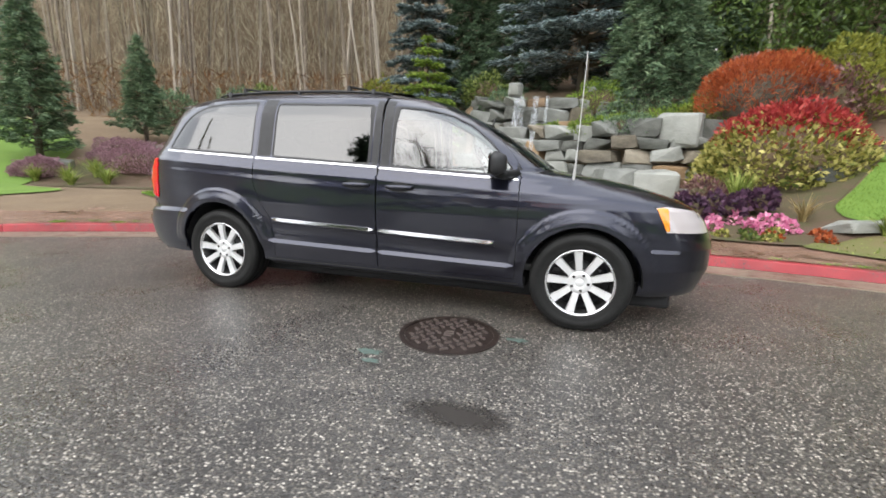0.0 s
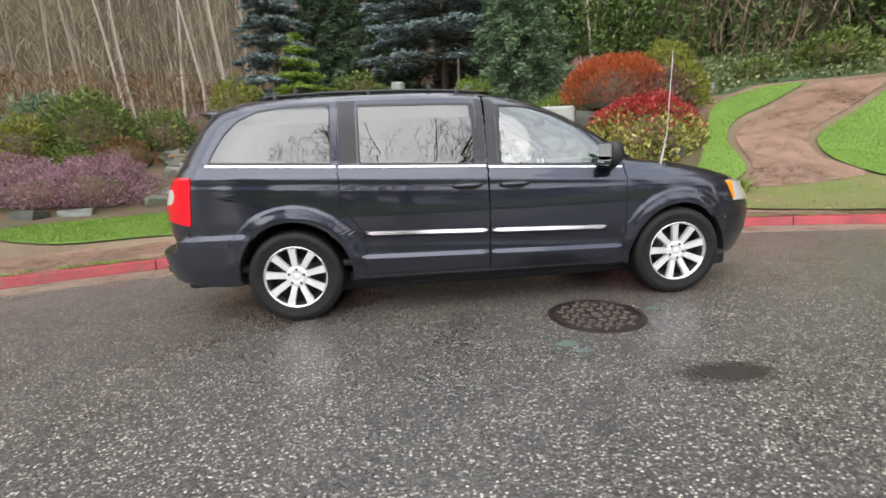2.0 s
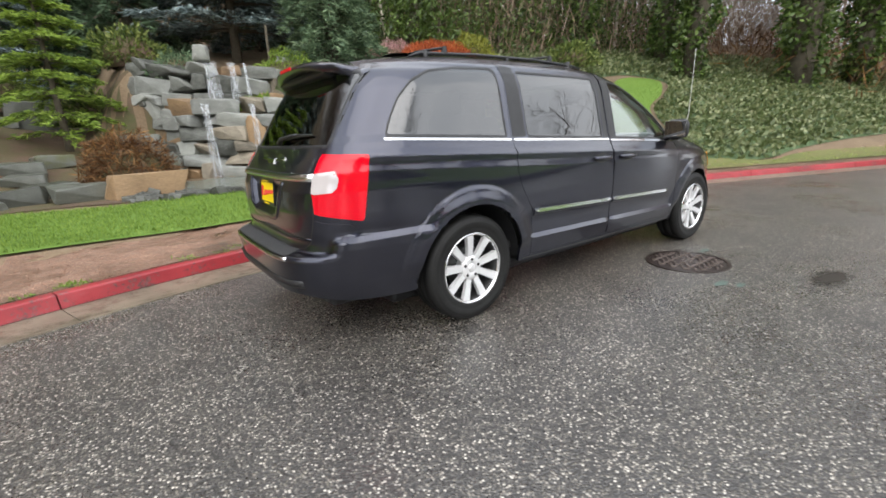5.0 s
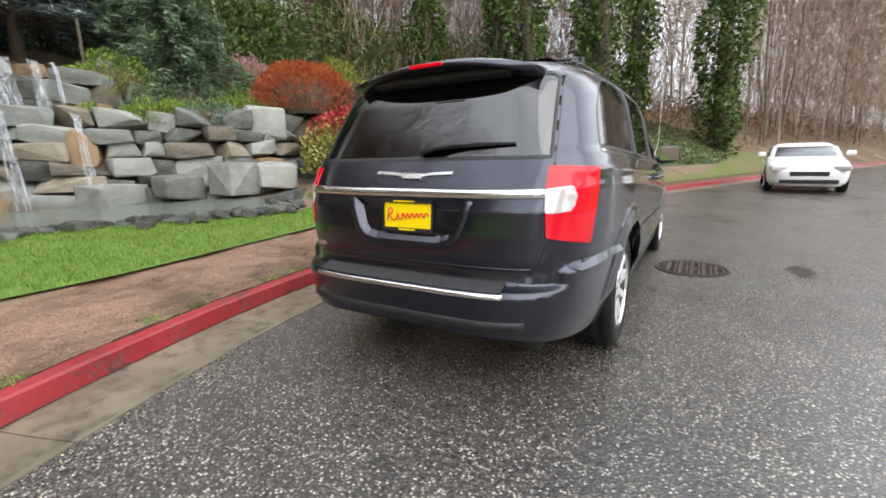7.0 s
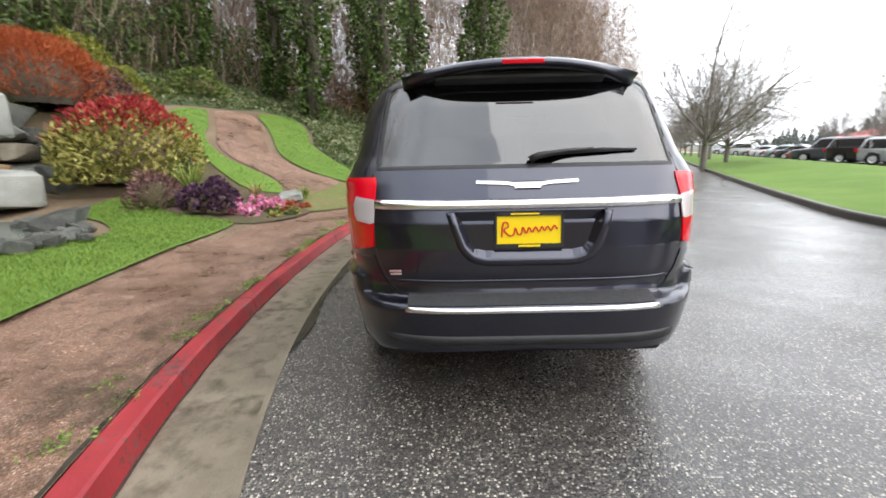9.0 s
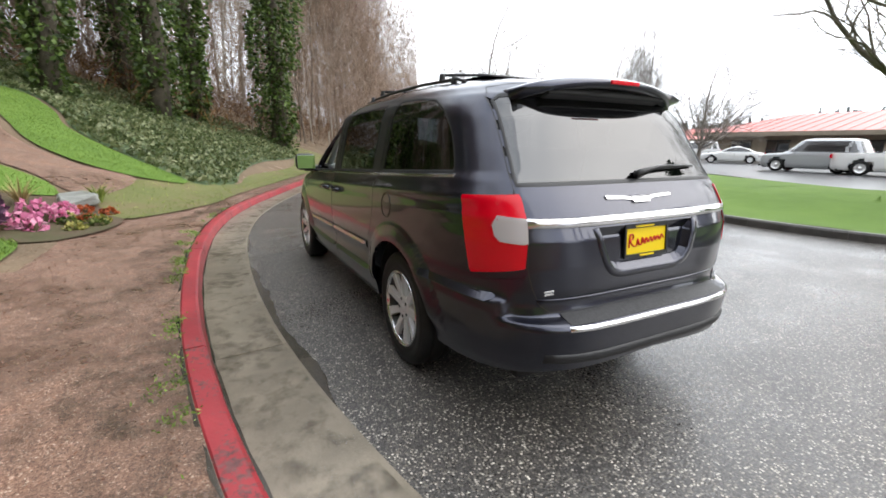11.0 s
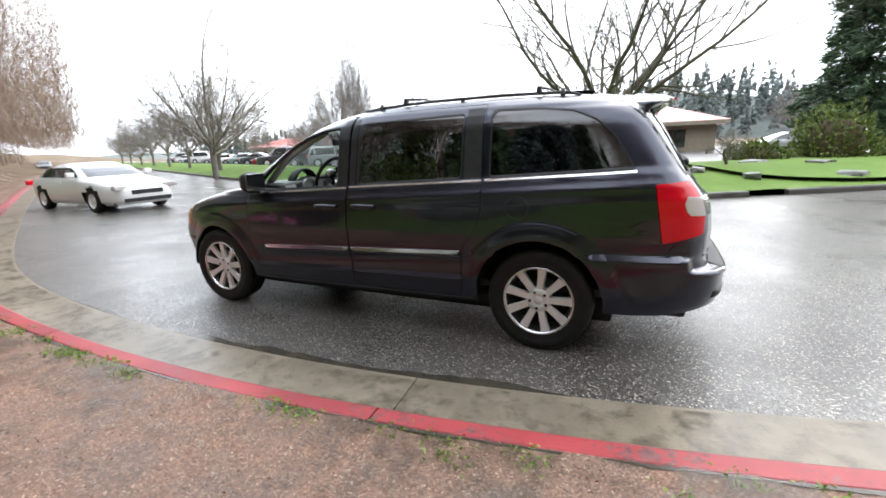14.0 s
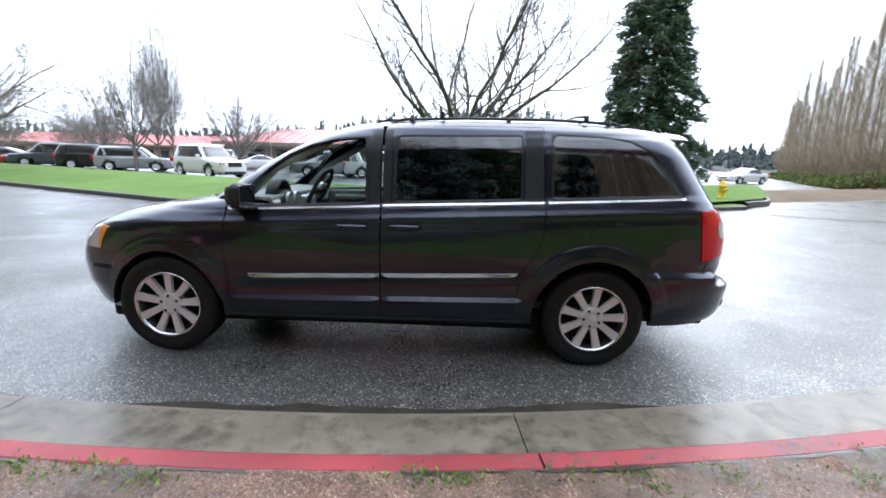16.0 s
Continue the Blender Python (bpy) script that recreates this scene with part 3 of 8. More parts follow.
def land_ribbon(name, offsets, material, a=0, b=None, lift=0.0, rough=0.0):
    b = len(KERB) if b is None else b
    k = len(offsets)
    P = np.array([[KERB[i] + KERB_SIDE[i] * o for o in offsets] for i in range(a, b)]).reshape(-1, 2)
    z = land(P[:, 0], P[:, 1]) + lift + dip(P[:, 0], np.tile(offsets, b - a))
    near = np.tile(offsets, b - a) > 0
    z = np.where(near, z - (1 - kerb_height(P[:, 0])) * 0.1 * (1 - ease(0.2, 1.6, np.tile(offsets, b - a))), z)
    if rough:
        z = z + np.array([rough * noise.fractal(V(x * 1.7, y * 1.7, 0), 1.0, 2.0, 4) for x, y in P])
    fs = [(i * k + j + 1, i * k + j, (i + 1) * k + j, (i + 1) * k + j + 1) for i in range(b - a - 1) for j in range(k - 1)]
    return mesh_of(name, np.c_[P, z], fs, material, True)


# bark path along the kerb, and the verge on the far side
tagged(new("bark_path", land_ribbon("bark_path", [0.133, 0.3, 0.5, 0.75, 1.0, 1.3, 1.6, 2.0, 2.4], MULCH, lift=-0.008, rough=0.014)), "reddish-brown bark path with puddles and weeds behind the kerb", "path", kind="structure")
far_offs = [-ROAD - 0.135, -ROAD - 0.4, -ROAD - 0.8, -ROAD - 1.3, -ROAD - 1.9, -ROAD - 2.6, -ROAD - 3.5, -ROAD - 4.6, -ROAD - 6.0, -ROAD - 7.6]
corner_i = int(np.argmin(np.abs(KERB[:, 0] + 15.0)))
tagged(new("lawn_verge", land_ribbon("lawn_verge", far_offs, LAWN, a=corner_i + 2, lift=0.0, rough=0.015)), "green lawn verge behind the far kerb", "lawn", kind="structure")
offs = np.r_[-0.5, -0.65, -0.8, -0.95, -1.1, -1.35, np.linspace(-1.7, -ROAD - 0.1, 18)]
road = new("road", ribbon("road", offs, 0.0 * offs, ASPHALT))
tagged(road, "wet grey asphalt road with bright stone chips", "road", kind="structure")

# kerb stones and gutter slabs, cut every three metres
JOINT = float(np.interp(-0.96, KERB[:, 0], KERB_RUN))
kerb = thing("kerb", "concrete kerb painted red, worn and chipped, along the road", "kerb", kind="structure")
gutter = thing("gutter", "stained concrete gutter slabs between kerb and asphalt", "gutter", kind="structure")


def run_point(r, o, h):
    i = np.interp(r, KERB_RUN, np.arange(len(KERB)))
    x, y = np.interp(i, np.arange(len(KERB)), KERB[:, 0]), np.interp(i, np.arange(len(KERB)), KERB[:, 1])
    a, b = np.interp(i, np.arange(len(KERB)), KERB_SIDE[:, 0]), np.interp(i, np.arange(len(KERB)), KERB_SIDE[:, 1])
    z = h * float(kerb_height(x)) if -0.1 < o < 0.2 and h > 0.02 else h
    return (x + a * o, y + b * o, z + (float(dip(x, o)) if h > -0.09 and o > -2 else 0.0))


def slab_along(r0, r1, section, closed=True, step=0.25, rough=0.0):
    n = max(2, int((r1 - r0) / step) + 1)
    k = len(section)
    vs, fs = [], []
    for r in np.linspace(r0, r1, n):
        for o, h in section:
            w = rough * noise.noise(V(r * 3, o * 20, h * 20)) if rough else 0
            vs.append(run_point(r, o + w, h + w * 0.4))
    for i in range(n - 1):
        for j in range(k):
            l = (j + 1) % k
            fs.append((i * k + l, i * k + j, (i + 1) * k + j, (i + 1) * k + l))
    fs.append(tuple(range(k)))
    fs.append(tuple((n - 1) * k + j for j in range(k))[::-1])
    return vs, fs


SECTION = [(0.135, -0.1), (0.135, 0.112), (0.122, 0.122), (0.022, 0.122), (0.004, 0.112), (-0.022, 0.006), (-0.022, -0.1)]
PAN = [(-0.02, -0.1), (-0.02, 0.004), (-0.26, 0.002), (-0.5, 0.008), (-0.505, -0.1)]
for n in range(-14, 40):
    r0, r1 = JOINT + n * 3.0 + 0.006, JOINT + (n + 1) * 3.0 - 0.006
    if r0 < 0 or r1 > KERB_RUN[-1]:
        continue
    part("kerb_stone", slab_along(r0, r1, SECTION, rough=0.008), KERB_RED, kerb)
    part("gutter_slab", slab_along(r0, r1 + 0.004, PAN), CONCRETE, gutter)
far_kerb = thing("far_kerb", "dark wet concrete kerb on the far side of the road", "kerb", kind="structure")
F = -ROAD
FAR_SECTION = [(F + 0.02, -0.1), (F + 0.0, 0.1), (F - 0.02, 0.13), (F - 0.13, 0.13), (F - 0.14, -0.1)]
ramp_at = float(np.interp(-8.9, KERB[:, 0], KERB_RUN))
for n in range(0, 40):
    r0 = ramp_at + 0.45 + n * 3.0
    part("kerb_stone", slab_along(r0, min(r0 + 2.99, KERB_RUN[-1]), FAR_SECTION), GREY_KERB, far_kerb)
corner = float(np.interp(-15.0, KERB[:, 0], KERB_RUN))
part("kerb_stone", slab_along(ramp_at - 3.2, ramp_at - 0.45, FAR_SECTION), GREY_KERB, far_kerb)
part("kerb_stone", slab_along(corner + 0.6, ramp_at - 3.21, FAR_SECTION), GREY_KERB, far_kerb)


def stain(name, label, runs, inner, outer, z, material, wob=0.05, seed=0):
    """A thin wet strip along the kerb with an uneven outer edge."""
    vs, fs, n = [], [], 0
    for r in np.arange(runs[0], runs[1], 0.06):
        w = wob * (noise.noise(V(r * 1.3, seed, 0)) + 0.6 * noise.noise(V(r * 5, seed, 1)))
        end = min(1.0, (r - runs[0]) / 0.4, (runs[1] - r) / 0.4)
        vs += [run_point(JOINT + r, inner, z), run_point(JOINT + r, inner + (outer - inner + w) * max(0.03, end), z)]
        n += 1
    fs = [(2 * i, 2 * i + 1, 2 * i + 3, 2 * i + 2) for i in range(n - 1)]
    tagged(new(name, mesh_of(name, vs, fs, material)), label, "dirt", kind="structure")


for k, (a, b, w) in enumerate(((-1.0, 2.4, 0.03), (3.0, 4.2, 0.0))):
    stain("dirt_strip", "dark wet dirt along the edge of the asphalt", (a, b), -0.497, -0.53 - w, 0.0095, WET_DIRT, 0.045, k)
stain("kerb_dirt", "dark line of wet dirt at the foot of the kerb", (-12, 14), -0.02, -0.036, 0.0075, WET_DIRT, 0.012, 9)
stain("kerb_back_soil", "dark damp soil against the back of the kerb", (-12, 14), 0.136, 0.15, 0.1255, WET_DIRT, 0.03, 11)
stain("gutter_damp", "patchy dark damp stains in the gutter", (-14, 16), -0.03, -0.47, 0.0095, WET_FILM, 0.02, 21)
stain("path_damp", "patchy wet mud along the back of the kerb", (-12, 14), 0.14, 0.6, 0.141, WET_FILM, 0.2, 23)

# ---- the van: horizontal slices of a rounded plan, front towards +x ----
def table(rows):
    a = np.array(rows, float)
    return lambda v: np.interp(v, a[:, 0], a[:, 1])


van_w = table([(0.2, 0.86), (0.3, 0.912), (0.45, 0.94), (0.63, 0.958), (0.8, 0.966), (0.95, 0.962), (1.03, 0.947), (1.1, 0.922), (1.14, 0.9), (1.2, 0.885), (1.35, 0.85),
               (1.5, 0.815), (1.6, 0.782), (1.66, 0.74), (1.71, 0.665), (1.748, 0.53), (1.772, 0.34), (1.786, 0.05)])
van_xr = table([(0.2, -2.54), (0.3, -2.6), (0.36, -2.645), (0.42, -2.66), (0.5, -2.668), (0.575, -2.675), (0.592, -2.66), (0.612, -2.575), (0.66, -2.56), (0.72, -2.572), (0.83, -2.575), (0.95, -2.56),
                (1.05, -2.52), (1.15, -2.45), (1.2, -2.415), (1.34, -2.34), (1.5, -2.25), (1.62, -2.17), (1.69, -2.08), (1.738, -1.85), (1.768, -1.5), (1.786, -1.0)])
van_xf = table([(0.2, 2.36), (0.26, 2.44), (0.45, 2.5), (0.6, 2.5), (0.68, 2.48), (0.8, 2.42), (0.88, 2.34), (0.94, 2.22), (1.0, 2.04), (1.04, 1.88), (1.08, 1.66), (1.105, 1.46),
                (1.125, 1.3), (1.2, 1.2), (1.3, 1.06), (1.4, 0.9), (1.5, 0.72), (1.6, 0.52), (1.66, 0.38), (1.712, 0.18), (1.755, -0.2), (1.786, -0.8)])
van_nf = table([(0.2, 3.6), (0.8, 4.2), (1.05, 5.0), (1.15, 7.5), (1.5, 6.0), (1.76, 3.0)])
van_nr = table([(0.2, 5.0), (0.6, 5.6), (0.8, 5.9), (1.0, 6.3), (1.2, 7.0), (1.6, 5.5), (1.76, 3.0)])
ARCHES = [(-1.525, 0.36, 0.43), (1.54, 0.355, 0.405)]


def flare(x, z):
    out = 0.0
    for cx, cz, r in ARCHES:
        d = np.hypot(x - cx, z - cz)
        out = out + 0.026 * (1 - ease(r + 0.095, r + 0.125, d)) * ease(0.38, 0.5, z) * (1 - 0.55 * ease(r + 0.02, r + 0.1, d))
    return out


def crease(x, z):
    """Fine relief of the flanks: the shoulder under the belt and the dished lower doors."""
    z = z + 0.05 * np.clip(x, -2.2, 1.4)
    return 0.008 * np.exp(-((z - 1.03) / 0.03) ** 2) - 0.014 * np.exp(-((z - 0.55) / 0.07) ** 2) * (1 - ease(0.95, 1.15, np.abs(x)))


def corner_z(z):
    """The bumper's ledge lies higher at the corners than under the tailgate."""
    return np.interp(z, [0.0, 0.54, 0.672, 0.7, 0.84, 2.0], [0.0, 0.54, 0.592, 0.612, 0.84, 2.0])


def van_point(p, z):
    """p: 0 at the middle of the nose, 1 at the middle of the tail, by way of the side. Returns x, y (y at least 0)."""
    c, s = np.cos(np.pi * p), np.sin(np.pi * p)
    n = np.where(c > 0, van_nf(z), van_nr(z))
    k = np.maximum(s, 0) ** (2 / n)
    e = ease(0.77, 0.88, k)
    xf, xr = van_xf(z), van_xr(z) * (1 - e) + van_xr(corner_z(z)) * e
    cx, a = (xf + xr) / 2, (xf - xr) / 2
    x = cx + a * np.sign(c) * np.abs(c) ** (2 / n)
    w = van_w(z + 0.05 * np.clip(x, -2.2, 1.4) * ease(0.8, 1.05, z) * (1 - ease(1.5, 1.65, z)))
    y = w * k
    y = y + (flare(x, z) + crease(x, z)) * ease(0.8, 0.95, k)
    return x, y


def side_p(x, z):
    xf, xr = van_xf(z), van_xr(corner_z(z))
    X = np.clip((x - (xf + xr) / 2) / ((xf - xr) / 2), -1, 1)
    n = np.where(X > 0, van_nf(z), van_nr(z))
    return np.arccos(np.sign(X) * np.abs(X) ** (n / 2)) / np.pi


def tail_p(y, z):
    w = van_w(z - 0.11 * ease(0.8, 1.05, z) * (1 - ease(1.5, 1.65, z)))
    return 1 - np.arcsin(np.clip(y / w, 0, 1) ** (van_nr(z) / 2)) / np.pi


def nose_p(y, z):
    w = van_w(z + 0.07 * ease(0.8, 1.05, z) * (1 - ease(1.5, 1.65, z)))
    return np.arcsin(np.clip(y / w, 0, 1) ** (van_nf(z) / 2)) / np.pi


_p = np.unique(np.r_[nose_p(np.arange(0, 0.8, 0.025), 0.9), side_p(np.arange(-2.35, 2.12, 0.02), 0.9), tail_p(np.arange(0, 0.82, 0.025), 0.9)])
_x, _y = van_point(_p, 0.9 + 0 * _p)
_u = np.r_[0, np.cumsum(np.hypot(np.diff(_x), np.diff(_y)))]
to_u = lambda p: np.interp(p, _p, _u)
to_p = lambda u: np.interp(u, _u, _p)
U_TAIL = _u[-1]
US = _u
ZS = np.unique(np.round(np.r_[np.arange(0.2, 1.6, 0.02), np.arange(1.6, 1.784, 0.012), np.arange(0.84, 1.14, 0.01), 0.585, 0.595, 0.605, 1.786], 4))


def dense(pts, step=0.02):
    pts = np.array(pts, float)
    out = []
    for a, b in zip(pts, np.roll(pts, -1, 0)):
        n = max(1, int(np.linalg.norm(b - a) / step))
        out += [a + (b - a) * t for t in np.arange(n) / n]
    return np.array(out)


def rounded(pts, r=0.03, seg=4):
    """A polygon with its corners cut round."""
    pts = [np.array(p, float) for p in pts]
    out = []
    for i, p in enumerate(pts):
        a, b = pts[i - 1], pts[(i + 1) % len(pts)]
        da, db = np.linalg.norm(a - p), np.linalg.norm(b - p)
        q = min(r, da / 2, db / 2)
        s, e = p + (a - p) / da * q, p + (b - p) / db * q
        for t in np.linspace(0, 1, seg):
            out.append((1 - t) ** 2 * s + 2 * t * (1 - t) * p + t * t * e)
    return np.array(out)


def on_side(pts, r=0.0):
    d = dense(rounded(pts, r) if r else pts)
    return np.c_[to_u(side_p(d[:, 0], d[:, 1])), d[:, 1]]


def on_tail(pts, r=0.0):
    d = dense(rounded(pts, r) if r else pts)
    u = to_u(tail_p(np.maximum(d[:, 0], 0), d[:, 1]))
    return np.c_[np.where(d[:, 0] <= 0, U_TAIL + 0.02, u), d[:, 1]]


def on_nose(pts):
    d = dense(pts)
    u = to_u(nose_p(np.maximum(d[:, 0], 0), d[:, 1]))
    return np.c_[np.where(d[:, 0] <= 0, -0.02, u), d[:, 1]]


def shrunk(poly, by):
    """A polygon drawn in by a little."""
    c = np.roll(poly, -1, 0) - np.roll(poly, 1, 0)
    n = np.stack([-c[:, 1], c[:, 0]], 1)
    n /= np.linalg.norm(n, axis=1)[:, None] + 1e-9
    area = np.sum(poly[:, 0] * np.roll(poly[:, 1], -1) - np.roll(poly[:, 0], -1) * poly[:, 1])
    return poly + n * by * (1 if area > 0 else -1)


def skin(outline, holes=(), proud=0.0, fold=0.0, both=False, side=-1, us=None, zs=None):
    """A trimmed piece of the van's surface, raised by proud, its rim folded in by fold. both: mirrored and joined across the middle."""
    uv, quads = trimmed_grid(US if us is None else us, ZS if zs is None else zs, outline, holes)
    uv[:, 0] = np.clip(uv[:, 0], 0, U_TAIL)
    p, z = to_p(uv[:, 0]), uv[:, 1]
    x, y = van_point(p, z)
    e = 2e-3
    x1, y1 = van_point(np.clip(p + e, 0, 1), z)
    x0, y0 = van_point(np.clip(p - e, 0, 1), z)
    xz, yz = van_point(p, z + 0.004)
    xy, yy = van_point(p, z - 0.004)
    tu = np.stack([x1 - x0, y1 - y0, 0 * x], 1)
    tz = np.stack([xz - xy, yz - yy, 0 * x + 0.008], 1)
    nrm = np.cross(tz, tu)
    nrm /= np.linalg.norm(nrm, axis=1)[:, None] + 1e-12
    flip = (nrm[:, 1] * 1.0 + nrm[:, 0] * np.sign(x) * 0.2) < 0
    nrm[flip] *= -1
    base = np.stack([x, y, z], 1)
    P = base + nrm * proud
    nrm[np.abs(y) < 2e-3, 1] = 0
    vs, fs, ns = P.tolist(), [tuple(q) for q in quads], nrm.tolist()
    # outward winding
    a, b, c = P[quads[:, 0]], P[quads[:, 1]], P[quads[:, 2]]
    g = np.cross(b - a, c - a)
    if (g * nrm[quads[:, 0]]).sum() < 0:
        fs = [f[::-1] for f in fs]
    flat = len(fs)
    if fold > 0:
        edges = {(f[k], f[(k + 1) % 4]) for f in fs for k in range(4)}
        rim = [(i, j) for (i, j) in edges if (j, i) not in edges]
        rim = sorted((i, j) for i, j in rim if not (abs(P[i][1]) < 2e-3 and abs(P[j][1]) < 2e-3))
        low = {}
        for i, j in rim:
            for k in (i, j):
                if k not in low:
                    low[k] = len(vs)
                    vs += [P[k].tolist(), (P[k] - nrm[k] * fold).tolist()]
                    ns += [(0, 0, 0), (0, 0, 0)]
            fs.append((low[j], low[i], low[i] + 1, low[j] + 1))
    n = len(vs)
    sides = ((1,) if side > 0 else (-1,)) if not both else (1, -1)
    VS, FS, NS, SM = [], [], [], []
    for sgn in sides:
        o = len(VS)
        VS += [(q[0], sgn * q[1], q[2]) for q in vs]
        for k, f in enumerate(fs):
            f = f if sgn > 0 else f[::-1]
            FS.append(tuple(i + o for i in f))
            NS += [(ns[i][0], sgn * ns[i][1], ns[i][2]) for i in f]
            SM.append(k < flat)
    me = bpy.data.meshes.new("panel")
    me.from_pydata(VS, [], FS)
    me.polygons.foreach_set("use_smooth", SM)
    me.update()
    me.normals_split_custom_set(NS)
    return me


def on_skin(uv, proud=0.0):
    """Points of the van's left half from (along, up), lifted off the surface by proud."""
    p, z = to_p(np.clip(uv[:, 0], 0, U_TAIL)), uv[:, 1]
    x, y = van_point(p, z)
    x1, y1 = van_point(np.clip(p + 2e-3, 0, 1), z)
    x0, y0 = van_point(np.clip(p - 2e-3, 0, 1), z)
    xz, yz = van_point(p, z + 0.004)
    xy, yy = van_point(p, z - 0.004)
    n = np.cross(np.stack([xz - xy, yz - yy, 0 * x + 0.008], 1), np.stack([x1 - x0, y1 - y0, 0 * x], 1))
    n /= np.linalg.norm(n, axis=1)[:, None] + 1e-12
    n[(n[:, 1] + n[:, 0] * np.sign(x) * 0.2) < 0] *= -1
    return np.stack([x, y, z], 1) + n * proud


def seal(outline, out, into, proud, sides):
    """A smooth rubber strip along an outline."""
    o, c, w = on_skin(shrunk(outline, -out), -0.002), on_skin(shrunk(outline, (into - out) / 2), proud), on_skin(shrunk(outline, into), -0.002)
    n, vs, fs = len(outline), [], []
    for s in sides:
        k = len(vs)
        for ring in (o, c, w):
            vs += [(a, s * b, e) for a, b, e in ring]
        for i in range(n):
            j = (i + 1) % n
            if outline[i, 0] >= U_TAIL and outline[j, 0] >= U_TAIL:
                continue
            for r in (0, 1):
                f = (k + r * n + i, k + r * n + j, k + (r + 1) * n + j, k + (r + 1) * n + i)
                fs.append(f)
    return vs, fs


def side_point(x, z, s, proud=0.0):
    """A place on the van's flank; s: -1 right, 1 left."""
    _, y = van_point(side_p(np.float64(x), np.float64(z)), np.float64(z))
    return V(x, s * (float(y) + proud), z)


def tail_point(y, z, proud=0.0):
    x, _ = van_point(tail_p(np.float64(abs(y)), np.float64(z)), np.float64(z))
    return V(float(x) - proud, y, z)


belt = lambda x: 1.125 - 0.046 * x + (0.0 if x < 0 else -0.024 * x)
van = thing("minivan", "dark slate-grey minivan parked on the wet road, driver's window open", "minivan")

# outlines in metres along and up
Q_WIN = on_side([(-2.1, 1.235), (-2.045, 1.34), (-1.97, 1.45), (-1.86, 1.55), (-1.72, 1.612), (-1.5, 1.639), (-1.185, 1.645), (-1.19, 1.19)], 0.03)
M_WIN = on_side([(-0.99, 1.185), (-0.985, 1.632), (-0.1, 1.607), (-0.1, 1.14)], 0.03)
F_WIN = on_side([(0.075, 1.13), (0.075, 1.593), (0.3, 1.58), (0.5, 1.535), (0.68, 1.455), (0.82, 1.35), (0.95, 1.22), (1.015, 1.145), (1.02, 1.09)], 0.025)
SAIL = on_side([(1.04, 1.1), (1.04, 1.19), (1.23, 1.065)], 0.01)
F_DOOR = on_side([(-0.018, 0.335), (-0.018, 1.672), (0.3, 1.65), (0.52, 1.595), (0.72, 1.495), (0.87, 1.38), (1.0, 1.25), (1.075, 1.15), (1.08, 0.95), (1.075, 0.335)], 0.015)
S_DOOR = on_side([(-0.022, 0.335), (-0.022, 1.674), (-1.135, 1.687), (-1.15, 1.17), (-1.15, 0.97), (-1.1, 0.84), (-1.0, 0.68), (-0.985, 0.5), (-0.985, 0.335)], 0.015)
GATE = on_tail([(-0.05, 0.625), (0.6, 0.625), (0.645, 0.66), (0.685, 0.74), (0.712, 0.83), (0.715, 1.0), (0.722, 1.155), (0.718, 1.22), (0.675, 1.6), (0.62, 1.655), (0.5, 1.675), (-0.05, 1.69)])
R_WIN = on_tail([(-0.05, 1.195), (0.703, 1.195), (0.66, 1.58), (0.62, 1.61), (-0.05, 1.625)])
LAMP = np.r_[on_side([(-2.27, 0.785), (-2.214, 1.148)])[:18], [on_side([(-2.214, 1.148), (-2.2, 1.15)])[0]], [on_tail([(0.7, 1.158), (0.69, 1.15)])[0]],
             on_tail([(0.7, 1.15), (0.718, 0.835)])[:16], [on_tail([(0.718, 0.835), (0.7, 0.83)])[0]]]
LAMP = dense(LAMP, 0.03)
HOODLINE = on_side([(1.25, 1.03), (1.6, 0.985), (1.95, 0.93), (2.05, 0.915)])
WSHIELD = on_nose([(-0.05, 1.135), (0.7, 1.135), (0.745, 1.16), (0.62, 1.6), (0.3, 1.645), (-0.05, 1.65)])
HEAD = dense(np.r_[on_side([(1.985, 0.905), (2.09, 0.915)])[:5], [on_nose([(0.52, 0.87), (0.5, 0.86)])[0]], [on_nose([(0.5, 0.72), (0.48, 0.7)])[0]], [on_side([(2.075, 0.735), (2.07, 0.73)])[0]]], 0.03)


def arch_line(cx, cz, r, z_low):
    a0 = math.asin((z_low - cz) / r)
    return [(cx + r * math.cos(t), cz + r * math.sin(t)) for t in np.linspace(a0, math.pi - a0, 36)]


side_low = [(2.0, 0.25)] + arch_line(*ARCHES[1], 0.26) + [(1.1, 0.285), (-1.05, 0.305)] + arch_line(*ARCHES[0], 0.31)[0:] + [(-1.96, 0.3), (-2.1, 0.298), (-2.28, 0.302), (-2.4, 0.315)]
sl = np.array(side_low)
lower = np.c_[to_u(side_p(sl[:, 0], sl[:, 1])), sl[:, 1]]
WHOLE = np.r_[[[-0.02, 0.25]], [[to_u(nose_p(0.5, 0.25)), 0.25]], lower, [[to_u(tail_p(0.6, 0.362)), 0.362]], [[U_TAIL + 0.02, 0.382]], [[U_TAIL + 0.02, 1.795]], [[-0.02, 1.795]]]
WHOLE = dense(WHOLE, 0.03)
DOOR_GAP = on_side([(-0.06, 0.34), (-0.06, 1.672), (0.03, 1.67), (0.03, 0.34)])
body = part("body", skin(WHOLE, [F_DOOR, S_DOOR, DOOR_GAP, Q_WIN, GATE, WSHIELD, LAMP, HEAD], both=True, fold=0.02), VAN_PAINT, van, smooth=True)


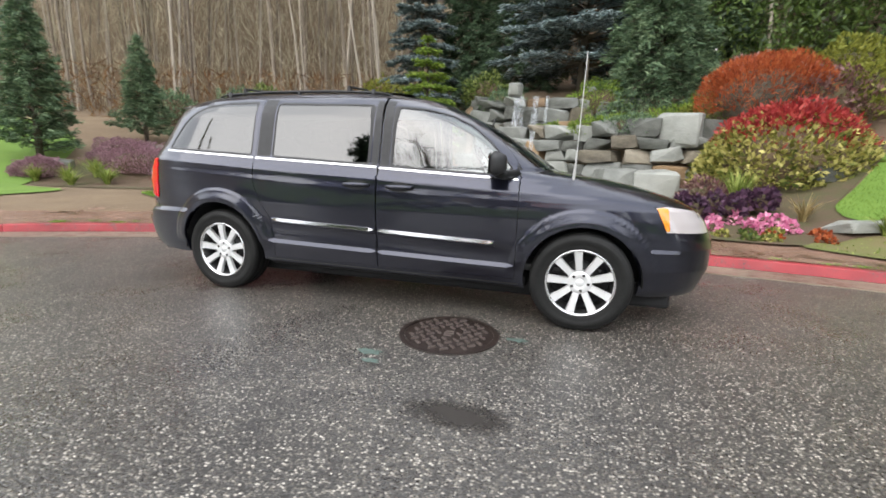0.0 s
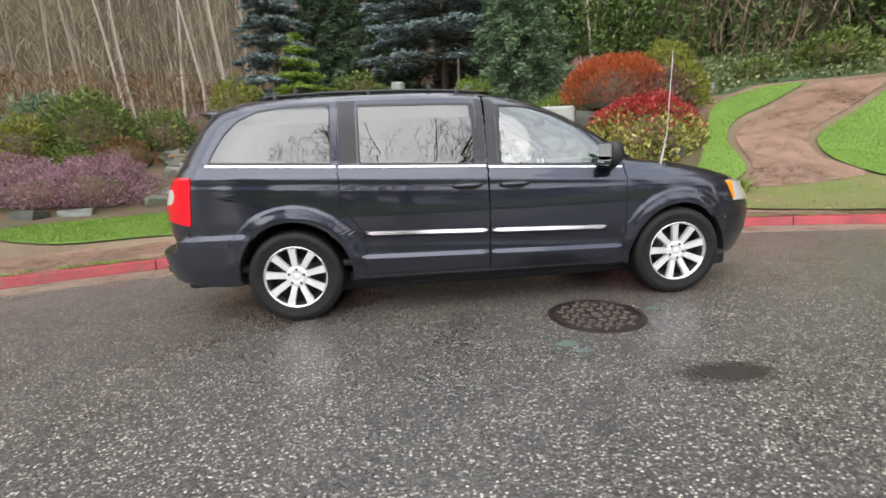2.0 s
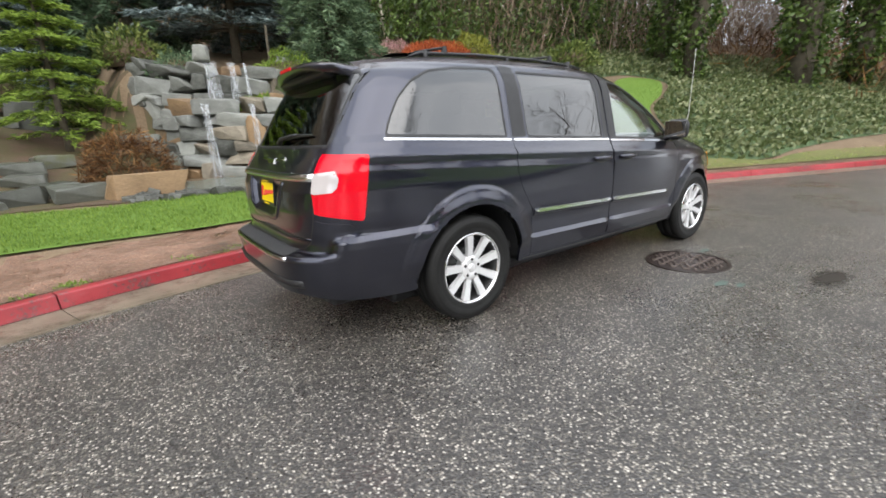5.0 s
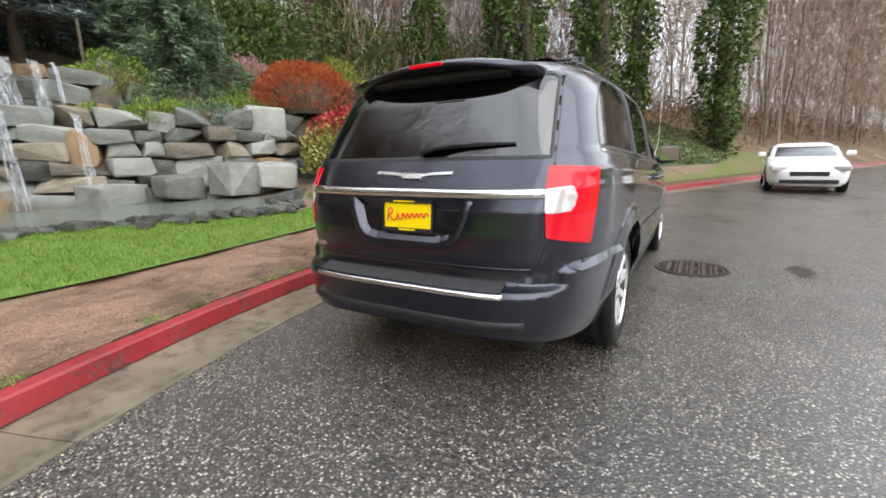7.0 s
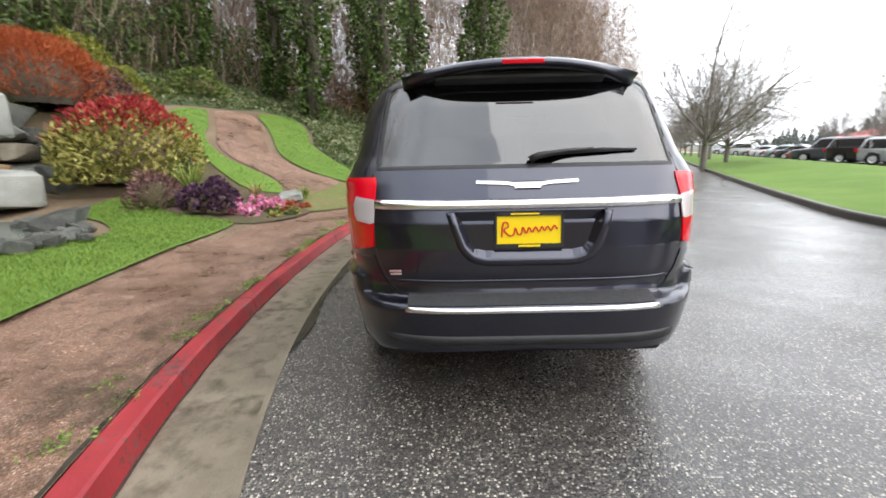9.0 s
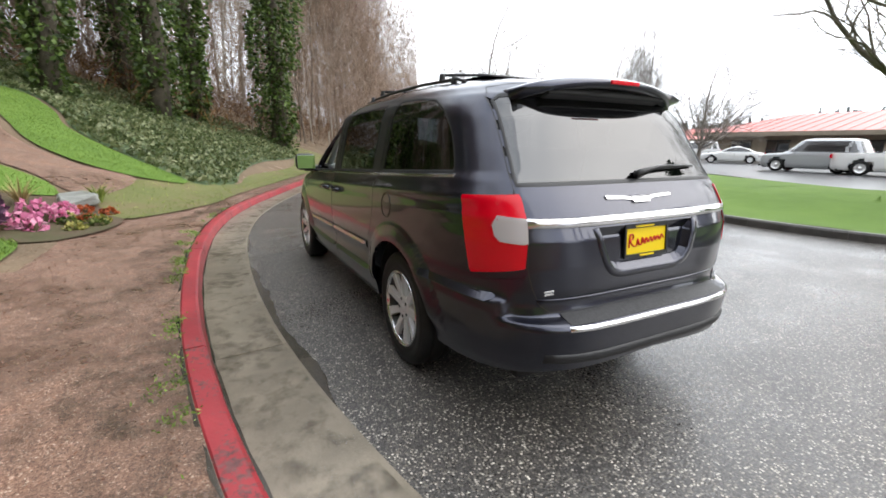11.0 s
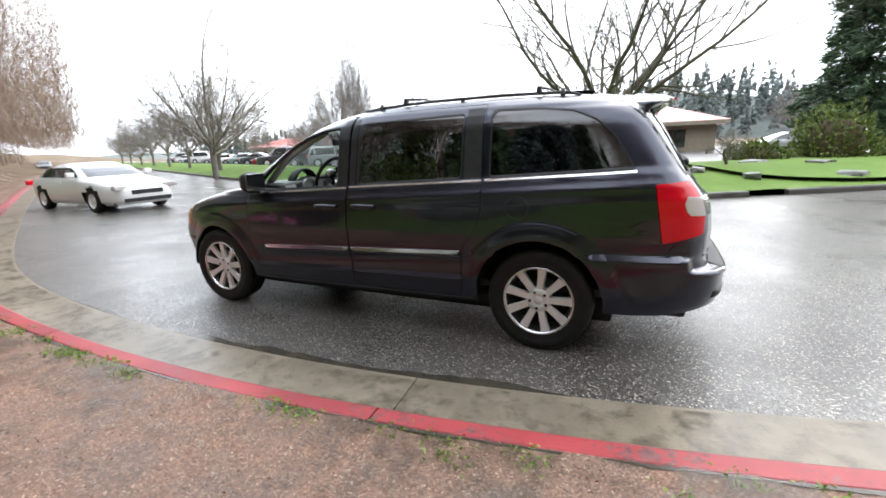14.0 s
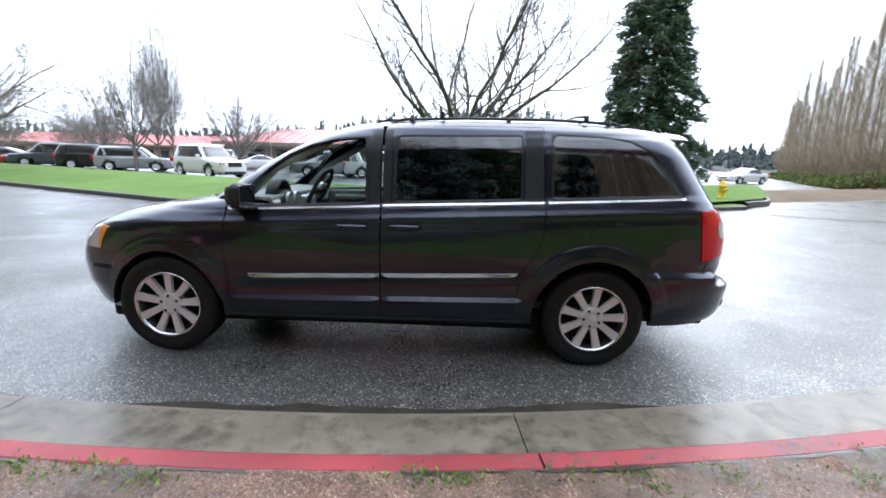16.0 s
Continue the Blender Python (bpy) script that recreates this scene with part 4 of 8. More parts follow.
_arc = np.array([(ARCHES[0][0] - ARCHES[0][2] * math.cos(t), ARCHES[0][1] + ARCHES[0][2] * math.sin(t)) for t in np.linspace(math.asin(0.345 / 0.43), math.asin(-0.05 / 0.43), 16)])
bump_outline = np.r_[np.c_[to_u(side_p(_arc[:, 0], _arc[:, 1])), _arc[:, 1]], lower[-3:][:, :], [[to_u(tail_p(0.6, 0.362)), 0.362]], [[U_TAIL + 0.02, 0.382]], [[U_TAIL + 0.02, 0.612]], on_tail([(0.6, 0.612), (0.65, 0.65), (0.695, 0.735), (0.722, 0.815)])[:13],
                     [on_tail([(0.84, 0.775), (0.83, 0.77)])[0]], on_side([(-2.3, 0.71), (-1.79, 0.705)])[:25]]
bump_outline = dense(bump_outline, 0.03)
bumper = part("rear_bumper", skin(shrunk(bump_outline, 0.003), proud=0.004, fold=0.03, both=True), VAN_PAINT, van, smooth=True)
RECESS = on_tail([(-0.05, 0.785), (0.2, 0.785), (0.26, 0.8), (0.3, 0.845), (0.325, 0.92), (0.35, 1.0), (-0.05, 1.0)])
gate = part("tailgate", skin(shrunk(GATE, 0.004), [R_WIN, RECESS], fold=0.032, both=True), VAN_PAINT, van, smooth=True)
part("plate_recess", skin(shrunk(RECESS, 0.03), proud=-0.034, both=True), VAN_PAINT, gate, smooth=True)
_o, _i = on_skin(RECESS, -0.001), on_skin(shrunk(RECESS, 0.034), -0.035)
rw_v, rw_f, _n = [], [], len(RECESS)
for s in (1, -1):
    k = len(rw_v)
    rw_v += [(a, s * b_, c) for ring in (_o, _i) for a, b_, c in ring]
    rw_f += [(k + i, k + (i + 1) % _n, k + _n + (i + 1) % _n, k + _n + i) for i in range(_n) if RECESS[i, 0] < U_TAIL or RECESS[(i + 1) % _n, 0] < U_TAIL]
part("recess_wall", (rw_v, rw_f), VAN_PAINT, gate, "sloping painted wall round the plate")
part("window_seal", seal(R_WIN, 0.014, 0.012, 0.003, (1, -1)), BLACK_TRIM, gate, smooth=True)
part("gate_seam", seal(GATE, 0.006, 0.007, 0.0015, (1, -1)), BLACK_TRIM, gate, smooth=True)
part("rear_window", skin(shrunk(R_WIN, 0.002), proud=-0.004, both=True), PRIVACY, gate, "dark tinted rear glass", smooth=True)
part("windshield", skin(shrunk(WSHIELD, 0.002), proud=-0.004, both=True), WINDSHIELD, van, "clear windshield", smooth=True)
for s in (-1, 1):
    door = part("front_door", skin(shrunk(F_DOOR, 0.003), [F_WIN, SAIL], fold=0.03, side=s), VAN_PAINT, van, smooth=True)
    slide = part("sliding_door", skin(shrunk(S_DOOR, 0.003), [M_WIN], fold=0.03, side=s), VAN_PAINT, van, smooth=True)
    if s < 0:
        part("window", skin(shrunk(F_WIN, 0.002), proud=-0.006, side=s), CLEAR_GLASS, door, "clear side window", smooth=True)
    part("window", skin(shrunk(M_WIN, 0.002), proud=-0.004, side=s), PRIVACY, slide, "dark tinted side window", smooth=True)
    part("quarter_window", skin(shrunk(Q_WIN, 0.002), proud=-0.003, side=s), PRIVACY, van, "dark tinted side window", smooth=True)
    part("sail_panel", skin(SAIL, proud=-0.004, side=s), BLACK_TRIM, door, smooth=True)
    lamp = part("tail_lamp", skin(shrunk(LAMP, 0.003), proud=0.006, fold=0.03, side=s), RED_LENS, van, "red tail lamp with clear reversing lens", smooth=True)
    rev = dense(np.r_[on_tail([(0.712, 0.945), (0.703, 1.075)])[:8], [on_side([(-2.36, 1.07), (-2.3, 1.07)])[0]], [on_side([(-2.4, 0.955), (-2.3, 1.0)])[0]]], 0.02)
    part("reversing_lens", skin(rev, proud=0.0085, fold=0.004, side=s), CLEAR_LENS, lamp, smooth=True)
    head = part("head_lamp", skin(shrunk(HEAD, 0.003), proud=0.002, fold=0.03, side=s), CLEAR_LENS, van, "clear head lamp with amber corner", smooth=True)
    amber = on_side([(2.0, 0.9), (2.075, 0.905), (2.1, 0.75), (2.08, 0.74)], 0.01)
    part("turn_signal", skin(amber, proud=0.005, fold=0.004, side=s), AMBER_LENS, head, smooth=True)


# strips, handles, lamps and other fittings of the van
def strip_on_side(x0, z0, x1, z1, h, thick, s, n=40, taper=0.0, proud=0.0):
    vs, fs = [], []
    for i in range(n + 1):
        t = i / n
        x, z = x0 + (x1 - x0) * t, z0 + (z1 - z0) * t
        hh = h * min(1.0, (0.15 + (t / taper) if taper and t < taper else 1.0))
        c = [side_point(x, z - hh / 2, s, proud), side_point(x, z - hh / 3, s, proud + thick), side_point(x, z + hh / 3, s, proud + thick), side_point(x, z + hh / 2, s, proud)]
        vs += c
    for i in range(n):
        for j in range(3):
            q = (i * 4 + j, i * 4 + j + 1, i * 4 + 5 + j, i * 4 + 4 + j)
            fs.append(q if s * (1 if x1 > x0 else -1) < 0 else q[::-1])
    for o in (0, n * 4):
        fs.append((o, o + 1, o + 2, o + 3))
    return vs, fs


def ledge_on_side(x0, z0, x1, z1, h, thick, s, n=24, proud=0.0):
    """A ledge pressed into the doors, its broad face tilted to the sky."""
    vs, fs = [], []
    for i in range(n + 1):
        t = i / n
        x, z = x0 + (x1 - x0) * t, z0 + (z1 - z0) * t
        k = min(1.0, 0.35 + 40 * t, 0.35 + 40 * (1 - t))
        vs += [side_point(x, z - h * 0.62 * k, s, proud), side_point(x, z - h / 2 * k, s, proud + thick * k), side_point(x, z + h / 2 * k, s, proud + 0.001)]
    for i in range(n):
        fs += [(i * 3 + j, i * 3 + j + 1, i * 3 + 4 + j, i * 3 + 3 + j) for j in range(2)]
    return vs, fs


def strip_on_tail(pts, h, thick, proud=0.0, n=30):
    pts = np.array(pts, float)
    run = np.r_[0, np.cumsum(np.linalg.norm(np.diff(pts, axis=0), axis=1))]
    vs, fs = [], []
    for i in range(n + 1):
        r = run[-1] * i / n
        y, z = np.interp(r, run, pts[:, 0]), np.interp(r, run, pts[:, 1])
        k = min(max(np.searchsorted(run, r), 1), len(pts) - 1)
        d = pts[k] - pts[k - 1]
        d = d / np.linalg.norm(d)
        nx, nz = -d[1], d[0]
        for o, t in ((-0.5, 0), (-0.35, 1), (0.35, 1), (0.5, 0)):
            vs.append(tail_point(y + nx * h * o, z + nz * h * o, proud + thick * t))
    for i in range(n):
        for j in range(3):
            fs.append((i * 4 + j, i * 4 + j + 1, i * 4 + 5 + j, i * 4 + 4 + j))
    fs += [(0, 1, 2, 3), tuple(n * 4 + j for j in range(4))]
    return vs, fs


def rounded_bm(shape, width=0.004, seg=2):
    bm = bmesh.new()
    vs = [bm.verts.new(v) for v in shape[0]]
    for f in shape[1]:
        try:
            bm.faces.new([vs[i] for i in f])
        except ValueError:
            pass
    bmesh.ops.recalc_face_normals(bm, faces=bm.faces)
    return bm


for s in (-1, 1):
    part("belt_trim", rounded_bm(joined([strip_on_side(a, za, b_, zb, 0.02, 0.006, s, 24) for a, za, b_, zb in
         ((-2.11, 1.224, -1.165, 1.177), (-1.14, 1.175, -0.035, 1.127), (-0.01, 1.121, 1.06, 1.067))])), CHROME, van, "thin chrome belt line", smooth=False)
    for x0, z0, x1, z1 in ((-0.98, 0.664, -0.032, 0.633), (-0.012, 0.632, 0.92, 0.601)):
        part("door_moulding", rounded_bm(strip_on_side(x0, z0 - 0.004, x1, z1 - 0.004, 0.05, 0.01, s, 24)), VAN_PAINT, van)
        part("moulding_insert", rounded_bm(ledge_on_side(x0 + 0.01, z0 + 0.006, x1 - 0.01, z1 + 0.006, 0.026, 0.009, s, 24, 0.0085)), CHROME, van, "chrome moulding strip")
    for x0, z0, x1, z1 in ((-1.02, 0.488, -0.032, 0.466), (-0.012, 0.465, 1.06, 0.441)):
        part("lower_ridge", rounded_bm(ledge_on_side(x0, z0, x1, z1, 0.03, 0.0215, s)), VAN_PAINT, van)
    part("bumper_shelf", rounded_bm(ledge_on_side(-2.4, 0.69, -1.86, 0.7, 0.034, 0.014, s)), VAN_PAINT, van)
    part("bumper_crease", rounded_bm(ledge_on_side(1.99, 0.605, 2.2, 0.6, 0.026, 0.014, s)), VAN_PAINT, van)
    part("sill_trim", rounded_bm(strip_on_side(-1.06, 0.322, 1.1, 0.3, 0.01, 0.006, s, 30)), DARK_METAL, van)
    for hx in (-0.185, 0.175):
        zc = 0.985 - 0.02 * hx
        line, rad = [], []
        for k in np.linspace(-1, 1, 13):
            q = side_point(hx + 0.108 * k, zc, s, 0.038 * (1 - abs(k) ** 5))
            line.append(q)
            rad.append(0.019 * (1 - 0.3 * abs(k)))
        part("door_handle", tube(line, rad, 8), VAN_PAINT, van, smooth=True)
        # flat black ellipse stands in for the shaded hollow behind the handle
        cup = np.array([(hx + 0.1 * math.cos(t), zc - 0.002 + 0.038 * math.sin(t)) for t in np.linspace(0, 2 * math.pi, 20, endpoint=False)])
        fan = [side_point(x, z, s, 0.002) for x, z in cup] + [side_point(hx, zc - 0.006, s, 0.002)]
        part("handle_recess", (fan, [(i, (i + 1) % 20, 20) if s > 0 else ((i + 1) % 20, i, 20) for i in range(20)]), BLACK_TRIM, van)
    # door mirror: shell, glass and arm
    mir = boxed((0, 0, 0), (0.12, 0.2, 0.17), 0.045)
    for v in mir.verts:
        if v.co.x > 0:
            v.co.y *= 0.86
            v.co.z *= 0.84
    bmesh.ops.transform(mir, matrix=pose(0.93, s * 1.0, 1.175, 0, 0, s * -6), verts=mir.verts)
    mirror = part("door_mirror", mir, BLACK_TRIM if s < 0 else BLACK_TRIM, van, "black door mirror", smooth=True)
    gl = boxed((0, 0, 0), (0.006, 0.18, 0.14), 0.002)
    bmesh.ops.transform(gl, matrix=pose(0.868, s * 1.0, 1.175, 0, 0, s * -6), verts=gl.verts)
    part("mirror_glass", gl, plain("mirror_glass", (0.4, 0.41, 0.42), 0.02, 1.0) if s < 0 else bpy.data.materials["mirror_glass"], mirror)
    part("mirror_arm", tube([side_point(1.05, 1.11, s, -0.01), side_point(0.98, 1.1, s, 0.05), V(0.95, s * 1.0, 1.11)], [0.03, 0.03, 0.035], 8), BLACK_TRIM, mirror, smooth=True)
    part("roof_rail", joined([tube([V(-1.74, s * 0.6, 1.708), V(-1.66, s * 0.605, 1.732), V(-1.2, s * 0.61, 1.746), V(-0.6, s * 0.61, 1.743), V(-0.16, s * 0.6, 1.725), V(-0.03, s * 0.595, 1.708)],
                                   [0.007, 0.01, 0.011, 0.011, 0.01, 0.006], 8)] + [moved(revolve([(0.0, -0.05), (0.022, -0.05), (0.016, 0.03), (0, 0.03)], 8, "z"), pose(x, s * 0.605, 1.722)) for x in (-1.62, -0.9, -0.2)]), BLACK_TRIM, van, smooth=True)
    for cx, k in ((-1.46, 1), (-0.42, 1)):
        part("rack_foot", rounded_bm(joined([moved(revolve([(0, -0.015), (0.022, -0.015), (0.017, 0.026), (0, 0.026)], 8, "z"), pose(cx, s * 0.6, 1.757))])), BLACK_TRIM, van)
    part("quarter_seal", seal(np.array(Q_WIN), 0.008, 0.016, 0.003, (s,)), BLACK_TRIM, van, smooth=True)
    part("window_seal", seal(np.array(M_WIN), 0.008, 0.014, 0.003, (s,)), BLACK_TRIM, van, smooth=True)
    part("window_seal", seal(np.array(F_WIN), 0.008, 0.013, 0.003, (s,)), BLACK_TRIM, van, smooth=True)
    pil = [on_side([(-1.135, 1.19), (-1.125, 1.662), (-1.0, 1.657), (-1.005, 1.19)]), on_side([(-0.085, 1.142), (-0.085, 1.642), (-0.03, 1.642), (-0.03, 1.138)]), on_side([(-0.008, 1.134), (-0.008, 1.642), (0.063, 1.637), (0.063, 1.13)])]
    for q in pil:
        part("pillar_trim", skin(q, proud=0.0015, side=s), BLACK_TRIM, van, "black pillar trim", smooth=True)
    # wheel-arch liners
    for cx, cz, r in ARCHES:
        vs, fs = [], []
        for t in np.linspace(-0.04, math.pi + 0.04, 24):
            for y in (0.55, 0.9):
                vs.append((cx + (r + 0.012) * math.cos(t), s * y, cz + (r + 0.012) * math.sin(t)))
        for i in range(23):
            fs.append((2 * i, 2 * i + 1, 2 * i + 3, 2 * i + 2))
        o = len(vs)
        vs += [(cx, s * 0.55, cz)]
        fs += [(2 * i, 2 * i + 2, o) for i in range(23)]
        part("arch_liner", (vs, fs), SHELL, van)
for cx in (-1.46, -0.42):
    part("cross_bar", tube([V(cx, -0.6, 1.776), V(cx, -0.3, 1.8), V(cx, 0.3, 1.8), V(cx, 0.6, 1.776)], 0.009, 8), BLACK_TRIM, van, smooth=True)
# crown of the roof
cap_v, cap_f, _r = [], [], np.linspace(0, 1, 33)
for z in (1.742, 1.752, 1.762, 1.772, 1.78, 1.786):
    x_, y_ = van_point(_r, z + 0 * _r)
    cap_v += [(a_, b_, z + 0.003) for a_, b_ in zip(x_, y_)] + [(a_, -b_, z + 0.003) for a_, b_ in zip(x_[-2:0:-1], y_[-2:0:-1])]
for k in range(5):
    cap_f += [(k * 64 + i, k * 64 + (i + 1) % 64, (k + 1) * 64 + (i + 1) % 64, (k + 1) * 64 + i) for i in range(64)]
cap_v.append((-0.9, 0.0, 1.7895))
cap_f += [(320 + i, 320 + (i + 1) % 64, 384) for i in range(64)]
part("roof_panel", (cap_v, cap_f), VAN_PAINT, van, smooth=True)
# underside carried low so that little light crosses beneath the van
under = boxed((0.1, 0, 0.235), (4.2, 1.24, 0.2), 0.03)
part("underbody", under, SHELL, van)
# unseen block added to keep the road below the van dark
part("under_tray", boxed((0.0, 0, 0.285), (2.3, 1.56, 0.1), 0.03), SHELL, van)
part("rear_tray", boxed((-2.2, 0, 0.33), (0.5, 1.4, 0.14), 0.03), SHELL, van)
part("side_floor", boxed((-0.0, 0, 0.34), (2.1, 1.74, 0.1), 0.02), SHELL, van)
part("muffler", tube([V(-2.2, -0.62, 0.3), V(-2.46, -0.64, 0.318)], [0.028, 0.03], 12), DARK_METAL, van, smooth=True)

# wheels: tyre, rim with nine spokes, nuts, brake disc
tyre_profile = [(0.228, -0.1), (0.25, -0.112), (0.31, -0.117), (0.345, -0.108), (0.358, -0.09), (0.362, -0.045), (0.356, -0.04), (0.362, -0.034), (0.362, 0.034), (0.356, 0.04), (0.362, 0.046), (0.358, 0.09), (0.345, 0.108), (0.335, 0.113), (0.325, 0.1135), (0.322, 0.1165), (0.31, 0.117), (0.285, 0.1165), (0.282, 0.1145), (0.268, 0.1145), (0.25, 0.112), (0.228, 0.1)]
tyre_me = mesh_of("tyre", *revolve(tyre_profile, 64), TYRE, True)
# rim's inner wall coloured dark for the shade between the spokes
barrel_me = mesh_of("barrel", *revolve([(0.236, 0.098), (0.228, 0.085), (0.215, 0.02), (0.215, -0.08), (0.24, -0.1)], 64), DARK_METAL, True)
lip_me = mesh_of("rim_lip", *revolve([(0.25, 0.1), (0.256, 0.108), (0.252, 0.115), (0.243, 0.113), (0.236, 0.098)], 64), CHROME, True)
disc_me = mesh_of("brake_disc", *revolve([(0.0, 0.02), (0.155, 0.02), (0.155, 0.0), (0.0, 0.0)], 40), DARK_METAL, True)
# black disc painted as the gloom behind the spokes
dark_me = mesh_of("wheel_back", *revolve([(0.0, -0.02), (0.216, -0.02)], 32), SHELL)


def spoke(a):
    pts = []
    for r, w, y in ((0.045, 0.024, 0.08), (0.1, 0.0265, 0.09), (0.17, 0.029, 0.098), (0.215, 0.0325, 0.102), (0.238, 0.037, 0.104)):
        for k, d in ((-1, -0.024), (-0.84, 0.0), (0.84, 0.0), (1, -0.024)):
            pts.append((r, k * w, y + d))
    vs = [V(r * math.cos(a) - t * math.sin(a), y, r * math.sin(a) + t * math.cos(a)) for r, t, y in pts]
    fs = [(i * 4 + j, i * 4 + j + 1, i * 4 + 5 + j, i * 4 + 4 + j) for i in range(4) for j in range(3)]
    return vs, [f[::-1] for f in fs]


spoke_me = [mesh_of("spoke", *spoke(2 * math.pi * k / 9 + math.pi / 2), SILVER) for k in range(9)]
cap_me = mesh_of("hub_cap", *revolve([(0.0, 0.096), (0.026, 0.0955), (0.03, 0.093), (0.032, 0.0905), (0.034, 0.0925), (0.08, 0.0905), (0.089, 0.084), (0.092, 0.06), (0.092, 0.03)], 36), SILVER, True)
nut_me = [mesh_of("wheel_nut", *moved(revolve([(0.0, 0.093), (0.006, 0.0935), (0.0075, 0.0955), (0.011, 0.0945), (0.0125, 0.08)], 10), pose(0.062 * math.cos(t), 0, 0.062 * math.sin(t))), DARK_METAL) for t in (2 * math.pi * k / 5 + math.pi / 2 for k in range(5))]
for s in (-1, 1):
    for wx in (-1.539, 1.539):
        turn = 0 if s > 0 else 180
        w = part("wheel", tyre_me, None, van, "silver nine-spoke alloy wheel", at=pose(wx, s * 0.818, 0.356, 0, 0, turn) @ pose(0, 0, 0, 0, 40 * wx + 15 * s, 0))
        for nme, me_ in [("rim", barrel_me), ("rim_lip", lip_me), ("brake_disc", disc_me), ("wheel_back", dark_me), ("hub_cap", cap_me)] + [("spoke", q) for q in spoke_me] + [("wheel_nut", q) for q in nut_me]:
            part(nme, me_, None, w, at=Matrix.Diagonal((0.955, 1, 0.955, 1)))

# tail: chrome bar, emblem, plate, wiper, spoiler, step pad
part("chrome_bar", rounded_bm(strip_on_tail([(0.71, 1.035), (0.35, 1.03), (-0.35, 1.03), (-0.71, 1.035)], 0.044, 0.016)), CHROME, gate, "wide chrome bar", smooth=True)
part("wing_emblem", rounded_bm(joined([strip_on_tail([(0.235, 1.128), (0.1, 1.122), (0.04, 1.112)], 0.018, 0.008, n=8), strip_on_tail([(-0.235, 1.128), (-0.1, 1.122), (-0.04, 1.112)][::-1], 0.018, 0.008, n=8),
                                       strip_on_tail([(0.06, 1.112), (-0.06, 1.112)], 0.034, 0.011, n=6)])), CHROME, gate, "chrome winged emblem")
part("recess_lip", rounded_bm(strip_on_tail([(0.36, 1.0), (0.333, 0.91), (0.303, 0.835), (0.262, 0.79), (0.2, 0.772), (-0.2, 0.772), (-0.262, 0.79), (-0.303, 0.835), (-0.333, 0.91), (-0.36, 1.0)], 0.04, 0.008, n=48)), VAN_PAINT, gate, smooth=True)
part("gate_crease", rounded_bm(strip_on_tail([(0.66, 0.685), (0.3, 0.68), (-0.3, 0.68), (-0.66, 0.685)], 0.012, 0.006)), VAN_PAINT, gate, smooth=True)
tilt = pose(-2.535, 0, 0.912, 0, 5, 0)
plate = part("number_plate", boxed((0, 0, 0), (0.008, 0.3, 0.15), 0.003), PLATE_YELLOW, van, "yellow plate with red lettering in a black frame", at=tilt)
part("plate_frame", rounded_bm(joined([(lambda c, d: ([V(c[0] + a * d[0], c[1] + b_ * d[1], c[2] + e * d[2]) for a in (-.5, .5) for b_ in (-.5, .5) for e in (-.5, .5)], [(0, 1, 3, 2), (4, 6, 7, 5), (0, 4, 5, 1), (2, 3, 7, 6), (0, 2, 6, 4), (1, 5, 7, 3)]))(c, d)
     for c, d in (((-0.005, 0, 0.073), (0.012, 0.312, 0.018)), ((-0.005, 0, -0.073), (0.012, 0.312, 0.018)), ((-0.005, 0.152, 0), (0.012, 0.01, 0.15)), ((-0.005, -0.152, 0), (0.012, 0.01, 0.15)))])), BLACK_TRIM, plate)
for y0, w0, z0, t0, mt in ((0.02, 0.13, 0.073, 0.007, PLATE_YELLOW), (0.0, 0.1, -0.073, 0.009, PLATE_YELLOW)):
    part("frame_bar", boxed((-0.0125, y0, z0), (0.003, w0, t0)), mt, plate)
stroke = [(0.125, -0.03), (0.118, 0.03), (0.1, 0.034), (0.095, 0.015), (0.115, 0.0), (0.09, -0.025), (0.07, -0.02), (0.062, 0.008), (0.05, -0.02), (0.035, -0.018), (0.028, 0.012), (0.012, -0.016), (0.0, 0.01), (-0.015, -0.012),
          (-0.03, 0.012), (-0.045, -0.01), (-0.06, 0.014), (-0.07, -0.006), (-0.085, 0.014), (-0.1, -0.006), (-0.115, 0.018), (-0.13, 0.0)]
part("lettering_stroke", tube([V(-0.0065, y, z) for y, z in curve_through(stroke, 0.006)], 0.004, 5), PLATE_RED, plate)
for k in range(2):
    part("badge", boxed(tail_point(0.61, 0.731 - 0.014 * k, 0.003), (0.005, 0.075 - 0.01 * k, 0.01), 0.001), CHROME, gate)
wiper = part("rear_wiper", tube([tail_point(-0.02, 1.222, 0.02), tail_point(-0.06, 1.243, 0.035), tail_point(-0.2, 1.262, 0.03), tail_point(-0.32, 1.268, 0.022)], [0.02, 0.016, 0.01, 0.008], 6), BLACK_TRIM, gate, "black rear wiper", smooth=True)
part("wiper_blade", tube([tail_point(-0.03, 1.24, 0.012), tail_point(-0.2, 1.256, 0.016), tail_point(-0.36, 1.262, 0.014), tail_point(-0.53, 1.262, 0.008)], [0.008, 0.012, 0.011, 0.006], 5), BLACK_TRIM, wiper)
sp_v, sp_f = [], []
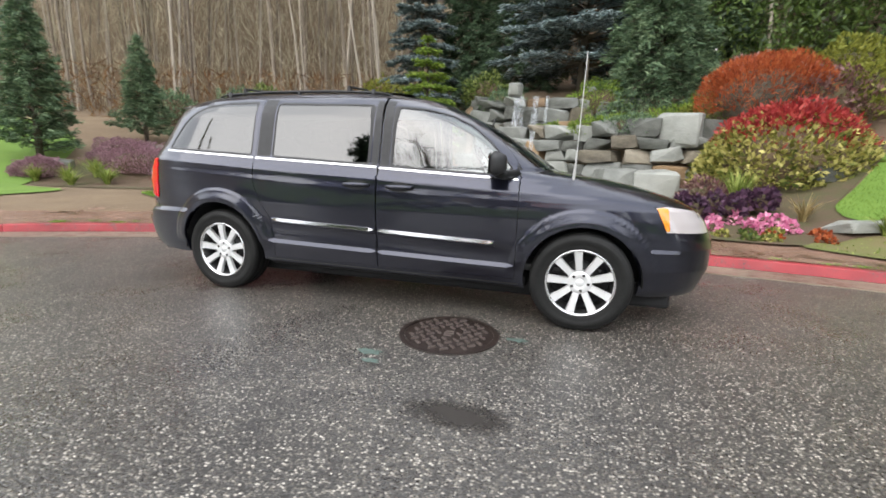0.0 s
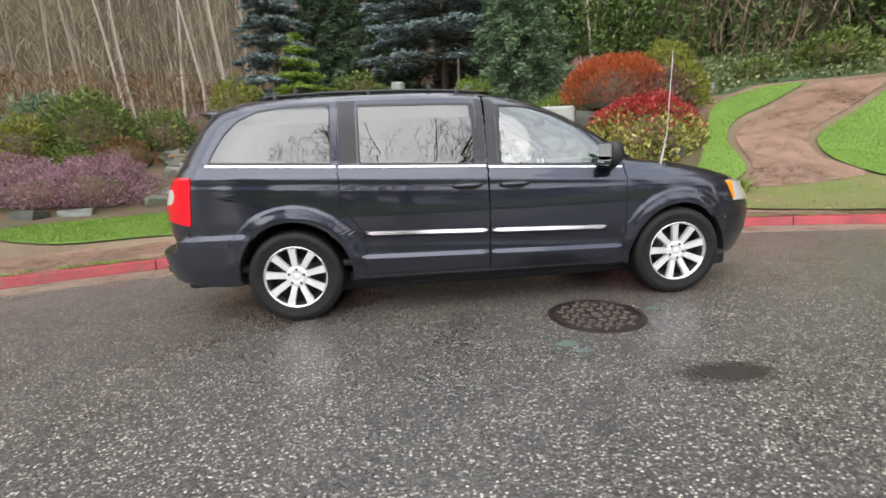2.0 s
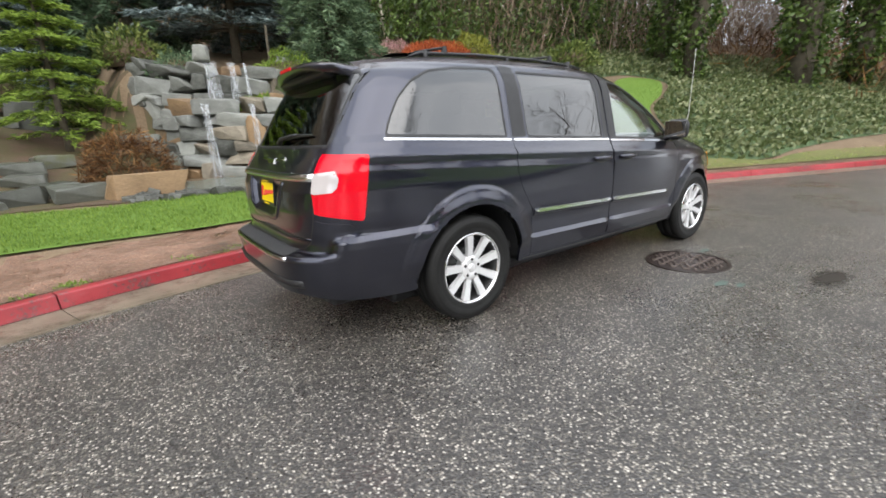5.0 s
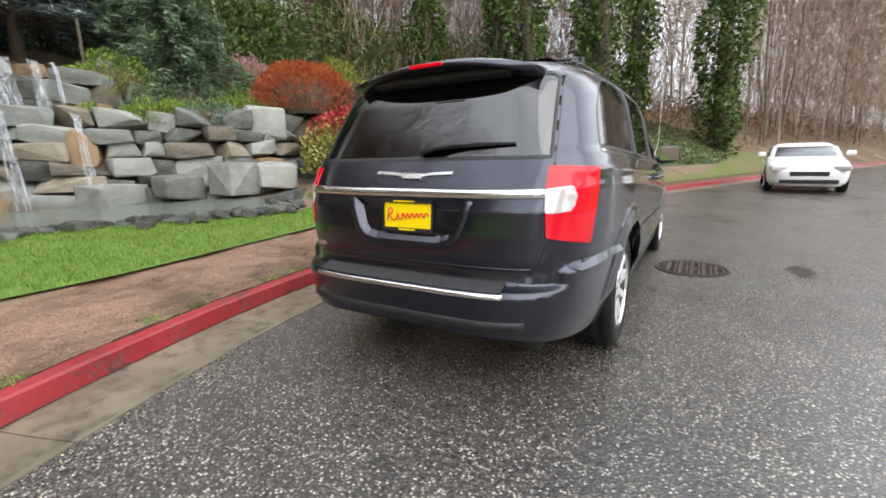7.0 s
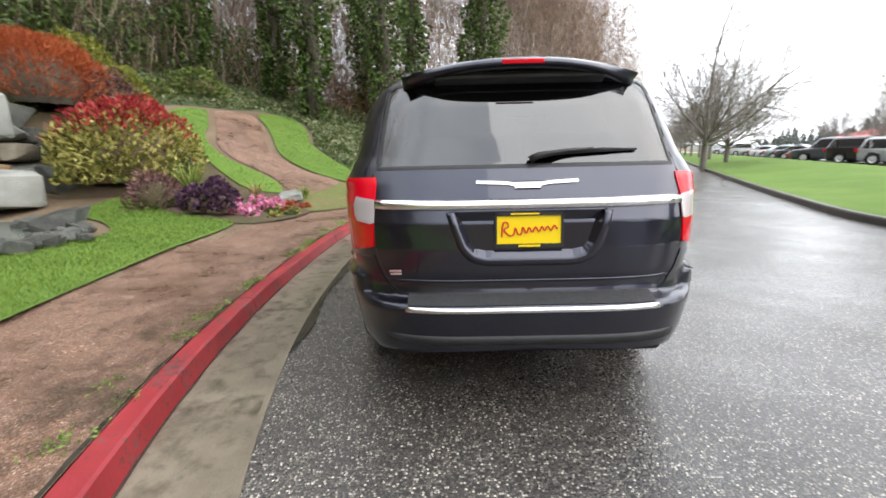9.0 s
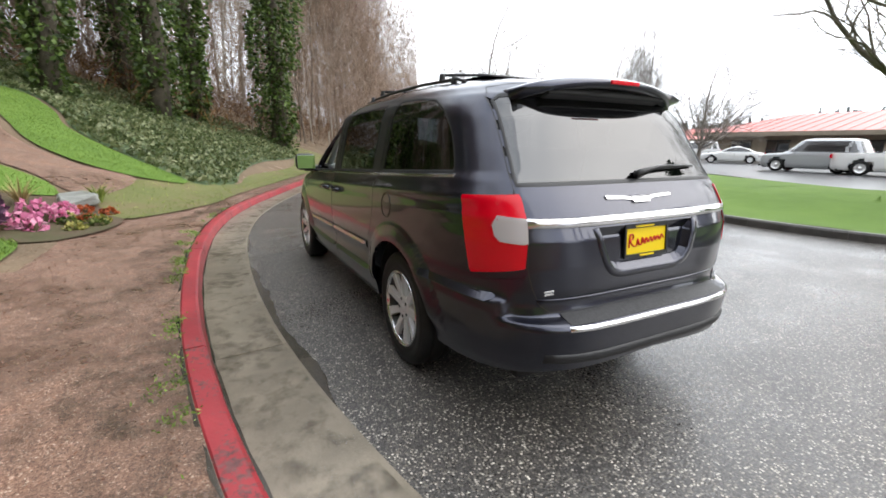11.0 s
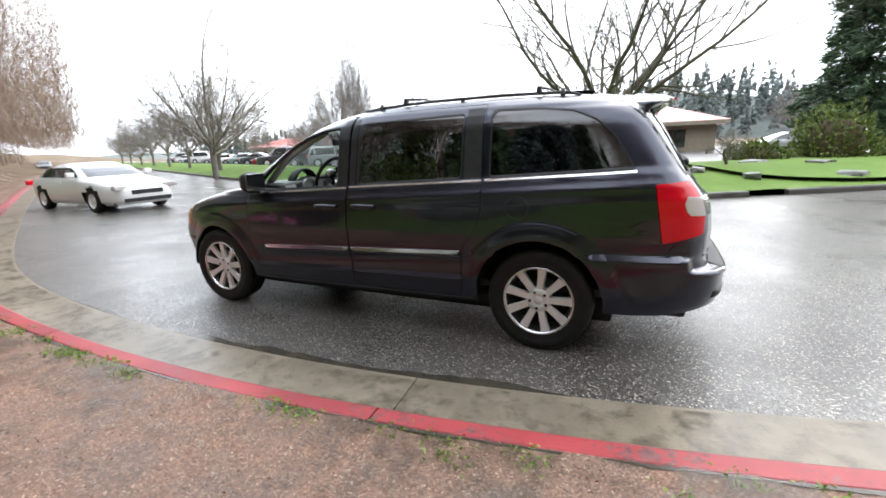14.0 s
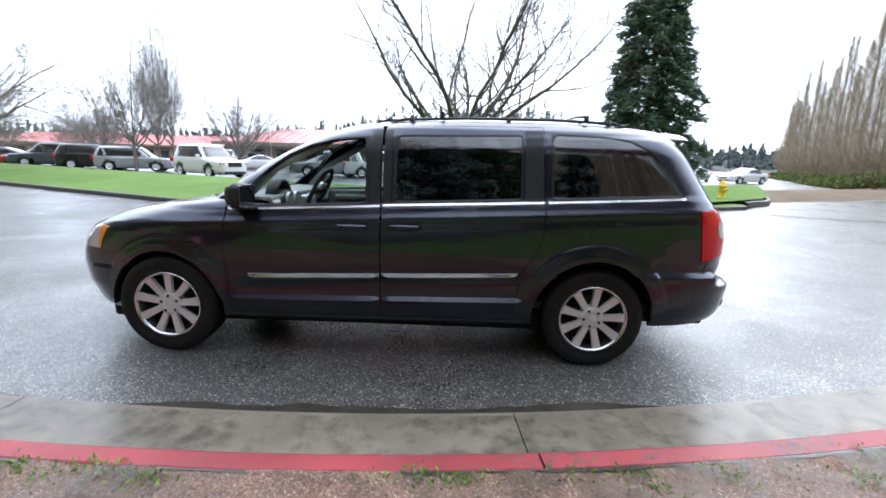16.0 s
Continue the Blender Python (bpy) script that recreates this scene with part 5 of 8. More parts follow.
for i, y in enumerate(np.linspace(-0.585, 0.585, 31)):
    k = abs(y) / 0.585
    zt, xt = 1.702 - 0.082 * k**2.4, -2.305 + 0.15 * k**3
    sec = [(-1.98 - 0.02 * k, zt + 0.03 - 0.02 * k), (-2.12, zt + 0.026 - 0.014 * k), (-2.25 + 0.03 * k, zt + 0.008), (xt, zt - 0.018), (xt + 0.004, zt - 0.034), (xt + 0.04, zt - 0.046), (-2.17 + 0.04 * k, zt - 0.055), (-2.0, zt - 0.03)]
    sp_v += [(x, y, z) for x, z in sec]
for i in range(30):
    sp_f += [(i * 8 + j, i * 8 + j + 1, i * 8 + 9 + j, i * 8 + 8 + j) for j in range(7)]
sp_f += [tuple(range(8))[::-1], tuple(30 * 8 + j for j in range(8))]
spoiler = part("spoiler", rounded_bm((sp_v, sp_f)), VAN_PAINT, van, "dark roof spoiler with red brake lamp", smooth=True)
part("spoiler_underside", boxed((-2.17, 0, 1.62), (0.12, 0.86, 0.05), 0.018, pose(0, 0, 0, 0, 20, 0)), BLACK_TRIM, spoiler)
part("brake_lamp", boxed((-2.316, 0, 1.677), (0.012, 0.2, 0.021), 0.004), RED_LENS, spoiler, "red high brake lamp")
pad = [(y, x, z) for y in np.linspace(-0.56, 0.56, 25) for x, z in ((0.0, 0.618), (0.45, 0.61), (0.9, 0.6))]
pv = [tail_point(y, 0.618 if k == 0 else 0.59, 0.003) for y in np.linspace(-0.56, 0.56, 25) for k in (0, 1)]
pv = [V(p_.x, p_.y, p_.z + 0.006) for p_ in pv]
part("step_pad", (pv, [(2 * i, 2 * i + 1, 2 * i + 3, 2 * i + 2) for i in range(24)]), STEP_PAD, bumper, "grained black step pad")
part("bumper_trim", rounded_bm(strip_on_tail([(0.57, 0.578), (0.3, 0.574), (-0.3, 0.574), (-0.57, 0.578)], 0.024, 0.008, 0.004)), CHROME, bumper, "chrome strip on the bumper", smooth=True)
part("lower_bumper_trim", rounded_bm(strip_on_tail([(0.66, 0.43), (0.3, 0.425), (-0.3, 0.425), (-0.66, 0.43)], 0.05, 0.012, 0.004)), BLACK_TRIM, bumper, smooth=True)
part("fuel_door", rounded_bm(joined([tube([side_point(-1.4 + 0.075 * math.cos(t), 1.0 + 0.075 * math.sin(t), 1, 0.001) for t in np.linspace(0, 2 * math.pi, 30)], 0.0028, 4)])), BLACK_TRIM, van, "round fuel door")
part("antenna", tube([side_point(1.44, 1.0, -1, -0.05) + V(0, 0.05, 0.07), V(1.45, -0.84, 1.3), V(1.465, -0.845, 1.92)], [0.012, 0.003, 0.0024], 6), SILVER, van, "thin whip antenna")

# the cabin
cabin_floor = part("cabin_floor", boxed((-0.3, 0, 0.42), (4.0, 1.66, 0.06), 0.02), INTERIOR_BLACK, van)
dash_v, dash_f = [], []
for y in np.linspace(-0.78, 0.78, 21):
    hump = 0.05 * math.exp(-((y - 0.38) / 0.17) ** 2)
    sec = [(1.28, 1.1), (1.1, 1.125), (0.86, 1.13 + hump), (0.8, 1.1 + hump), (0.83, 0.98), (0.78, 0.86), (0.9, 0.6), (1.25, 0.6)]
    dash_v += [(x, y, z) for x, z in sec]
for i in range(20):
    dash_f += [(i * 8 + j, i * 8 + (j + 1) % 8, i * 8 + 8 + (j + 1) % 8, i * 8 + 8 + j) for j in range(8)]
dash = part("dashboard", rounded_bm((dash_v, dash_f)), INTERIOR_BLACK, van, "black dashboard with round gauges", smooth=True)
part("dash_pad", boxed((0.98, 0.0, 1.128), (0.34, 1.5, 0.035), 0.014), INTERIOR_GREY, dash)
for gy in (0.3, 0.46):
    part("gauge", moved(revolve([(0.0, 0.012), (0.05, 0.012), (0.058, 0.02), (0.06, 0.0)], 20), pose(0.795, gy, 1.1, 0, 0, 90)), SILVER, dash)
part("centre_stack", boxed((0.79, 0.0, 0.98), (0.06, 0.3, 0.26), 0.02), SILVER, dash)
wheel_m = pose(0.56, 0.39, 1.18) @ Matrix.Rotation(radians(62), 4, "Y")
ring = [wheel_m @ V(0.185 * math.cos(t), 0.185 * math.sin(t), 0) for t in np.linspace(0, 2 * math.pi, 37)]
steer = part("steering_wheel", tube(ring, 0.017, 8), INTERIOR_BLACK, van, "black steering wheel", smooth=True)
for t in (0.0, 2.3, -2.3, math.pi):
    part("wheel_spoke", tube([wheel_m @ V(0, 0, 0), wheel_m @ V(0.18 * math.cos(t + 1.57), 0.18 * math.sin(t + 1.57), 0)], [0.03, 0.014], 6), INTERIOR_BLACK, steer)
part("wheel_hub", moved(revolve([(0, -0.02), (0.07, -0.02), (0.06, 0.03), (0, 0.035)], 16, "z"), wheel_m), SILVER, steer, smooth=True)
part("inner_mirror", boxed((0.68, 0.03, 1.49), (0.035, 0.25, 0.07), 0.015), INTERIOR_BLACK, van)
part("mirror_stem", tube([V(0.69, 0.03, 1.5), V(0.72, 0.03, 1.58)], 0.01, 6), INTERIOR_BLACK, van)
for sx, sy in ((0.02, 0.4), (0.02, -0.4), (-0.95, 0.42), (-0.95, -0.42), (-1.75, 0.3), (-1.75, -0.3)):
    seat = part("seat", boxed((sx, sy, 0.72), (0.52, 0.5, 0.2), 0.06), SEAT_CLOTH, van, "black leather seat", smooth=True)
    part("seat_back", boxed((sx - 0.27, sy, 1.06), (0.17, 0.48, 0.62), 0.06, pose(0, 0, 0, 0, -14, 0)), SEAT_CLOTH, seat, smooth=True)
    part("head_rest", boxed((sx - 0.38, sy, 1.44), (0.1, 0.27, 0.18), 0.04, pose(0, 0, 0, 0, -8, 0)), SEAT_CLOTH, seat, smooth=True)
for s in (-1, 1):
    part("door_card", boxed((0.5, s * 0.8, 0.8), (1.0, 0.05, 0.6), 0.02), INTERIOR_GREY, van)
part("headliner", boxed((-0.95, 0, 1.63), (2.1, 1.1, 0.02), 0.008), INTERIOR_GREY, van)

for s in (-1, 1):
    part("pillar_cover", tube([V(1.0, s * 0.72, 1.14), V(0.78, s * 0.685, 1.36), V(0.5, s * 0.64, 1.51), V(0.4, s * 0.6, 1.56)], [0.03, 0.03, 0.03, 0.025], 8), INTERIOR_GREY, van, smooth=True)
    part("armrest", boxed((0.45, s * 0.76, 1.02), (0.6, 0.07, 0.06), 0.02), INTERIOR_GREY, van)
part("gauge_hood", moved(revolve([(0.17, -0.07), (0.18, 0.02), (0.16, 0.03), (0.15, -0.07)], 20), pose(0.87, 0.4, 1.08, 0, 0, 90)), INTERIOR_BLACK, dash, smooth=True)
part("passenger_vent", boxed((0.815, -0.55, 1.06), (0.04, 0.24, 0.1), 0.02), SILVER, dash)
part("driver_vent", boxed((0.815, 0.66, 1.07), (0.04, 0.14, 0.1), 0.02), SILVER, dash)

rx_, ry_ = np.linspace(-1.8, 0.1, 24), np.linspace(-0.5, 0.5, 15)
rv = [(x, y, min(float(np.interp(x, [-1.85, -1.5, -1.0, -0.8, -0.2, 0.16], [1.738, 1.768, 1.786, 1.786, 1.755, 1.715])), float(np.interp(abs(y), [0.05, 0.34, 0.53], [1.786, 1.772, 1.748]))) - 0.003) for x in rx_ for y in ry_]
part("roof_panel", (rv, [(i * 15 + j, (i + 1) * 15 + j, (i + 1) * 15 + j + 1, i * 15 + j + 1) for i in range(23) for j in range(14)]), VAN_PAINT, van, smooth=True)

# ---- plants: makers ----
rng = np.random.default_rng(7)


def blades(centres, dirs, length, width, normal_mix=0.6, bend=0.0, r=None):
    """Many narrow leaves: one diamond each. Arrays of centres and directions; length and width may vary by leaf."""
    r = r or rng
    n = len(centres)
    d = dirs / (np.linalg.norm(dirs, axis=1)[:, None] + 1e-9)
    v = r.normal(size=(n, 3))
    side = np.cross(d, v)
    side /= np.linalg.norm(side, axis=1)[:, None] + 1e-9
    L = (np.ones(n) * length)[:, None]
    W = (np.ones(n) * width)[:, None]
    a = centres - d * L / 2
    b = centres + side * W / 2
    c = centres + d * L / 2
    c[:, 2] -= bend * L[:, 0]
    e = centres - side * W / 2
    vs = np.stack([a, b, c, e], 1).reshape(-1, 3)
    fs = np.arange(4 * n).reshape(-1, 4)
    return vs, fs


def leaf_mesh(name, groups, material):
    vs, fs, o = [], [], 0
    for v, f in groups:
        vs.append(v)
        fs.append(f + o)
        o += len(v)
    vs, fs = np.concatenate(vs), np.concatenate(fs)
    me = bpy.data.meshes.new(name)
    me.vertices.add(len(vs))
    me.vertices.foreach_set("co", vs.astype(np.float32).ravel())
    k = fs.shape[1]
    me.loops.add(fs.size)
    me.loops.foreach_set("vertex_index", fs.astype(np.int32).ravel())
    me.polygons.add(len(fs))
    me.polygons.foreach_set("loop_start", np.arange(0, fs.size, k, dtype=np.int32))
    me.update(calc_edges=True)
    me.materials.append(material)
    return me


def conifer(name, h, r, material, label, at, n_branch=150, sprays=60, droop=0.25, bare=0.06, size=0.3, seed=1, power=0.8, up=0.0, whorl=0, level=1.0):
    """A conifer: a tapered trunk, limbs in whorls and sprays of needles along each limb."""
    q = np.random.default_rng(seed)
    ob = thing(name, label, "tree", at)
    trunk = [V(0.02 * h * 0.1 * math.sin(k * 1.7 + seed), 0.0, h * k / 6) for k in range(7)]
    part("trunk", tube(trunk, [h * 0.018 * (1 - k / 6.3) + 0.01 for k in range(7)], 7), BARK, ob, smooth=True)
    limbs, C, D = [], [], []
    for i in range(n_branch):
        t = bare + (1 - bare) * ((i + q.random()) / n_branch) ** 0.85
        if whorl:
            t = min(0.985, (math.floor(t * whorl) + 0.5 + 0.22 * level * q.normal()) / whorl)
        z = h * t
        L = r * (1 - t) ** power * (0.75 + 0.4 * q.random()) + 0.03 * r
        a = i * 2.399 + q.random() * 0.6
        d = np.array([math.cos(a), math.sin(a), 0])
        lift = up * (1 - t) + 0.25 * t
        pts = [np.array([0, 0, z]) + d * L * s + np.array([0, 0, L * (lift * s - droop * s * s * (1.4 - t))]) for s in np.linspace(0, 1, 5)]
        limbs.append(tube([V(*p) for p in pts], [0.018 * L + 0.006, 0.015 * L + 0.004, 0.01 * L, 0.006 * L, 0.002], 3, False))
        m = max(5, int(sprays * (L / r) ** 1.1))
        s = 0.18 + 0.84 * q.random(m) ** 0.7
        base = np.array([np.interp(s, np.linspace(0, 1, 5), [p[k] for p in pts]) for k in range(3)]).T
        sd = np.array([-d[1], d[0], 0])
        w = q.normal(size=m) * 0.5
        off = sd[None] * (w * 0.34 * L * (1.1 - s) )[:, None]
        C.append(base + off + q.normal(size=(m, 3)) * np.array([0.03, 0.03, 0.03 * level]) * r)
        D.append(d[None] * 0.8 + sd[None] * np.sign(w)[:, None] * (0.3 + 0.5 * q.random(m))[:, None] + np.array([0, 0, -0.15])[None] + q.normal(size=(m, 3)) * 0.22)
    part("branchwork", joined(limbs), BARK, ob)
    C, D = np.concatenate(C), np.concatenate(D)
    g = []
    for k in range(3):
        j = q.normal(size=C.shape) * np.array([0.16, 0.16, 0.16 * level]) * size
        g.append(blades(C + j, D + q.normal(size=D.shape) * np.array([0.3, 0.3, 0.3 * level]), size * (0.6 + 0.7 * q.random(len(C))), size * 0.17, r=q))
    part("foliage", leaf_mesh("foliage", g, material), None, ob)
    return ob


def branching(h, spread, seed, depth=5, fork=0.3, trunk_r=0.12, kids=3, seg=5, up=0.35, reach=1.0, gnarl=0.25, least=0.004):
    """Tubes of a bare tree, as (thick parts, twigs)."""
    q = np.random.default_rng(seed)
    thick, thin = [], []

    def grow(p, d, L, r, level):
        n = 4
        pts, rad = [p], [r]
        for k in range(n):
            d = d + q.normal(size=3) * gnarl * 0.35 + np.array([0, 0, up * 0.12])
            d /= np.linalg.norm(d)
            p = p + d * L / n
            pts.append(p)
            rad.append(r * (1 - 0.45 * (k + 1) / n))
        s = seg if level < 2 else (4 if level < 3 else 3)
        (thick if level < 3 else thin).append(tube([V(*x) for x in pts], rad, s, False))
        if level >= depth:
            return
        m = kids + (1 if level in (1, 2) else 0) + (1 if level >= 3 else 0)
        for k in range(m):
            t = 0.35 + 0.65 * (k + q.random()) / m if level else 0.75 + 0.25 * q.random()
            i = min(int(t * n), n - 1)
            base = pts[i] + (pts[i + 1] - pts[i]) * (t * n - i)
            a = q.random() * 2 * math.pi
            o = np.cross(d, [math.cos(a), math.sin(a), 0.3])
            o /= np.linalg.norm(o) + 1e-9
            nd = d * (1 - spread) + o * spread + np.array([0, 0, up * 0.3])
            nd /= np.linalg.norm(nd)
            grow(base, nd, L * (0.55 + 0.3 * q.random()) * (reach if level == 0 else 1.0), max(rad[i] * 0.58, least), level + 1)

    grow(np.array([0, 0, -0.1]), np.array([0, 0, 1.0]), h * fork, trunk_r, 0)
    return joined(thick), joined(thin)


def limbed_tree(seed, trunk_h, trunk_r, limbs, limb_len, lean, leader=False, least=0.005, sides=(12, 9, 5), rise=0.09):
    """Tubes of a bare broad tree: a short trunk, long limbs that sweep up and out, side shoots and fine twigs."""
    q = np.random.default_rng(seed)
    thick, thin = [], []

    def shoot(p, d, L, r, level):
        n = 7 if level < 3 else 4
        pts, rad = [p], [r]
        for k in range(n):
            d = d + q.normal(size=3) * (0.1 if level < 2 else 0.16) + np.array([0, 0, rise * (1.0 if level < 3 else 0.5)])
            d = d / np.linalg.norm(d)
            p = p + d * L / n
            pts.append(p)
            rad.append(max(r * (1 - 0.8 * (k + 1) / n), least * 0.7))
        (thick if level < 3 else thin).append(tube([V(*x) for x in pts], rad, (8, 7, 5, 3, 3)[level], False))
        if level > 3:
            return
        m = sides[level - 1]
        for k in range(m):
            t = 0.22 + 0.76 * (k + q.random()) / m
            i = min(int(t * n), n - 1)
            base = pts[i] + (pts[i + 1] - pts[i]) * (t * n - i)
            along = pts[i + 1] - pts[i]
            along = along / np.linalg.norm(along)
            o = np.cross(along, q.normal(size=3))
            o = o / (np.linalg.norm(o) + 1e-9)
            nd = along * 0.7 + o * q.uniform(0.5, 0.95)
            shoot(base, nd / np.linalg.norm(nd), L * (0.6 if level == 1 else 0.5) * (1.15 - 0.75 * t) * q.uniform(0.7, 1.3), max(rad[i] * 0.5, least), level + 1)

    top = np.array([0.0, 0.0, trunk_h])
    thick.append(tube([V(0, 0, -0.2), V(0.02, 0, 0.15), V(0.03, 0.02, trunk_h * 0.6), V(*top)], [trunk_r * 1.4, trunk_r * 1.05, trunk_r * 0.95, trunk_r * 0.9], 10, False))
    for k in range(limbs):
        a = 2 * math.pi * (k + 0.6 * q.random()) / limbs
        e = radians(q.uniform(*lean)) if not (leader and k == 0) else 0.05
        d = np.array([math.cos(a) * math.sin(e), math.sin(a) * math.sin(e), math.cos(e)])
        shoot(top - np.array([0, 0, 0.35 * q.random() * (0 if k == 0 else 1)]) * trunk_h, d, limb_len * q.uniform(0.75, 1.1) * (1.3 if leader and k == 0 else 1), trunk_r * (0.42 if k else 0.55), 1)
    return joined(thick), joined(thin)


def bare_tree(name, label, at, h, spread, seed, bark, twigs, **kw):
    a, b_ = branching(h, spread, seed, **kw)
    ob = thing(name, label, "tree", at)
    part("trunk", a, bark, ob, smooth=True)
    part("crown", b_, twigs, ob)
    return ob


def shrub(name, label, at, rx, ry, h, material, n=2600, size=0.09, seed=3, lumpy=0.16, stems=True, flat=0.0, width=0.45, category="shrub", material2=None, split=0.62, upward=0.3, low=0.0, core=None):
    """A rounded shrub: stems and thousands of leaves in a lumpy dome; material2 takes over above split."""
    q = np.random.default_rng(seed)
    ob = thing(name, label, category, at)
    if stems:
        st = []
        for k in range(14):
            a, t = q.random() * 6.28, q.random() * 0.7
            e = V(rx * t * math.cos(a), ry * t * math.sin(a), h * (0.55 + 0.3 * q.random()))
            st.append(tube([V(0.1 * rx * math.cos(a), 0.1 * ry * math.sin(a), -0.1), e * 0.5 + V(0, 0, 0.05), e], [0.025, 0.016, 0.006], 4, False))
        part("stem", joined(st), BARK, ob)
    u = q.normal(size=(n, 3))
    u /= np.linalg.norm(u, axis=1)[:, None]
    u[:, 2] = np.abs(u[:, 2]) if low == 0 else np.where(u[:, 2] < -low, -u[:, 2], u[:, 2])
    lump = np.array([1 + lumpy * noise.noise(V(*(p * 2.3 + seed))) + 0.6 * lumpy * noise.noise(V(*(p * 6 + seed))) for p in u])
    rr = lump * (1 - 0.38 * q.random(n) ** 2.2)
    P = u * rr[:, None] * np.array([rx, ry, h])[None]
    if low:
        P[:, 2] = (P[:, 2] + h * low) / (1 + low)
    Dn = u * np.array([1 / rx, 1 / ry, 1 / h])[None] * min(rx, ry, h) + q.normal(size=(n, 3)) * 0.55 + np.array([0, 0, upward])[None]
    sz = size * (0.6 + 0.8 * q.random(n))
    top = P[:, 2] / h > split + 0.12 * q.normal(size=n) if material2 else np.zeros(n, bool)
    part("foliage", leaf_mesh("foliage", [blades(P[~top], Dn[~top], sz[~top], sz[~top] * width, r=q)], material), None, ob)
    if material2 and top.any():
        part("upper_foliage", leaf_mesh("upper_foliage", [blades(P[top] + Dn[top] * 0.02, Dn[top], sz[top] * 1.15, sz[top] * width * 0.8, r=q)], material2), None, ob)
    v, f = revolve([(0.0, h * 0.74), (0.35, h * 0.7), (0.62, h * 0.5), (0.72, h * 0.25), (0.6, -0.05)], 14, "z")
    part("core", ([V(p[0] * rx, p[1] * ry, p[2]) for p in v], f), core or SOIL, ob, smooth=True)
    return ob


def tuft(name, label, at, n, L, material, seed, width=0.02, lean=0.7, category="plant"):
    """A clump of strap leaves that arch outwards."""
    q = np.random.default_rng(seed)
    vs, fs = [], []
    for i in range(n):
        a = q.random() * 6.28
        o = lean * (0.25 + 0.75 * q.random())
        l = L * (0.6 + 0.5 * q.random())
        d, sd = np.array([math.cos(a), math.sin(a), 0]), np.array([-math.sin(a), math.cos(a), 0])
        b0 = d * 0.06 * q.random()
        k0 = len(vs)
        for s in np.linspace(0, 1, 5):
            p = b0 + d * l * o * s**1.6 + np.array([0, 0, l * (s - 0.42 * o * s * s)])
            w = width * (1 - s**2) + 0.001
            vs += [tuple(p - sd * w), tuple(p + sd * w)]
        fs += [(k0 + 2 * j, k0 + 2 * j + 1, k0 + 2 * j + 3, k0 + 2 * j + 2) for j in range(4)]
    ob = thing(name, label, category, at)
    part("foliage", (vs, fs), material, ob)
    return ob


def rock_shape(q, sx, sy, sz, points=26):
    bm = bmesh.new()
    for _ in range(points):
        p = q.uniform(-1, 1, 3)
        p = np.sign(p) * np.abs(p) ** 0.4 * (1 - 0.12 * q.random())
        bm.verts.new((p[0] * sx / 2, p[1] * sy / 2, p[2] * sz / 2))
    r = bmesh.ops.convex_hull(bm, input=bm.verts)
    bmesh.ops.delete(bm, geom=[g for g in r["geom_interior"] if isinstance(g, bmesh.types.BMVert)], context="VERTS")
    bmesh.ops.bevel(bm, geom=list(bm.edges), offset=min(sx, sy, sz) * 0.06, segments=1, affect="EDGES", clamp_overlap=True)
    return bm


ROCKS = []
for k in range(14):
    q = np.random.default_rng(100 + k)
    bm = rock_shape(q, 1, 1, 1)
    me = bpy.data.meshes.new("rock")
    bm.to_mesh(me)
    bm.free()
    me.materials.append(ROCK)
    ROCKS.append(me)
WET_ROCKS = []
for k in range(8):
    me = ROCKS[k].copy()
    me.materials.clear()
    me.materials.append(WET_ROCK)
    WET_ROCKS.append(me)
TAN_ROCKS = []
for k in range(8):
    me = ROCKS[k + 4].copy()
    me.materials.clear()
    me.materials.append(TAN_ROCK)
    TAN_ROCKS.append(me)
BROWN_ROCKS = []
for k in range(5):
    me = ROCKS[k].copy()
    me.materials.clear()
    me.materials.append(BROWN_ROCK)
    BROWN_ROCKS.append(me)


def rock_at(x, y, z, sx, sy, sz, turn, k, parent=None, brown=False, tip=0.0, name="rock", wet=False, tan=False):
    pool = BROWN_ROCKS if brown else WET_ROCKS if wet else TAN_ROCKS if tan else ROCKS
    me = pool[k % len(pool)]
    ob = new(name, me)
    ob.matrix_basis = pose(x, y, z, tip, tip * 0.6, turn) @ Matrix.Diagonal((sx, sy, sz, 1))
    if parent:
        ob.parent = parent
    return ob


def on_land(x, y, lift=0.0, turn=0.0):
    return pose(x, y, land_at(x, y) + lift, 0, 0, turn)

# ---- the garden ----
def cover(name, label, category, pts, material, lift, step=0.3, smooth_step=0.3):
    o = loop_through(pts, smooth_step)
    lo, hi = o.min(0), o.max(0)
    us, vs = np.arange(lo[0] - step, hi[0] + 2 * step, step), np.arange(lo[1] - step, hi[1] + 2 * step, step)
    ob = new(name, draped(name, us, vs, o, material, lift))
    tagged(ob, label, category, kind="structure")
    return o


IVY_AREA = cover("ivy_bed", "bank of dark green ivy under the trees", "ground cover", [(9.1, 2.3), (10.2, 3.7), (11.2, 4.7), (12.2, 5.3), (13.9, 5.8), (15.7, 6.9), (15.2, 8.3), (13.7, 8.7), (12.3, 9.3), (10.8, 9.7), (9.4, 9.4), (8.8, 11), (11, 13.5), (16, 13.5),
                  (22, 9.5), (27, 3.5), (28, -1.5), (22, -2.4), (16, 0.0), (12.4, 1.0), (10.4, 1.3)], IVY_GROUND, 0.02)
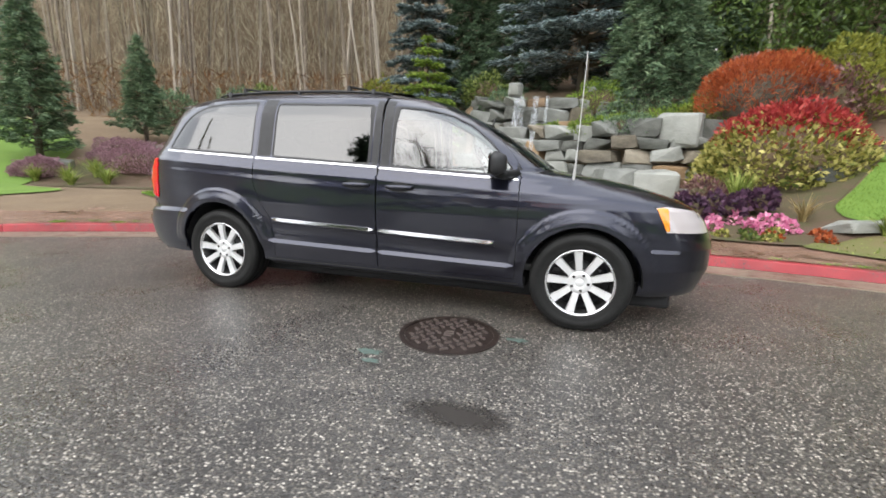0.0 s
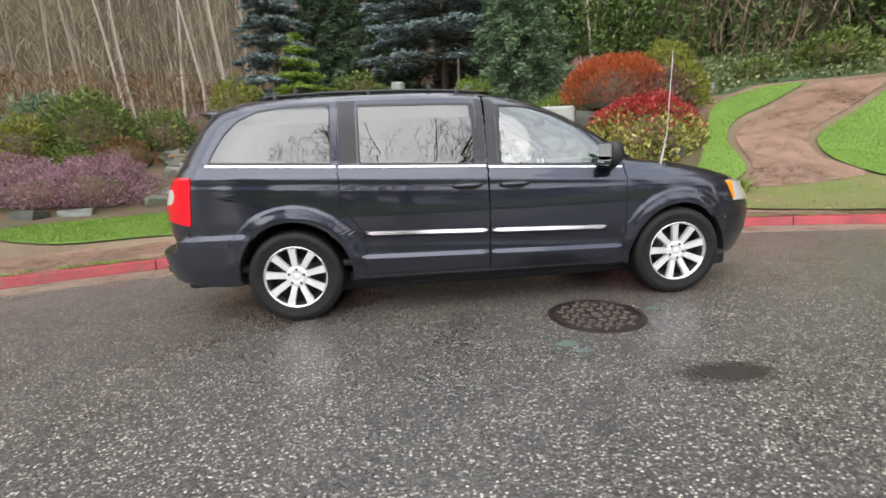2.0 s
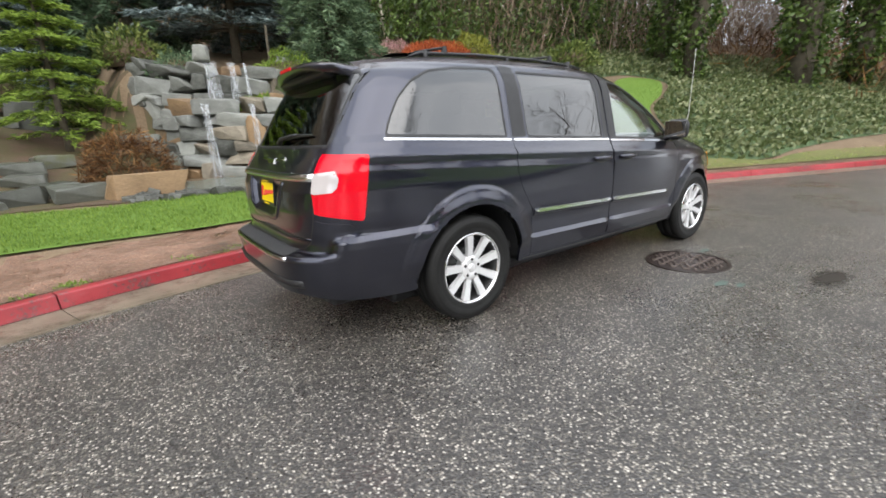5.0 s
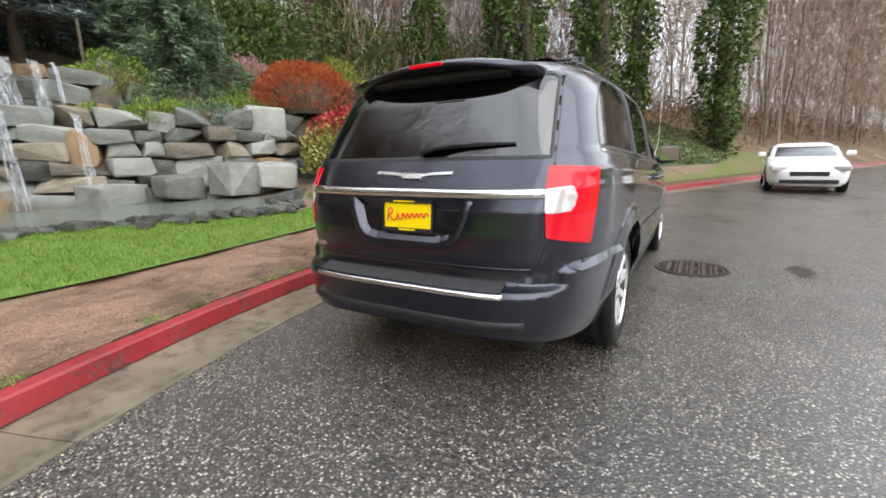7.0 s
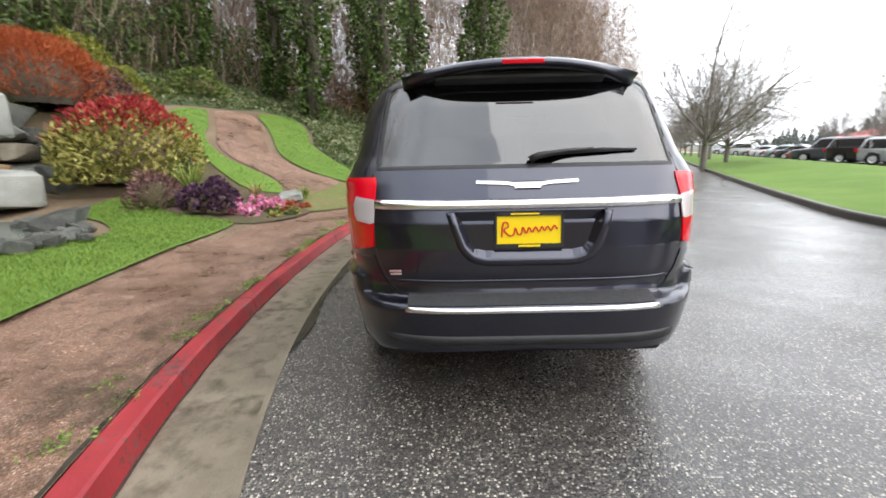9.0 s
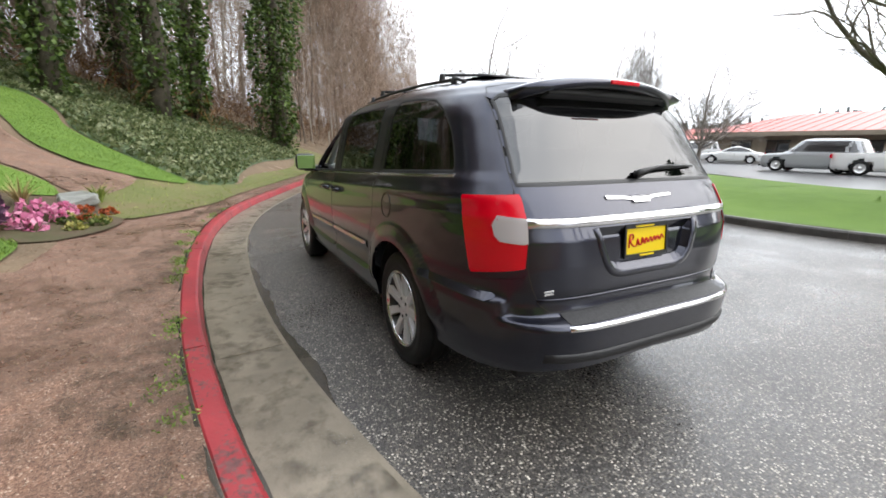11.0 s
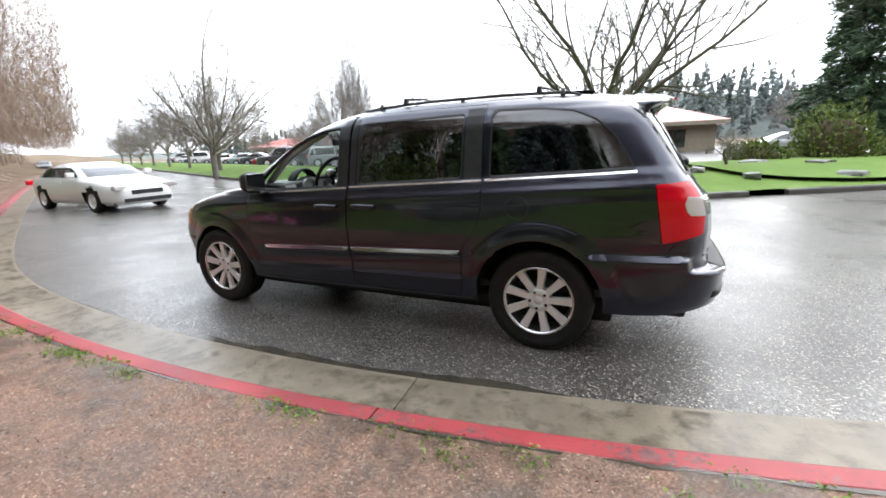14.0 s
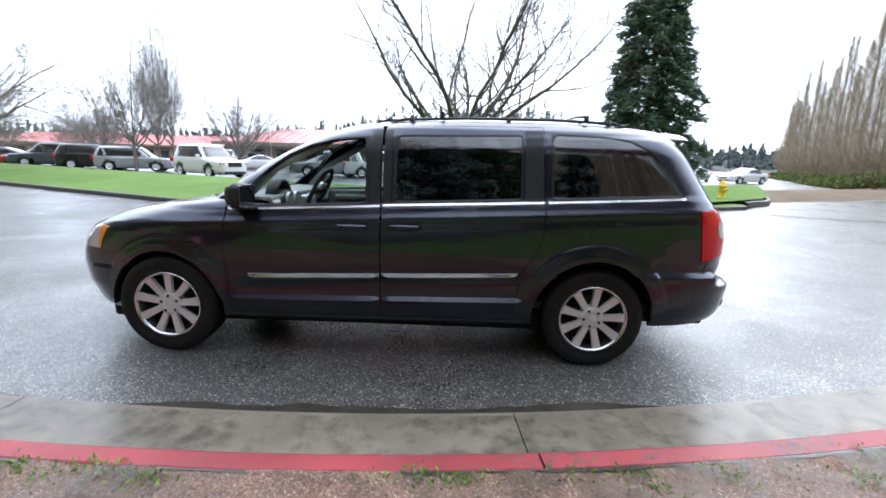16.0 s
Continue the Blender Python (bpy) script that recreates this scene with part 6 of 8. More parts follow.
MOSS_AREA = cover("mossy_verge", "thin yellowish moss and grass beside the kerb", "ground cover", [(4.6, 3.2), (5.6, 3.7), (6.9, 4.0), (7.8, 3.6), (8.8, 2.7), (9.4, 2.2), (10.5, 1.2), (12.5, 0.7), (18, -1.6), (26, -3.0), (26, -5.9), (18, -2.9), (12, -0.4), (8, 1.3), (6, 2.0)], MOSS_GRASS, 0.016)
cover("garden_path", "reddish bark path that climbs between the lawns", "path", [(6.2, 3.9), (7.0, 4.9), (7.4, 5.8), (8.0, 6.7), (9.4, 7.4), (11.2, 8.3), (12.4, 8.8), (13.6, 8.1), (12.2, 7.2), (10.4, 6.3), (9.1, 5.7), (8.4, 5.0), (8.1, 4.3), (8.1, 3.4)], MULCH, 0.026)
LAWNS = [cover("lawn_left", "bright green lawn beside the bark path", "lawn", [(5.9, 4.3), (6.6, 4.6), (7.05, 5.3), (7.5, 6.4), (8.3, 7.2), (9.8, 7.85), (11.4, 8.7), (11.9, 8.95), (11.0, 9.3), (9.4, 8.9), (8.3, 8.2), (7.4, 7.0), (6.4, 5.8), (5.8, 5.0)], LAWN, 0.045),
         cover("lawn_right", "bright green lawn sloping up beside the path", "lawn", [(8.15, 4.0), (8.5, 4.9), (9.2, 5.5), (10.6, 6.15), (12.3, 7.0), (13.8, 7.9), (14.9, 7.9), (15.5, 7.0), (13.8, 5.95), (12.1, 5.4), (11.1, 4.8), (10.1, 3.8), (9.0, 2.4), (8.35, 3.0)], LAWN, 0.045),
         cover("lawn_strip", "bright green mown lawn strip in front of the pond", "lawn", [(-8.6, 4.2), (-7.6, 3.6), (-6.2, 3.05), (-5, 3.4), (-3.9, 3.5), (-2.4, 3.5), (-0.7, 3.72), (0.9, 3.9), (2.1, 3.92), (3.0, 4.1), (3.3, 5.0), (3.9, 6.2), (4.6, 7.1), (3.6, 7.3), (2.5, 6.0), (1.6, 5.2), (0.6, 5.2),
               (-0.6, 5.65), (-2, 6.15), (-3.2, 6.0), (-4.5, 6.25), (-5.4, 6.5), (-6.8, 5.9), (-8, 5.2)], LAWN, 0.03, 0.22),
         cover("lawn_far_left", "green lawn round the conifers", "lawn", [(-10.8, 1.2), (-10.4, 3.6), (-12.4, 3.9), (-13.6, 5.6), (-17, 8.4), (-24, 9.5), (-34, 6), (-36, -10), (-22, -5.5), (-14, -1.2)], LAWN, 0.03, 0.5)]


def scatter(outline, n, seed):
    q = np.random.default_rng(seed)
    lo, hi = outline.min(0), outline.max(0)
    p = q.uniform(lo, hi, (int(n * 2.5), 2))
    return p[inside(outline, p)][:n], q


# grass blades, ivy leaves
for o, n, sd in ((LAWNS[2], 42000, 1), (LAWNS[0], 9000, 2), (LAWNS[1], 15000, 3)):
    p, q = scatter(o, n, sd)
    z = land(p[:, 0], p[:, 1]) + 0.04
    L = 0.035 + 0.035 * q.random(len(p))
    d = q.normal(size=(len(p), 3)) * 0.45 + np.array([0, 0, 1.0])
    me = leaf_mesh("grass", [blades(np.c_[p, z + L * 0.25], d, L, 0.008, r=q)], GRASS)
    tagged(new("grass", me), "short bright green grass blades of the lawn", "grass", kind="stuff")
p, q = scatter(IVY_AREA, 26000, 5)
near = np.exp(-((p[:, 0] - 11) / 9) ** 2)
d = q.normal(size=(len(p), 3)) * 0.8 + np.array([0, -0.3, 0.5])
me = leaf_mesh("ivy", [blades(np.c_[p, land(p[:, 0], p[:, 1]) + 0.05 + 0.14 * q.random(len(p))], d, 0.12 + 0.1 * q.random(len(p)), 0.1, r=q)], IVY_PALE)
tagged(new("ivy", me), "carpet of ivy leaves on the bank", "ivy", kind="stuff")
p, q = scatter(MOSS_AREA, 7000, 6)
me = leaf_mesh("moss_grass", [blades(np.c_[p, land(p[:, 0], p[:, 1]) + 0.03], q.normal(size=(len(p), 3)) * 0.5 + np.array([0, 0, 1.0]), 0.05, 0.012, r=q)], STRAP)
tagged(new("verge_grass", me), "sparse yellow-green grass on the verge", "grass", kind="stuff")
# weeds along the back of the kerb
q = np.random.default_rng(11)
pts = []
for c in range(64):
    r = JOINT + q.uniform(-5.5, 6.5)
    o = 0.15 + abs(q.normal()) * 0.07
    x, y, _ = run_point(r, o, 0)
    for _ in range(int(q.uniform(12, 60))):
        pts.append((x + q.normal() * 0.06, y + q.normal() * 0.035, 0.12 + 0.02 * q.random() + float(dip(x, o))))
pts = np.array(pts)
me = leaf_mesh("weeds", [blades(pts, q.normal(size=(len(pts), 3)) * 0.8 + np.array([0, 0, 0.6]), 0.02 + 0.022 * q.random(len(pts)), 0.011, r=q)], WEED)
tagged(new("weeds", me), "small green weeds along the back of the kerb", "weeds", kind="stuff")
# bark crumbs and small litter on the path near the kerb
q = np.random.default_rng(12)
pts = np.array([run_point(JOINT + q.uniform(-6, 5), 0.2 + 2.0 * q.random(), 0.127) for _ in range(5200)])
pts[:, 2] = land(pts[:, 0], pts[:, 1]) + 0.008 + dip(pts[:, 0], beyond_kerb(pts[:, 0], pts[:, 1]))
me = leaf_mesh("bark_crumbs", [blades(pts, q.normal(size=(len(pts), 3)) * np.array([1, 1, 0.12]), 0.008 + 0.016 * q.random(len(pts)), 0.008, r=q)], CRUMB)
tagged(new("bark_crumbs", me), "loose brown bark crumbs on the path", "bark", kind="stuff")
# soil of the flower bed and the ground round the rocks
cover("flower_bed", "dark soil of the flower bed", "flower bed", [(2.9, 4.0), (3.4, 3.4), (4.4, 3.2), (5.4, 3.6), (6.0, 4.2), (5.8, 5.0), (6.5, 6.0), (7.5, 7.2), (8.3, 8.4), (7, 9.6), (5, 9.4), (4.4, 8.2), (4.7, 7.2), (3.9, 6.1), (3.3, 5.0)], SOIL, 0.022)
cover("stream_bed_soil", "brown earth round the stream and rocks", "ground", [(-2.6, 6.7), (-4.2, 6.7), (-5.6, 6.6), (-7, 6.0), (-8.2, 5.3), (-10.5, 4.4), (-12.6, 4.2), (-13.5, 6.5), (-12.5, 10), (-10, 14), (-8, 16), (-3.5, 16), (-2.2, 13), (-2.4, 10)], SOIL, 0.018)

# pond and falling water
pond = loop_through([(-3.0, 6.7), (-2.0, 6.3), (-0.7, 5.8), (0.3, 5.4), (1.1, 5.4), (1.9, 6.3), (2.8, 7.9), (2.5, 9.2), (0.6, 9.9), (-1.0, 10.5), (-2.6, 9.6)], 0.2)
pp, pq = trimmed_grid(np.arange(-3.4, 3.6, 0.2), np.arange(5.0, 10.9, 0.2), pond)
tagged(new("pond", mesh_of("pond", np.c_[pp, np.full(len(pp), 0.3)], pq, WATER, True)), "shallow grey-green pond under the waterfall", "pond", kind="structure")


def fall(x0, y0, x1, y1, ztop, zlow, out, name, label):
    vs, fs, n, m = [], [], 16, 10
    for i in range(n + 1):
        t = i / n
        for j in range(m + 1):
            s = j / m
            z = ztop + (zlow - ztop) * max(0, s * 1.12 - 0.12)
            o = out * math.sqrt(min(1, s * 1.3)) * 0.6 - 0.25 * (1 - min(1, s * 8))
            vs.append((x0 + (x1 - x0) * t + 0.03 * math.sin(9 * t + 5 * s), y0 + (y1 - y0) * t - o + 0.03 * math.sin(17 * t), z))
    for i in range(n):
        for j in range(m):
            a = i * (m + 1) + j
            fs.append((a, a + m + 1, a + m + 2, a + 1))
    ob = new(name, mesh_of(name, vs, fs, FALL, True))
    return tagged(ob, label, "waterfall", kind="structure")


for x0, x1 in ((-0.72, -0.34), (-0.08, 0.16), (0.38, 0.47)):
    fall(x0, 12.0, x1, 12.05, 3.54, 2.3, 0.55, "waterfall_upper", "thin veil of falling water over the rock ledge")
fall(-1.12, 11.1, -0.9, 11.05, 2.3, 0.3, 0.6, "waterfall_lower", "narrow white fall of water into the pond")
fall(0.02, 10.62, 0.2, 10.6, 2.28, 0.3, 0.6, "waterfall_side", "narrow white fall of water into the pond")

# the dry-laid rock wall in courses, and the tier above it
wall = thing("rock_wall", "stacked wall of grey angular boulders round the pond", "rock wall", kind="structure")
face = curve_through([(5.6, 9.0), (4.4, 8.85), (3.2, 9.05), (2.0, 9.45), (0.8, 9.9), (-0.4, 10.5), (-1.5, 11.2), (-2.3, 12.2)], 0.1)
run = np.r_[0, np.cumsum(np.linalg.norm(np.diff(face, axis=0), axis=1))]
q = np.random.default_rng(21)


def stacked_stones(line, run, z0, z1, sx, sz, batter, parent, brown=0.2):
    """Angular boulders stacked in rough courses along a line, each its own size, turn and tilt."""
    z = z0
    while z < z1 - 0.1:
        h = sz * q.uniform(0.75, 1.3)
        r = -q.random() * sx
        while r < run[-1]:
            w = sx * q.uniform(0.55, 1.5)
            c = min(max(r + w / 2, 0.0), run[-1] - 0.16)
            x, y = np.interp(c, run, line[:, 0]), np.interp(c, run, line[:, 1])
            x2, y2 = np.interp(c + 0.15, run, line[:, 0]), np.interp(c + 0.15, run, line[:, 1])
            k = math.hypot(x2 - x, y2 - y) + 1e-9
            inn = 0.3 + batter * (z - z0) + q.uniform(-0.12, 0.12)
            hh = h * (q.uniform(1.5, 1.9) if q.random() < 0.12 else q.uniform(0.85, 1.12))
            rock_at(x + (y2 - y) / k * inn, y - (x2 - x) / k * inn, z + h / 2 + q.uniform(-0.05, 0.05), w * 1.16, 0.85, hh * 1.2, math.degrees(math.atan2(y2 - y, x2 - x)) + q.normal() * 7 + (180 if q.random() < 0.5 else 0),
                    int(q.integers(0, 14)), parent, q.random() < brown * 0.3, q.normal() * 5, name="boulder", tan=q.random() < brown)
            r += w
        z += h


stacked_stones(face, run, 0.12, 2.2, 0.86, 0.4, 0.22, wall, 0.18)
for x, y, z, w, h, t in ((2.55, 8.75, 0.75, 1.05, 0.95, 8), (3.5, 8.6, 0.8, 1.25, 0.8, -6), (1.5, 9.45, 0.6, 1.2, 0.75, 12), (0.35, 9.95, 0.55, 1.4, 0.6, 18)):
    rock_at(x, y, z, w, 0.8, h, t, int(q.integers(0, 14)), wall, name="boulder")
tier = curve_through([(3.4, 12.7), (2.4, 12.4), (1.4, 12.1), (0.4, 11.95), (-0.6, 11.9), (-1.7, 12.1), (-2.6, 13.0)], 0.1)
trun = np.r_[0, np.cumsum(np.linalg.norm(np.diff(tier, axis=0), axis=1))]
stacked_stones(tier, trun, 2.0, 3.4, 0.8, 0.4, 0.16, wall, 0.05)
for x, y, z, s in ((-0.72, 12.0, 3.5, 0.5), (1.9, 12.8, 3.52, 0.42), (2.3, 12.9, 3.4, 0.5)):
    rock_at(x, y, z + s / 2, s * 1.1, s, s * 1.15, 20 * x, int(q.integers(0, 14)), wall, False, 6, name="ledge_rock")
for x, y, sx, sy, sz, br in ((-2.9, 7.4, 1.5, 0.7, 0.62, True), (-3.9, 7.5, 1.1, 0.7, 0.4, False), (-4.9, 7.6, 1.2, 0.6, 0.42, False), (-4.4, 8.4, 1.0, 0.6, 0.4, False), (-7.3, 14.2, 1.2, 0.9, 0.95, False), (-6.2, 14.6, 0.7, 0.5, 0.6, False),
                              (-5.0, 15.0, 1.3, 0.9, 1.0, False), (-5.5, 14.7, 0.6, 0.5, 0.4, False), (-4.2, 14.6, 1.1, 0.8, 0.8, False), (-6.5, 11.2, 1.9, 0.7, 0.4, False), (-5.0, 10.6, 0.9, 0.7, 0.35, False), (-4.5, 11.4, 0.9, 0.6, 0.4, False),
                              (-4.9, 9.9, 0.8, 0.8, 0.3, False), (-2.4, 11.0, 1.2, 0.8, 1.0, False), (-2.5, 12.4, 1.2, 0.8, 1.4, False), (5.75, 4.05, 1.0, 0.6, 0.2, False), (6.4, 6.7, 0.7, 0.5, 0.4, False),
                              (8.1, 10.0, 0.9, 0.6, 0.5, False), (9.2, 9.9, 0.7, 0.5, 0.4, False), (1.75, 5.95, 1.0, 0.6, 0.4, False), (5.5, 8.1, 0.8, 0.7, 0.85, False), (4.9, 8.6, 0.7, 0.6, 0.7, False), (-9.2, 6.4, 0.7, 0.5, 0.35, False), (-8.4, 6.7, 0.75, 0.5, 0.32, False),
                              (-13.6, 5.6, 1.2, 0.6, 0.5, False), (-12.8, 8.2, 1.6, 0.8, 0.55, False), (-10.6, 8.8, 1.0, 0.7, 0.5, False)):
    tagged(rock_at(x, y, land_at(x, y) + sz * (0.3 if x > -8 else 0.08), sx, sy, sz, q.uniform(-25, 25), int(q.integers(0, 99)), None, br, q.normal() * 3, name="boulder", wet=x < 0),
           "weathered brown boulder beside the pond" if br else "grey weathered boulder half sunk in the ground", "boulder", group="garden boulders")
# stream of stones down the left, pebbles round the pond
stream = thing("stream_stones", "cascade of grey stones in the stream bed", "stones", kind="structure")
sline = curve_through([(-6.0, 7.3), (-6.3, 8.4), (-6.9, 9.6), (-7.6, 11.0), (-8.5, 13.0), (-9.4, 15.5)], 0.1)
for k in range(170):
    t = q.random()
    i = int(t * (len(sline) - 1))
    x, y = sline[i] + q.normal(size=2) * (0.55 - 0.25 * t)
    s = q.uniform(0.25, 0.85)
    rock_at(x, y, land_at(x, y) + 0.05, s, s * 0.8, s * 0.34, q.uniform(0, 180), k, stream, q.random() < 0.08, q.normal() * 8, name="stone", wet=True)
wl = []
for i, t in enumerate(np.linspace(0, 1, 40)):
    x, y = sline[int(t * (len(sline) - 1))]
    w = 0.28 + 0.08 * math.sin(7 * t)
    z = land_at(x, y) + 0.1 + 0.05 * math.sin(i)
    wl += [(x - w, y, z), (x + w, y + 0.05, z)]
tagged(new("stream", mesh_of("stream", wl, [(2 * i, 2 * i + 1, 2 * i + 3, 2 * i + 2) for i in range(39)], FALL, True)), "thin white stream running down the stones", "stream", kind="structure")
peb = []
for k in range(380):
    i = int(q.random() * len(pond))
    x, y = pond[i] + q.normal(size=2) * 0.14
    if y > 7.2:
        continue
    bm_s = q.uniform(0.06, 0.2)
    src = ROCKS[k % 14]
    m_ = Matrix.Translation((x, y, 0.31 + 0.03 * q.random())) @ pose(0, 0, 0, q.uniform(-20, 20), q.uniform(-20, 20), q.uniform(0, 180)) @ Matrix.Diagonal((bm_s * 1.7, bm_s * 1.3, bm_s * 0.95, 1))
    peb.append(moved(([v.co for v in src.vertices], [tuple(p_.vertices) for p_ in src.polygons]), m_))
tagged(new("pebbles", mesh_of("pebbles", *joined(peb), ROCK)), "grey pebbles along the edge of the pond", "pebbles", kind="stuff")

# shrubs and flowers
shrub("variegated_bush", "large mounded bush, yellow-green leaves with red shoots on top", on_land(6.0, 7.75, -0.22), 1.75, 1.45, 1.85, VARIEGATED, 9000, 0.13, 31, 0.14, material2=RED, split=0.66, width=0.5, core=FOREST_FLOOR)
shrub("golden_bush", "golden-green rounded bush beside the red one", on_land(8.0, 9.4, -0.2), 1.0, 1.0, 1.5, YEW_GOLD, 3000, 0.12, 32)
shrub("orange_maple", "broad clipped dome of orange-red twigs", on_land(6.2, 10.0, 0.15), 1.65, 1.45, 1.6, ORANGE, 12000, 0.16, 33, 0.1, width=0.12, upward=0.7, low=0.35, core=BARK)
shrub("golden_dome", "rounded golden-green bush beside the orange maple", on_land(8.15, 10.4, 0.0), 1.1, 1.1, 1.75, YEW_GOLD, 4200, 0.12, 34, 0.1)
shrub("red_weeping_shrub", "reddish-brown weeping shrub under the orange maple", on_land(7.4, 9.3), 1.2, 0.9, 1.2, REDDISH, 2500, 0.12, 35)
shrub("azalea", "small brown-green azalea bush in the bed", on_land(4.1, 6.1, -0.05), 0.62, 0.55, 0.72, RHODO, 1300, 0.09, 36, material2=REDDISH, split=0.25)
shrub("yellow_shrub", "yellow-green shrub on top of the rock wall", on_land(4.5, 10.2, -0.2), 0.55, 0.5, 0.85, YEW_GOLD, 1300, 0.1, 37)
shrub("dark_yew", "spreading dark green yew above the waterfall ledge", on_land(2.1, 12.9, -0.1), 1.2, 0.9, 1.1, FIR_GREEN, 3200, 0.13, 137, 0.25, width=0.22)
shrub("low_juniper", "low spreading dark green juniper over the rocks", on_land(3.0, 11.4, -0.1), 1.3, 0.8, 0.75, FIR_GREEN, 2600, 0.16, 38, width=0.2)
tuft("iris_clump", "clump of yellow-green strap leaves", on_land(4.5, 5.6), 90, 1.0, STRAP, 41, 0.016, 0.55)
tuft("grass_clump", "tuft of dry straw-coloured grass in the bed", on_land(5.2, 4.6), 70, 0.55, DEAD_GRASS, 42, 0.008, 0.9)
tuft("yellow_tuft", "small yellow-green grass tuft beside the stone", on_land(5.9, 3.75), 60, 0.42, STRAP, 43, 0.012, 0.9)
q = np.random.default_rng(51)
for k in range(11):
    x, y = 3.6 + 1.2 * q.random(), 3.75 + 0.9 * q.random()
    shrub("pink_flower", "pink ornamental cabbage flower in the bed", on_land(x, y), 0.11, 0.11, 0.2 + 0.08 * q.random(), PINK, 90, 0.09, 60 + k, width=0.7, stems=False, category="flower")["group"] = "pink flowers in the bed"
for k in range(8):
    x, y = 3.4 + 2.1 * q.random(), 4.5 + 0.8 * q.random()
    shrub("purple_kale", "dark purple curly kale on a stalk", on_land(x, y, 0.15), 0.2, 0.2, 0.35, DARK_KALE, 220, 0.12, 80 + k, width=0.6, category="plant")["group"] = "kale in the bed"
for k in range(9):
    x, y = 3.5 + 1.9 * q.random(), 3.45 + 0.5 * q.random()
    shrub("bedding_plant", "low green and orange bedding plant", on_land(x, y), 0.14, 0.14, 0.12, (VARIEGATED, RHODO, ORANGE)[k % 3], 120, 0.07, 95 + k, width=0.6, stems=False, category="plant")["group"] = "bedding plants"
for x, y, rx, h in ((-11.6, 6.6, 0.95, 0.75), (-9.6, 7.5, 1.1, 0.8), (-10.9, 8.2, 1.2, 0.85), (-8.6, 7.7, 1.0, 0.95), (-12.9, 7.2, 0.9, 0.7), (-9.0, 8.8, 1.0, 0.9), (-13.4, 5.0, 0.6, 0.5)):
    shrub("heather", "mounded heather with dusty pink sprays", on_land(x, y, -0.08), rx * 1.25, rx, h * 1.1, HEATHER, 9000, 0.07, int(400 + 10 * x), 0.3, width=0.3, upward=0.35)["group"] = "heather mounds"
for x, y, L in ((-12.8, 4.5, 0.6), (-11.6, 4.6, 0.5), (-11.9, 5.5, 0.75), (-11.1, 5.2, 0.7), (-12.2, 4.9, 0.55)):
    tuft("grass_tuft", "yellow-green arching grass tuft in the bed", on_land(x, y), 90, L, STRAP, int(600 + 9 * x), 0.014, 0.95)["group"] = "grass tufts"
shrub("rhododendron", "large yellow-green rhododendron bush", on_land(-11.2, 12.2, -0.1), 1.5, 1.4, 2.2, RHODO, 4200, 0.17, 121, 0.2, width=0.4)
shrub("golden_shrub", "golden-green upright shrub behind the rocks", on_land(-7.6, 16.2, -0.1), 1.5, 1.2, 2.5, YEW_GOLD, 4200, 0.14, 122, 0.2)
shrub("dark_shrub", "dark green shrub behind the rocks", on_land(-5.9, 16.4), 1.0, 0.9, 1.7, RHODO, 2600, 0.13, 123)
shrub("pink_shrub", "dusty pink leafless shrub by the stream", on_land(-8.9, 15.6), 0.9, 0.7, 1.2, HEATHER, 1800, 0.13, 124, width=0.15)
shrub("brown_fern", "mass of brown bent fern fronds on the slope", on_land(-3.0, 9.7, -0.1), 1.0, 0.8, 1.35, BROWN_FERN, 3600, 0.3, 125, 0.25, width=0.08, upward=-0.2)
shrub("reddish_shrub", "reddish-brown leafless shrub on the slope", on_land(-9.6, 11.0), 1.0, 0.8, 0.9, BROWN_FERN, 1800, 0.16, 126, width=0.12)
shrub("skimmia_bush", "pale yellow-green bush in the ivy above the path", on_land(14.3, 10.4, -0.1), 1.5, 1.0, 1.15, RHODO, 2600, 0.17, 127, 0.3)
shrub("laurel_bush", "fresh green bush in the ivy", on_land(11.5, 10.6, -0.1), 0.8, 0.6, 0.7, RHODO, 1200, 0.13, 128)

# conifers
conifer("blue_spruce", 10.5, 4.3, SPRUCE_BLUE, "large blue-grey spruce with layered sweeping limbs", on_land(1.5, 17.0, -0.3), 200, 210, 0.16, 0.1, 0.3, 5, 0.75, 0.08, 10, 0.3)
conifer("weeping_cedar", 7.5, 2.7, FIR_MID, "grey-green conifer with drooping branches", pose(4.1, 13.5, 2.3), 200, 120, 0.55, 0.02, 0.28, 6, 0.8, 0.1)
conifer("young_fir", 4.9, 1.95, FIR_GREEN, "small bright green fir among the rocks", on_land(-4.2, 12.8, -0.1), 110, 90, 0.3, 0.14, 0.2, 7, 0.85, 0.1, 11, 0.45)
conifer("dark_fir", 12.0, 2.8, FIR_DARK, "tall dark fir behind the spruce", on_land(-1.8, 19.5, -0.3), 170, 70, 0.4, 0.02, 0.4, 8, 0.7)
conifer("dark_fir", 11.0, 2.6, FIR_DARK, "tall dark fir behind the spruce", on_land(-4.4, 20.5, -0.3), 160, 70, 0.4, 0.02, 0.4, 9, 0.7)
conifer("blue_spruce", 9.5, 2.6, SPRUCE_BLUE, "dusky blue-green spruce beside the fir", on_land(-6.6, 19.0, -0.3), 180, 120, 0.25, 0.02, 0.28, 10, 0.7, 0.05, 12, 0.4)
conifer("lawn_conifer", 5.4, 1.35, FIR_MID, "narrow dark green conifer on the lawn", on_land(-14.9, 6.0, -0.1), 150, 70, 0.1, 0.05, 0.22, 11, 0.85, 0.35)
